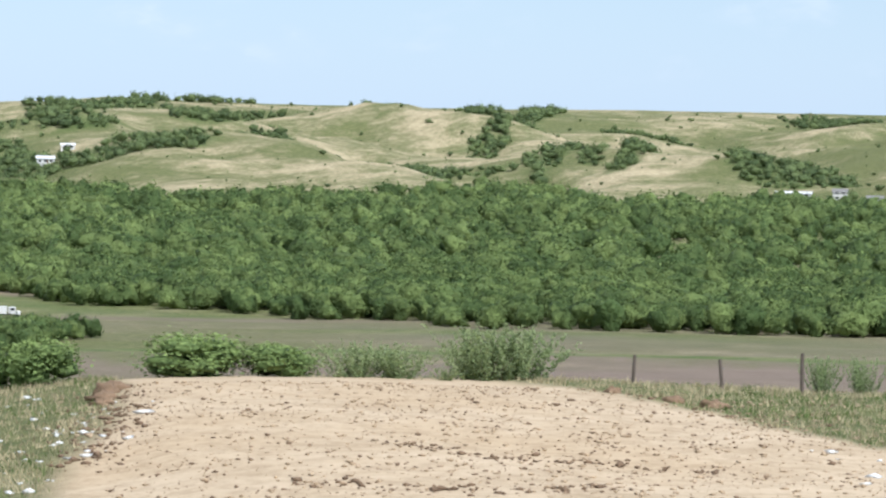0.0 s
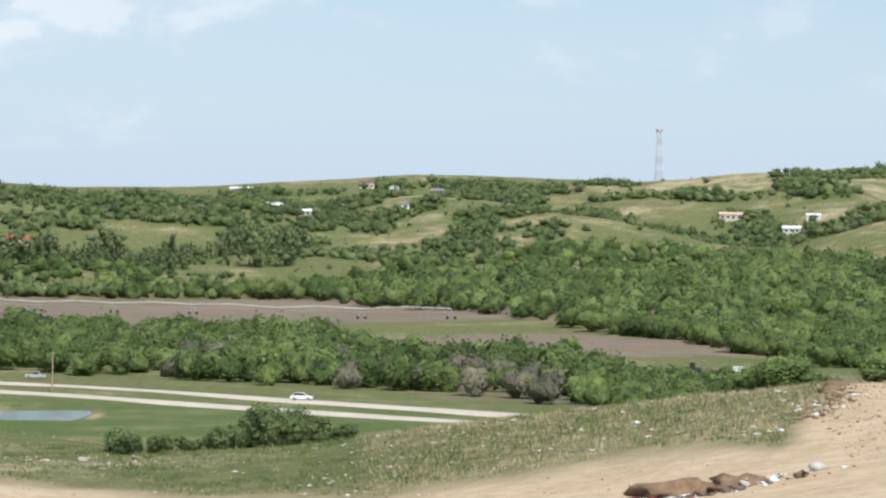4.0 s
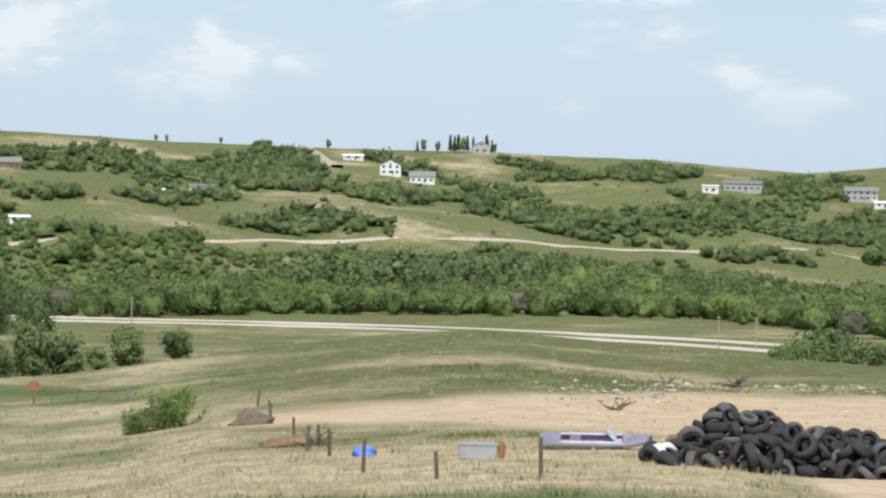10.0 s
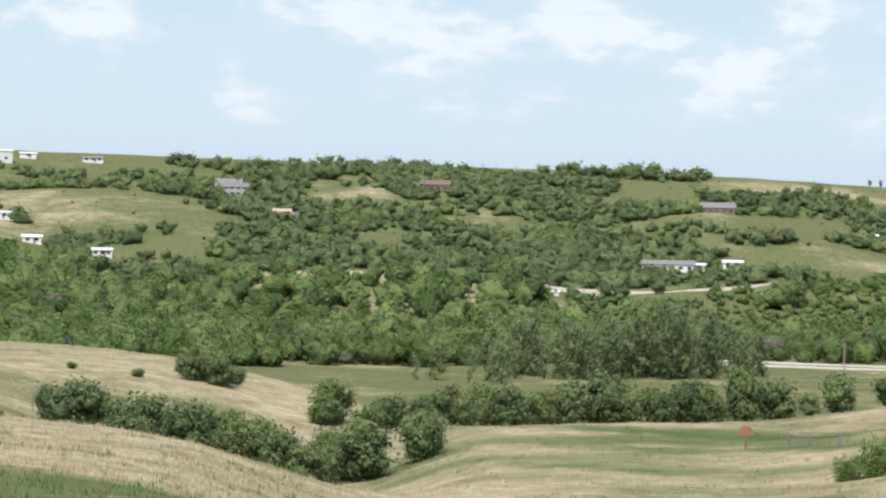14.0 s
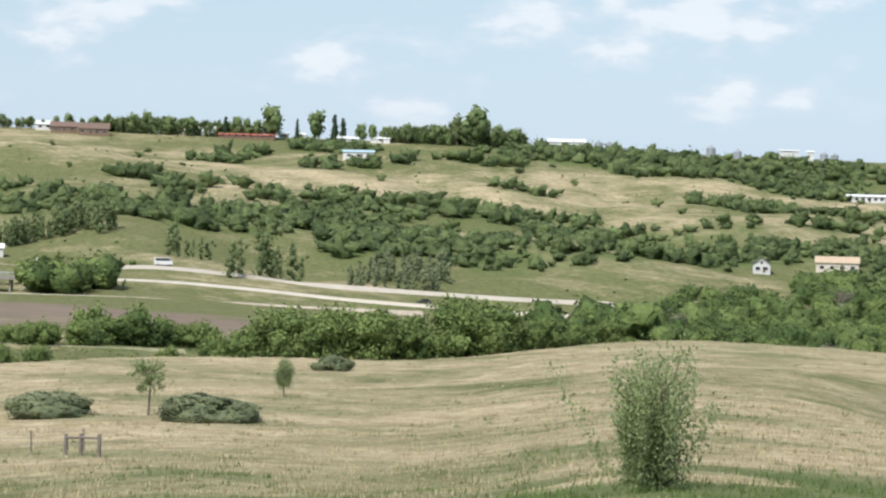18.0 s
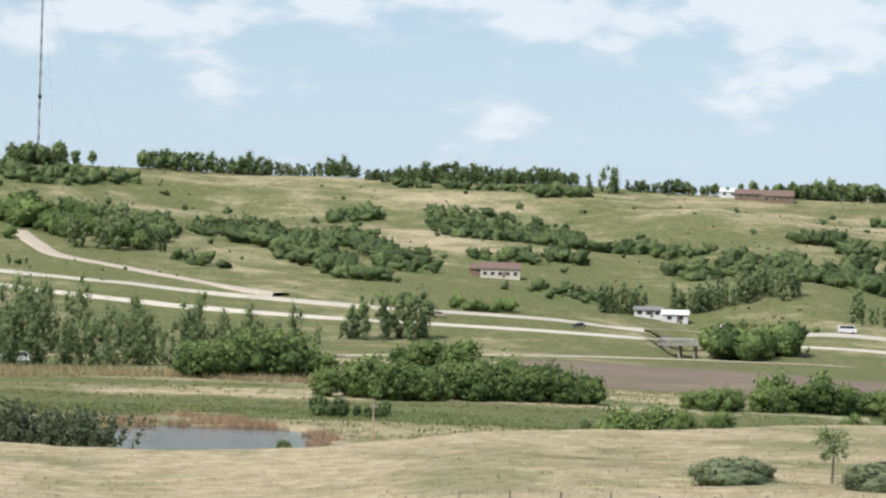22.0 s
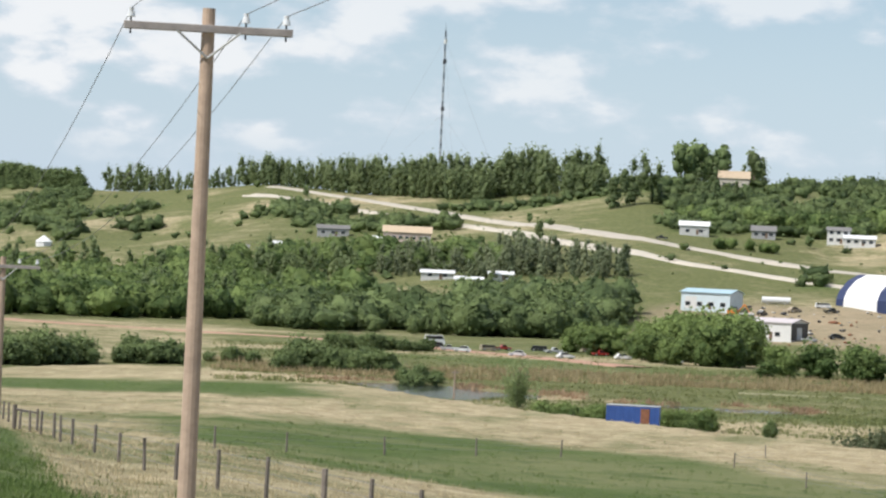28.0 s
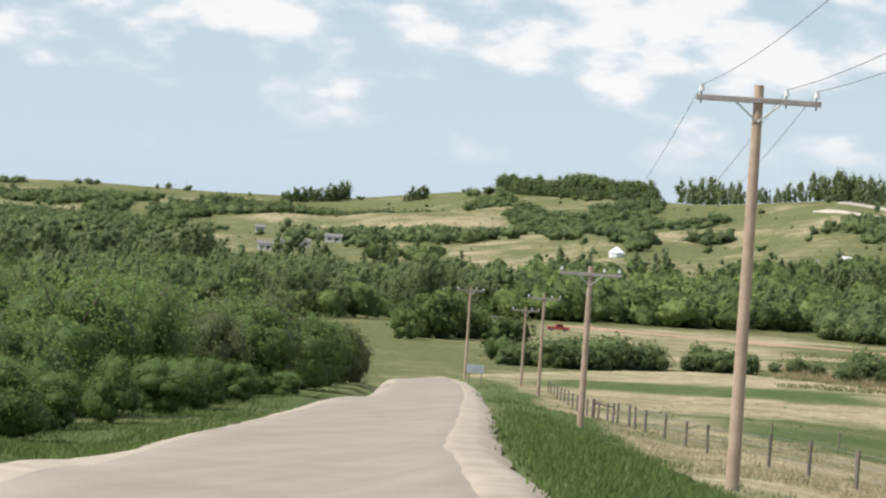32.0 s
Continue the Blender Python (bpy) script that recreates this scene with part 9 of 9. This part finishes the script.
def tree(x, y, h, w, kind, label, category="bush", trunk=True, seed=0, group="", sink=0.0):
    r2 = random.Random(seed * 7 + int(x * 10))
    z = float(ground(x, y)) - sink
    ob = empty("tree" if category == "tree" else "bush", x, y, z, r2.uniform(0, 360) if kind != "lean" else math.degrees(math.atan2(-x, y)), label, category, group)
    bm = bmesh.new()
    if trunk:
        rod(bm, (0, 0, -0.2), (0.03 * h, 0, h * 0.45), 0.022 * h, 0.014 * h, 8)
        rod(bm, (0.03 * h, 0, h * 0.45), (0, 0.02 * h, h * 0.85), 0.014 * h, 0.005 * h, 7)
    for k in range(6):
        a = k * 1.05 + r2.uniform(-0.3, 0.3)
        z0 = h * (r2.uniform(0.2, 0.55) if trunk else 0.0)
        rod(bm, (0, 0, z0), (math.cos(a) * w * 0.32, math.sin(a) * w * 0.32, z0 + h * r2.uniform(0.25, 0.45)), 0.010 * h, 0.003 * h, 5)
        if not trunk:
            part("stem", bm, M_BARK, ob)
            bm = bmesh.new()
    if trunk:
        part("trunk", bm, M_BARK, ob)
    else:
        bm.free()
    c = new("crown", r2.choice(CROWN[kind]))
    c.parent = ob
    base_w = {"round": 1.1, "dark": 1.1, "airy": 0.78, "sparse": 0.78, "low": 1.0, "spiky": 0.9, "column": 0.75, "fan": 0.75, "lean": 1.0, "belt": 1.1, "dull": 1.1}[kind]
    c.matrix_basis = Matrix.Diagonal((w / base_w, w / base_w, h, 1))
    return ob


tree(-57.2, 44.15, 2.95, 1.75, "fan", "slender grey-green young poplar in the dry pasture", "tree")
tree(-57.0, 44.65, 3.4, 1.75, "fan", "slender grey-green young poplar beside its neighbour", "tree", seed=2)
tree(-147.8, 79.9, 3.6, 2.7, "sparse", "small thin-leaved tree in the dry pasture", "tree", seed=3)
tree(-172, 103, 2.8, 1.5, "airy", "small grey-green tree at the edge of the bushes", "tree", seed=4)
for x, y, h, w in ((-153, 76.4, 1.35, 5.2), (-138.5, 78.4, 1.45, 5.3), (-211, 131, 1.2, 3.4), (-150.5, 75.6, 0.9, 3.0)):
    tree(x, y, h, w, "low", "low spreading grey-green willow scrub in the dry grass", trunk=False, seed=int(-x))
tree(-380, 25.4, 6.0, 3.4, "column", "pale green young poplar beside the pond", "tree", seed=5)
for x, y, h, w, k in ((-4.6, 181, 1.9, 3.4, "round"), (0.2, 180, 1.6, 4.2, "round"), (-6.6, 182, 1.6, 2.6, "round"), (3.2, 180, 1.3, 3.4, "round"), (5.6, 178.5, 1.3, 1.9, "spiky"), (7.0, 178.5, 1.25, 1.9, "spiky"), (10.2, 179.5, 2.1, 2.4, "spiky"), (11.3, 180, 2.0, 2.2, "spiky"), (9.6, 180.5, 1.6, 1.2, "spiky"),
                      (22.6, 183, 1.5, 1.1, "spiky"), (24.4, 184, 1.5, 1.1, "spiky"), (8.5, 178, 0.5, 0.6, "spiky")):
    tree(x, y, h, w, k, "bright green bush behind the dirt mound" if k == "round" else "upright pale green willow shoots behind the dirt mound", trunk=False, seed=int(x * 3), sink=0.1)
tree(-78.9, 132.0, 2.25, 2.2, "lean", "wind-leaning green caragana bush in the dry grass", trunk=False, seed=31, sink=0.2)
tree(-80.3, 131.2, 1.5, 1.6, "lean", "low lobe of green caragana beside the larger bush", trunk=False, seed=33, sink=0.2)
for x, y, h, w in ((-128.4, 118.2, 0.8, 0.8), (-167.7, 168.9, 0.8, 1.2), (-172, 166, 0.6, 1.0), (-235, 77, 1.2, 1.4), (-245, 52, 1.8, 1.3), (-262, 40, 2.0, 1.5), (-246, 96, 1.6, 1.1), (-236, 104, 1.3, 1.2)):
    tree(x, y, h, w, "dark", "small dark green bush in the dry grass", trunk=False, seed=int(-x))
r3 = random.Random(21)
for k in range(46):
    u = k / 46
    bx, by = np.interp(u, [0, 0.25, 0.55, 0.8, 1], [-44, -75, -120, -175, -262]), np.interp(u, [0, 0.25, 0.55, 0.8, 1], [-21.5, -26, -32, -38.5, -47.5])
    back = r3.choice((1.5, 3.5, 7, 12))
    h = np.interp(u, [0, 0.4, 0.75, 1], [4.2, 5.2, 7.2, 5.4]) * r3.uniform(0.72, 1.12) + back * 0.12
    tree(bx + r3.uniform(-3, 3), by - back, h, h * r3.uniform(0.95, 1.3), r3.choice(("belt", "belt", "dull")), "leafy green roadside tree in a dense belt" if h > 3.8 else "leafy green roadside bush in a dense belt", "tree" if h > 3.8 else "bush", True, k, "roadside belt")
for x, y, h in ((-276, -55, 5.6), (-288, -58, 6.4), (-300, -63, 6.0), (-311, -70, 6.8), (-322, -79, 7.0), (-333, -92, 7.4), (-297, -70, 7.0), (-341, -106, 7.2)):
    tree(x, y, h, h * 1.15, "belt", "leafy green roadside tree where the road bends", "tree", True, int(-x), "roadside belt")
for k in range(9):
    tree(np.interp(k, [0, 8], [-47, -150]) + r3.uniform(-3, 3), np.interp(k, [0, 8], [-20.6, -34]) - r3.uniform(0, 0.8), r3.uniform(1.6, 2.6), r3.uniform(2.4, 3.6), "belt", "low green bush at the foot of the belt", trunk=False, seed=k + 60)

# ---- grass ----
def grass(name, n, az0, az1, r0, r1, h, mat, label, seed, where, wide=1.0):
    """Tufts of blades, one mesh of kind stuff."""
    g = np.random.default_rng(seed)
    a, q = g.uniform(az0, az1, n), r0 * (r1 / r0) ** g.uniform(0, 1, n)
    x, y = q * np.sin(np.radians(a)), q * np.cos(np.radians(a))
    keep = where(x, y, a, q, g)
    x, y = x[keep], y[keep]
    m = len(x)
    z = surface(x, y)
    blades = 7
    bx = np.repeat(x, blades) + g.normal(0, 0.16 * wide ** 0.7, m * blades)
    by = np.repeat(y, blades) + g.normal(0, 0.16 * wide ** 0.7, m * blades)
    bz = np.repeat(z, blades) - 0.05
    hh = h * g.uniform(0.5, 1.3, m * blades) * np.repeat(g.uniform(0.6, 1.3, m), blades)
    ang = g.uniform(0, 2 * math.pi, m * blades)
    wd = (0.014 + 0.014 * g.uniform(0, 1, m * blades)) * wide
    lx, ly = g.normal(0, 0.32, m * blades) * hh, g.normal(0, 0.32, m * blades) * hh
    ca, sa = np.cos(ang) * wd, np.sin(ang) * wd
    V = np.stack([np.stack([bx - ca, by - sa, bz], -1), np.stack([bx + ca, by + sa, bz], -1), np.stack([bx + lx, by + ly, bz + hh], -1)], 1).reshape(-1, 3)
    F = np.arange(len(V)).reshape(-1, 3)
    tint = np.repeat(np.clip(np.repeat(g.normal(0.5, 0.22, m), blades) + g.normal(0, 0.15, m * blades), 0, 1), 3)
    return tagged(mesh_object(name, V, F, mat, attrs={"tint": ("FLOAT", tint)}), label, "grass", kind="stuff")


def dry_ground(x, y, a, q, g):
    c = cover_masks(x, y)
    return (g.uniform(0, 1, len(x)) < c[:, 3] * 1.3 + 0.1) & (c[:, 0] < 0.3) & (c[:, 1] < 0.5) & (np.abs(y - np.interp(x, [-285, -138, -19, 70], [-47, -25.4, -8.8, 6])) > 5.5)


def green_ground(x, y, a, q, g):
    c = cover_masks(x, y)
    return (c[:, 0] < 0.4) & (g.uniform(0, 1, len(x)) < 0.18 + c[:, 1] * 0.8 - c[:, 3] * 0.1 + fbm(x / 14, y / 6, 99, 3) * 0.9) & (np.abs(y - np.interp(x, [-285, -138, -19, 70], [-47, -25.4, -8.8, 6])) > 5.2)


grass("dry_grass", 62000, -101, 9, 62, 330, 0.20, M_GRASS, "tall dry straw-coloured prairie grass", 31, dry_ground)
grass("verge_grass", 34000, -118, -84, 9, 110, 0.13, M_LUSH, "fresh green grass on the road verge", 36, lambda x, y, a, q, g: (cover_masks(x, y)[:, 1] > 0.3) & (np.abs(road_offset(x, y) - 0.6) > 4.3))
grass("green_grass", 60000, -108, 9, 40, 330, 0.22, M_LUSH, "green prairie grass between the dry tufts", 32, green_ground)
grass("bank_grass", 18000, -8, 12, 118, 192, 0.20, M_GRASS, "straw-coloured weeds on the banks beside the dirt mound", 33, lambda x, y, a, q, g: cover_masks(x, y)[:, 0] < 0.35)
grass("bank_weeds", 30000, -26, 12, 118, 192, 0.20, M_LUSH, "green weeds on the banks beside the dirt mound", 34, lambda x, y, a, q, g: (cover_masks(x, y)[:, 0] < 0.35) & (fbm(x / 7, y / 7, 37, 3) > -0.02))


# ---- marsh ----
def reed_belt(x, y, a, q, g):
    wave = fbm(x / 30, y / 30, 101, 3) * 26
    near, far = np.interp(a, [-88.6, -85.5, -82.4, -77, -74], [468, 482, 490, 494, 508]), np.interp(a, [-88.6, -85.5, -82.4, -77, -74], [514, 536, 552, 560, 558])
    return (q > near + wave) & (q < far + wave) & (fbm(x / 12, y / 40, 102, 3) > -0.12)


def pond_shore(x, y, a, q, g):
    keep = np.zeros(len(x), bool)
    for pa, pr, wa, wr, level in PONDS:
        e = np.hypot((a - pa) / wa, (q - pr) / wr) + fbm(x / 16, y / 16, 35, 4) * 0.9
        keep |= (e > 1.03) & (e < 1.24) & (q > pr - wr * 0.4)
    return keep & (fbm(x / 9, y / 9, 103, 3) > -0.1)


def marsh_ground(x, y, a, q, g):
    c = cover_masks(x, y)
    return (c[:, 0] < 0.3) & (c[:, 2] < 0.3) & (g.uniform(0, 1, len(x)) < 0.25 + c[:, 1] * 0.5 + fbm(x / 8, y / 50, 104, 3) * 1.6) & (np.hypot((a + 73.5) / 2.1, (q - 335) / 33) > 1.2) & (np.hypot((a + 89.6) / 3.3, (q - 425) / 27) > 1.2)


grass("reed_belt", 15000, -92, -71, 440, 600, 0.95, M_REED, "tan dry reeds in a belt across the marshy valley floor", 105, reed_belt, 4.0)
grass("shore_reeds", 60000, -93, -70, 300, 470, 0.75, M_RUSTREED, "rusty dry reeds along the pond shore", 106, pond_shore, 3.0)
grass("marsh_grass", 34000, -92, -60, 340, 640, 0.40, M_MARSH, "uneven yellow-green marsh grass on the valley floor", 107, marsh_ground, 4.5)
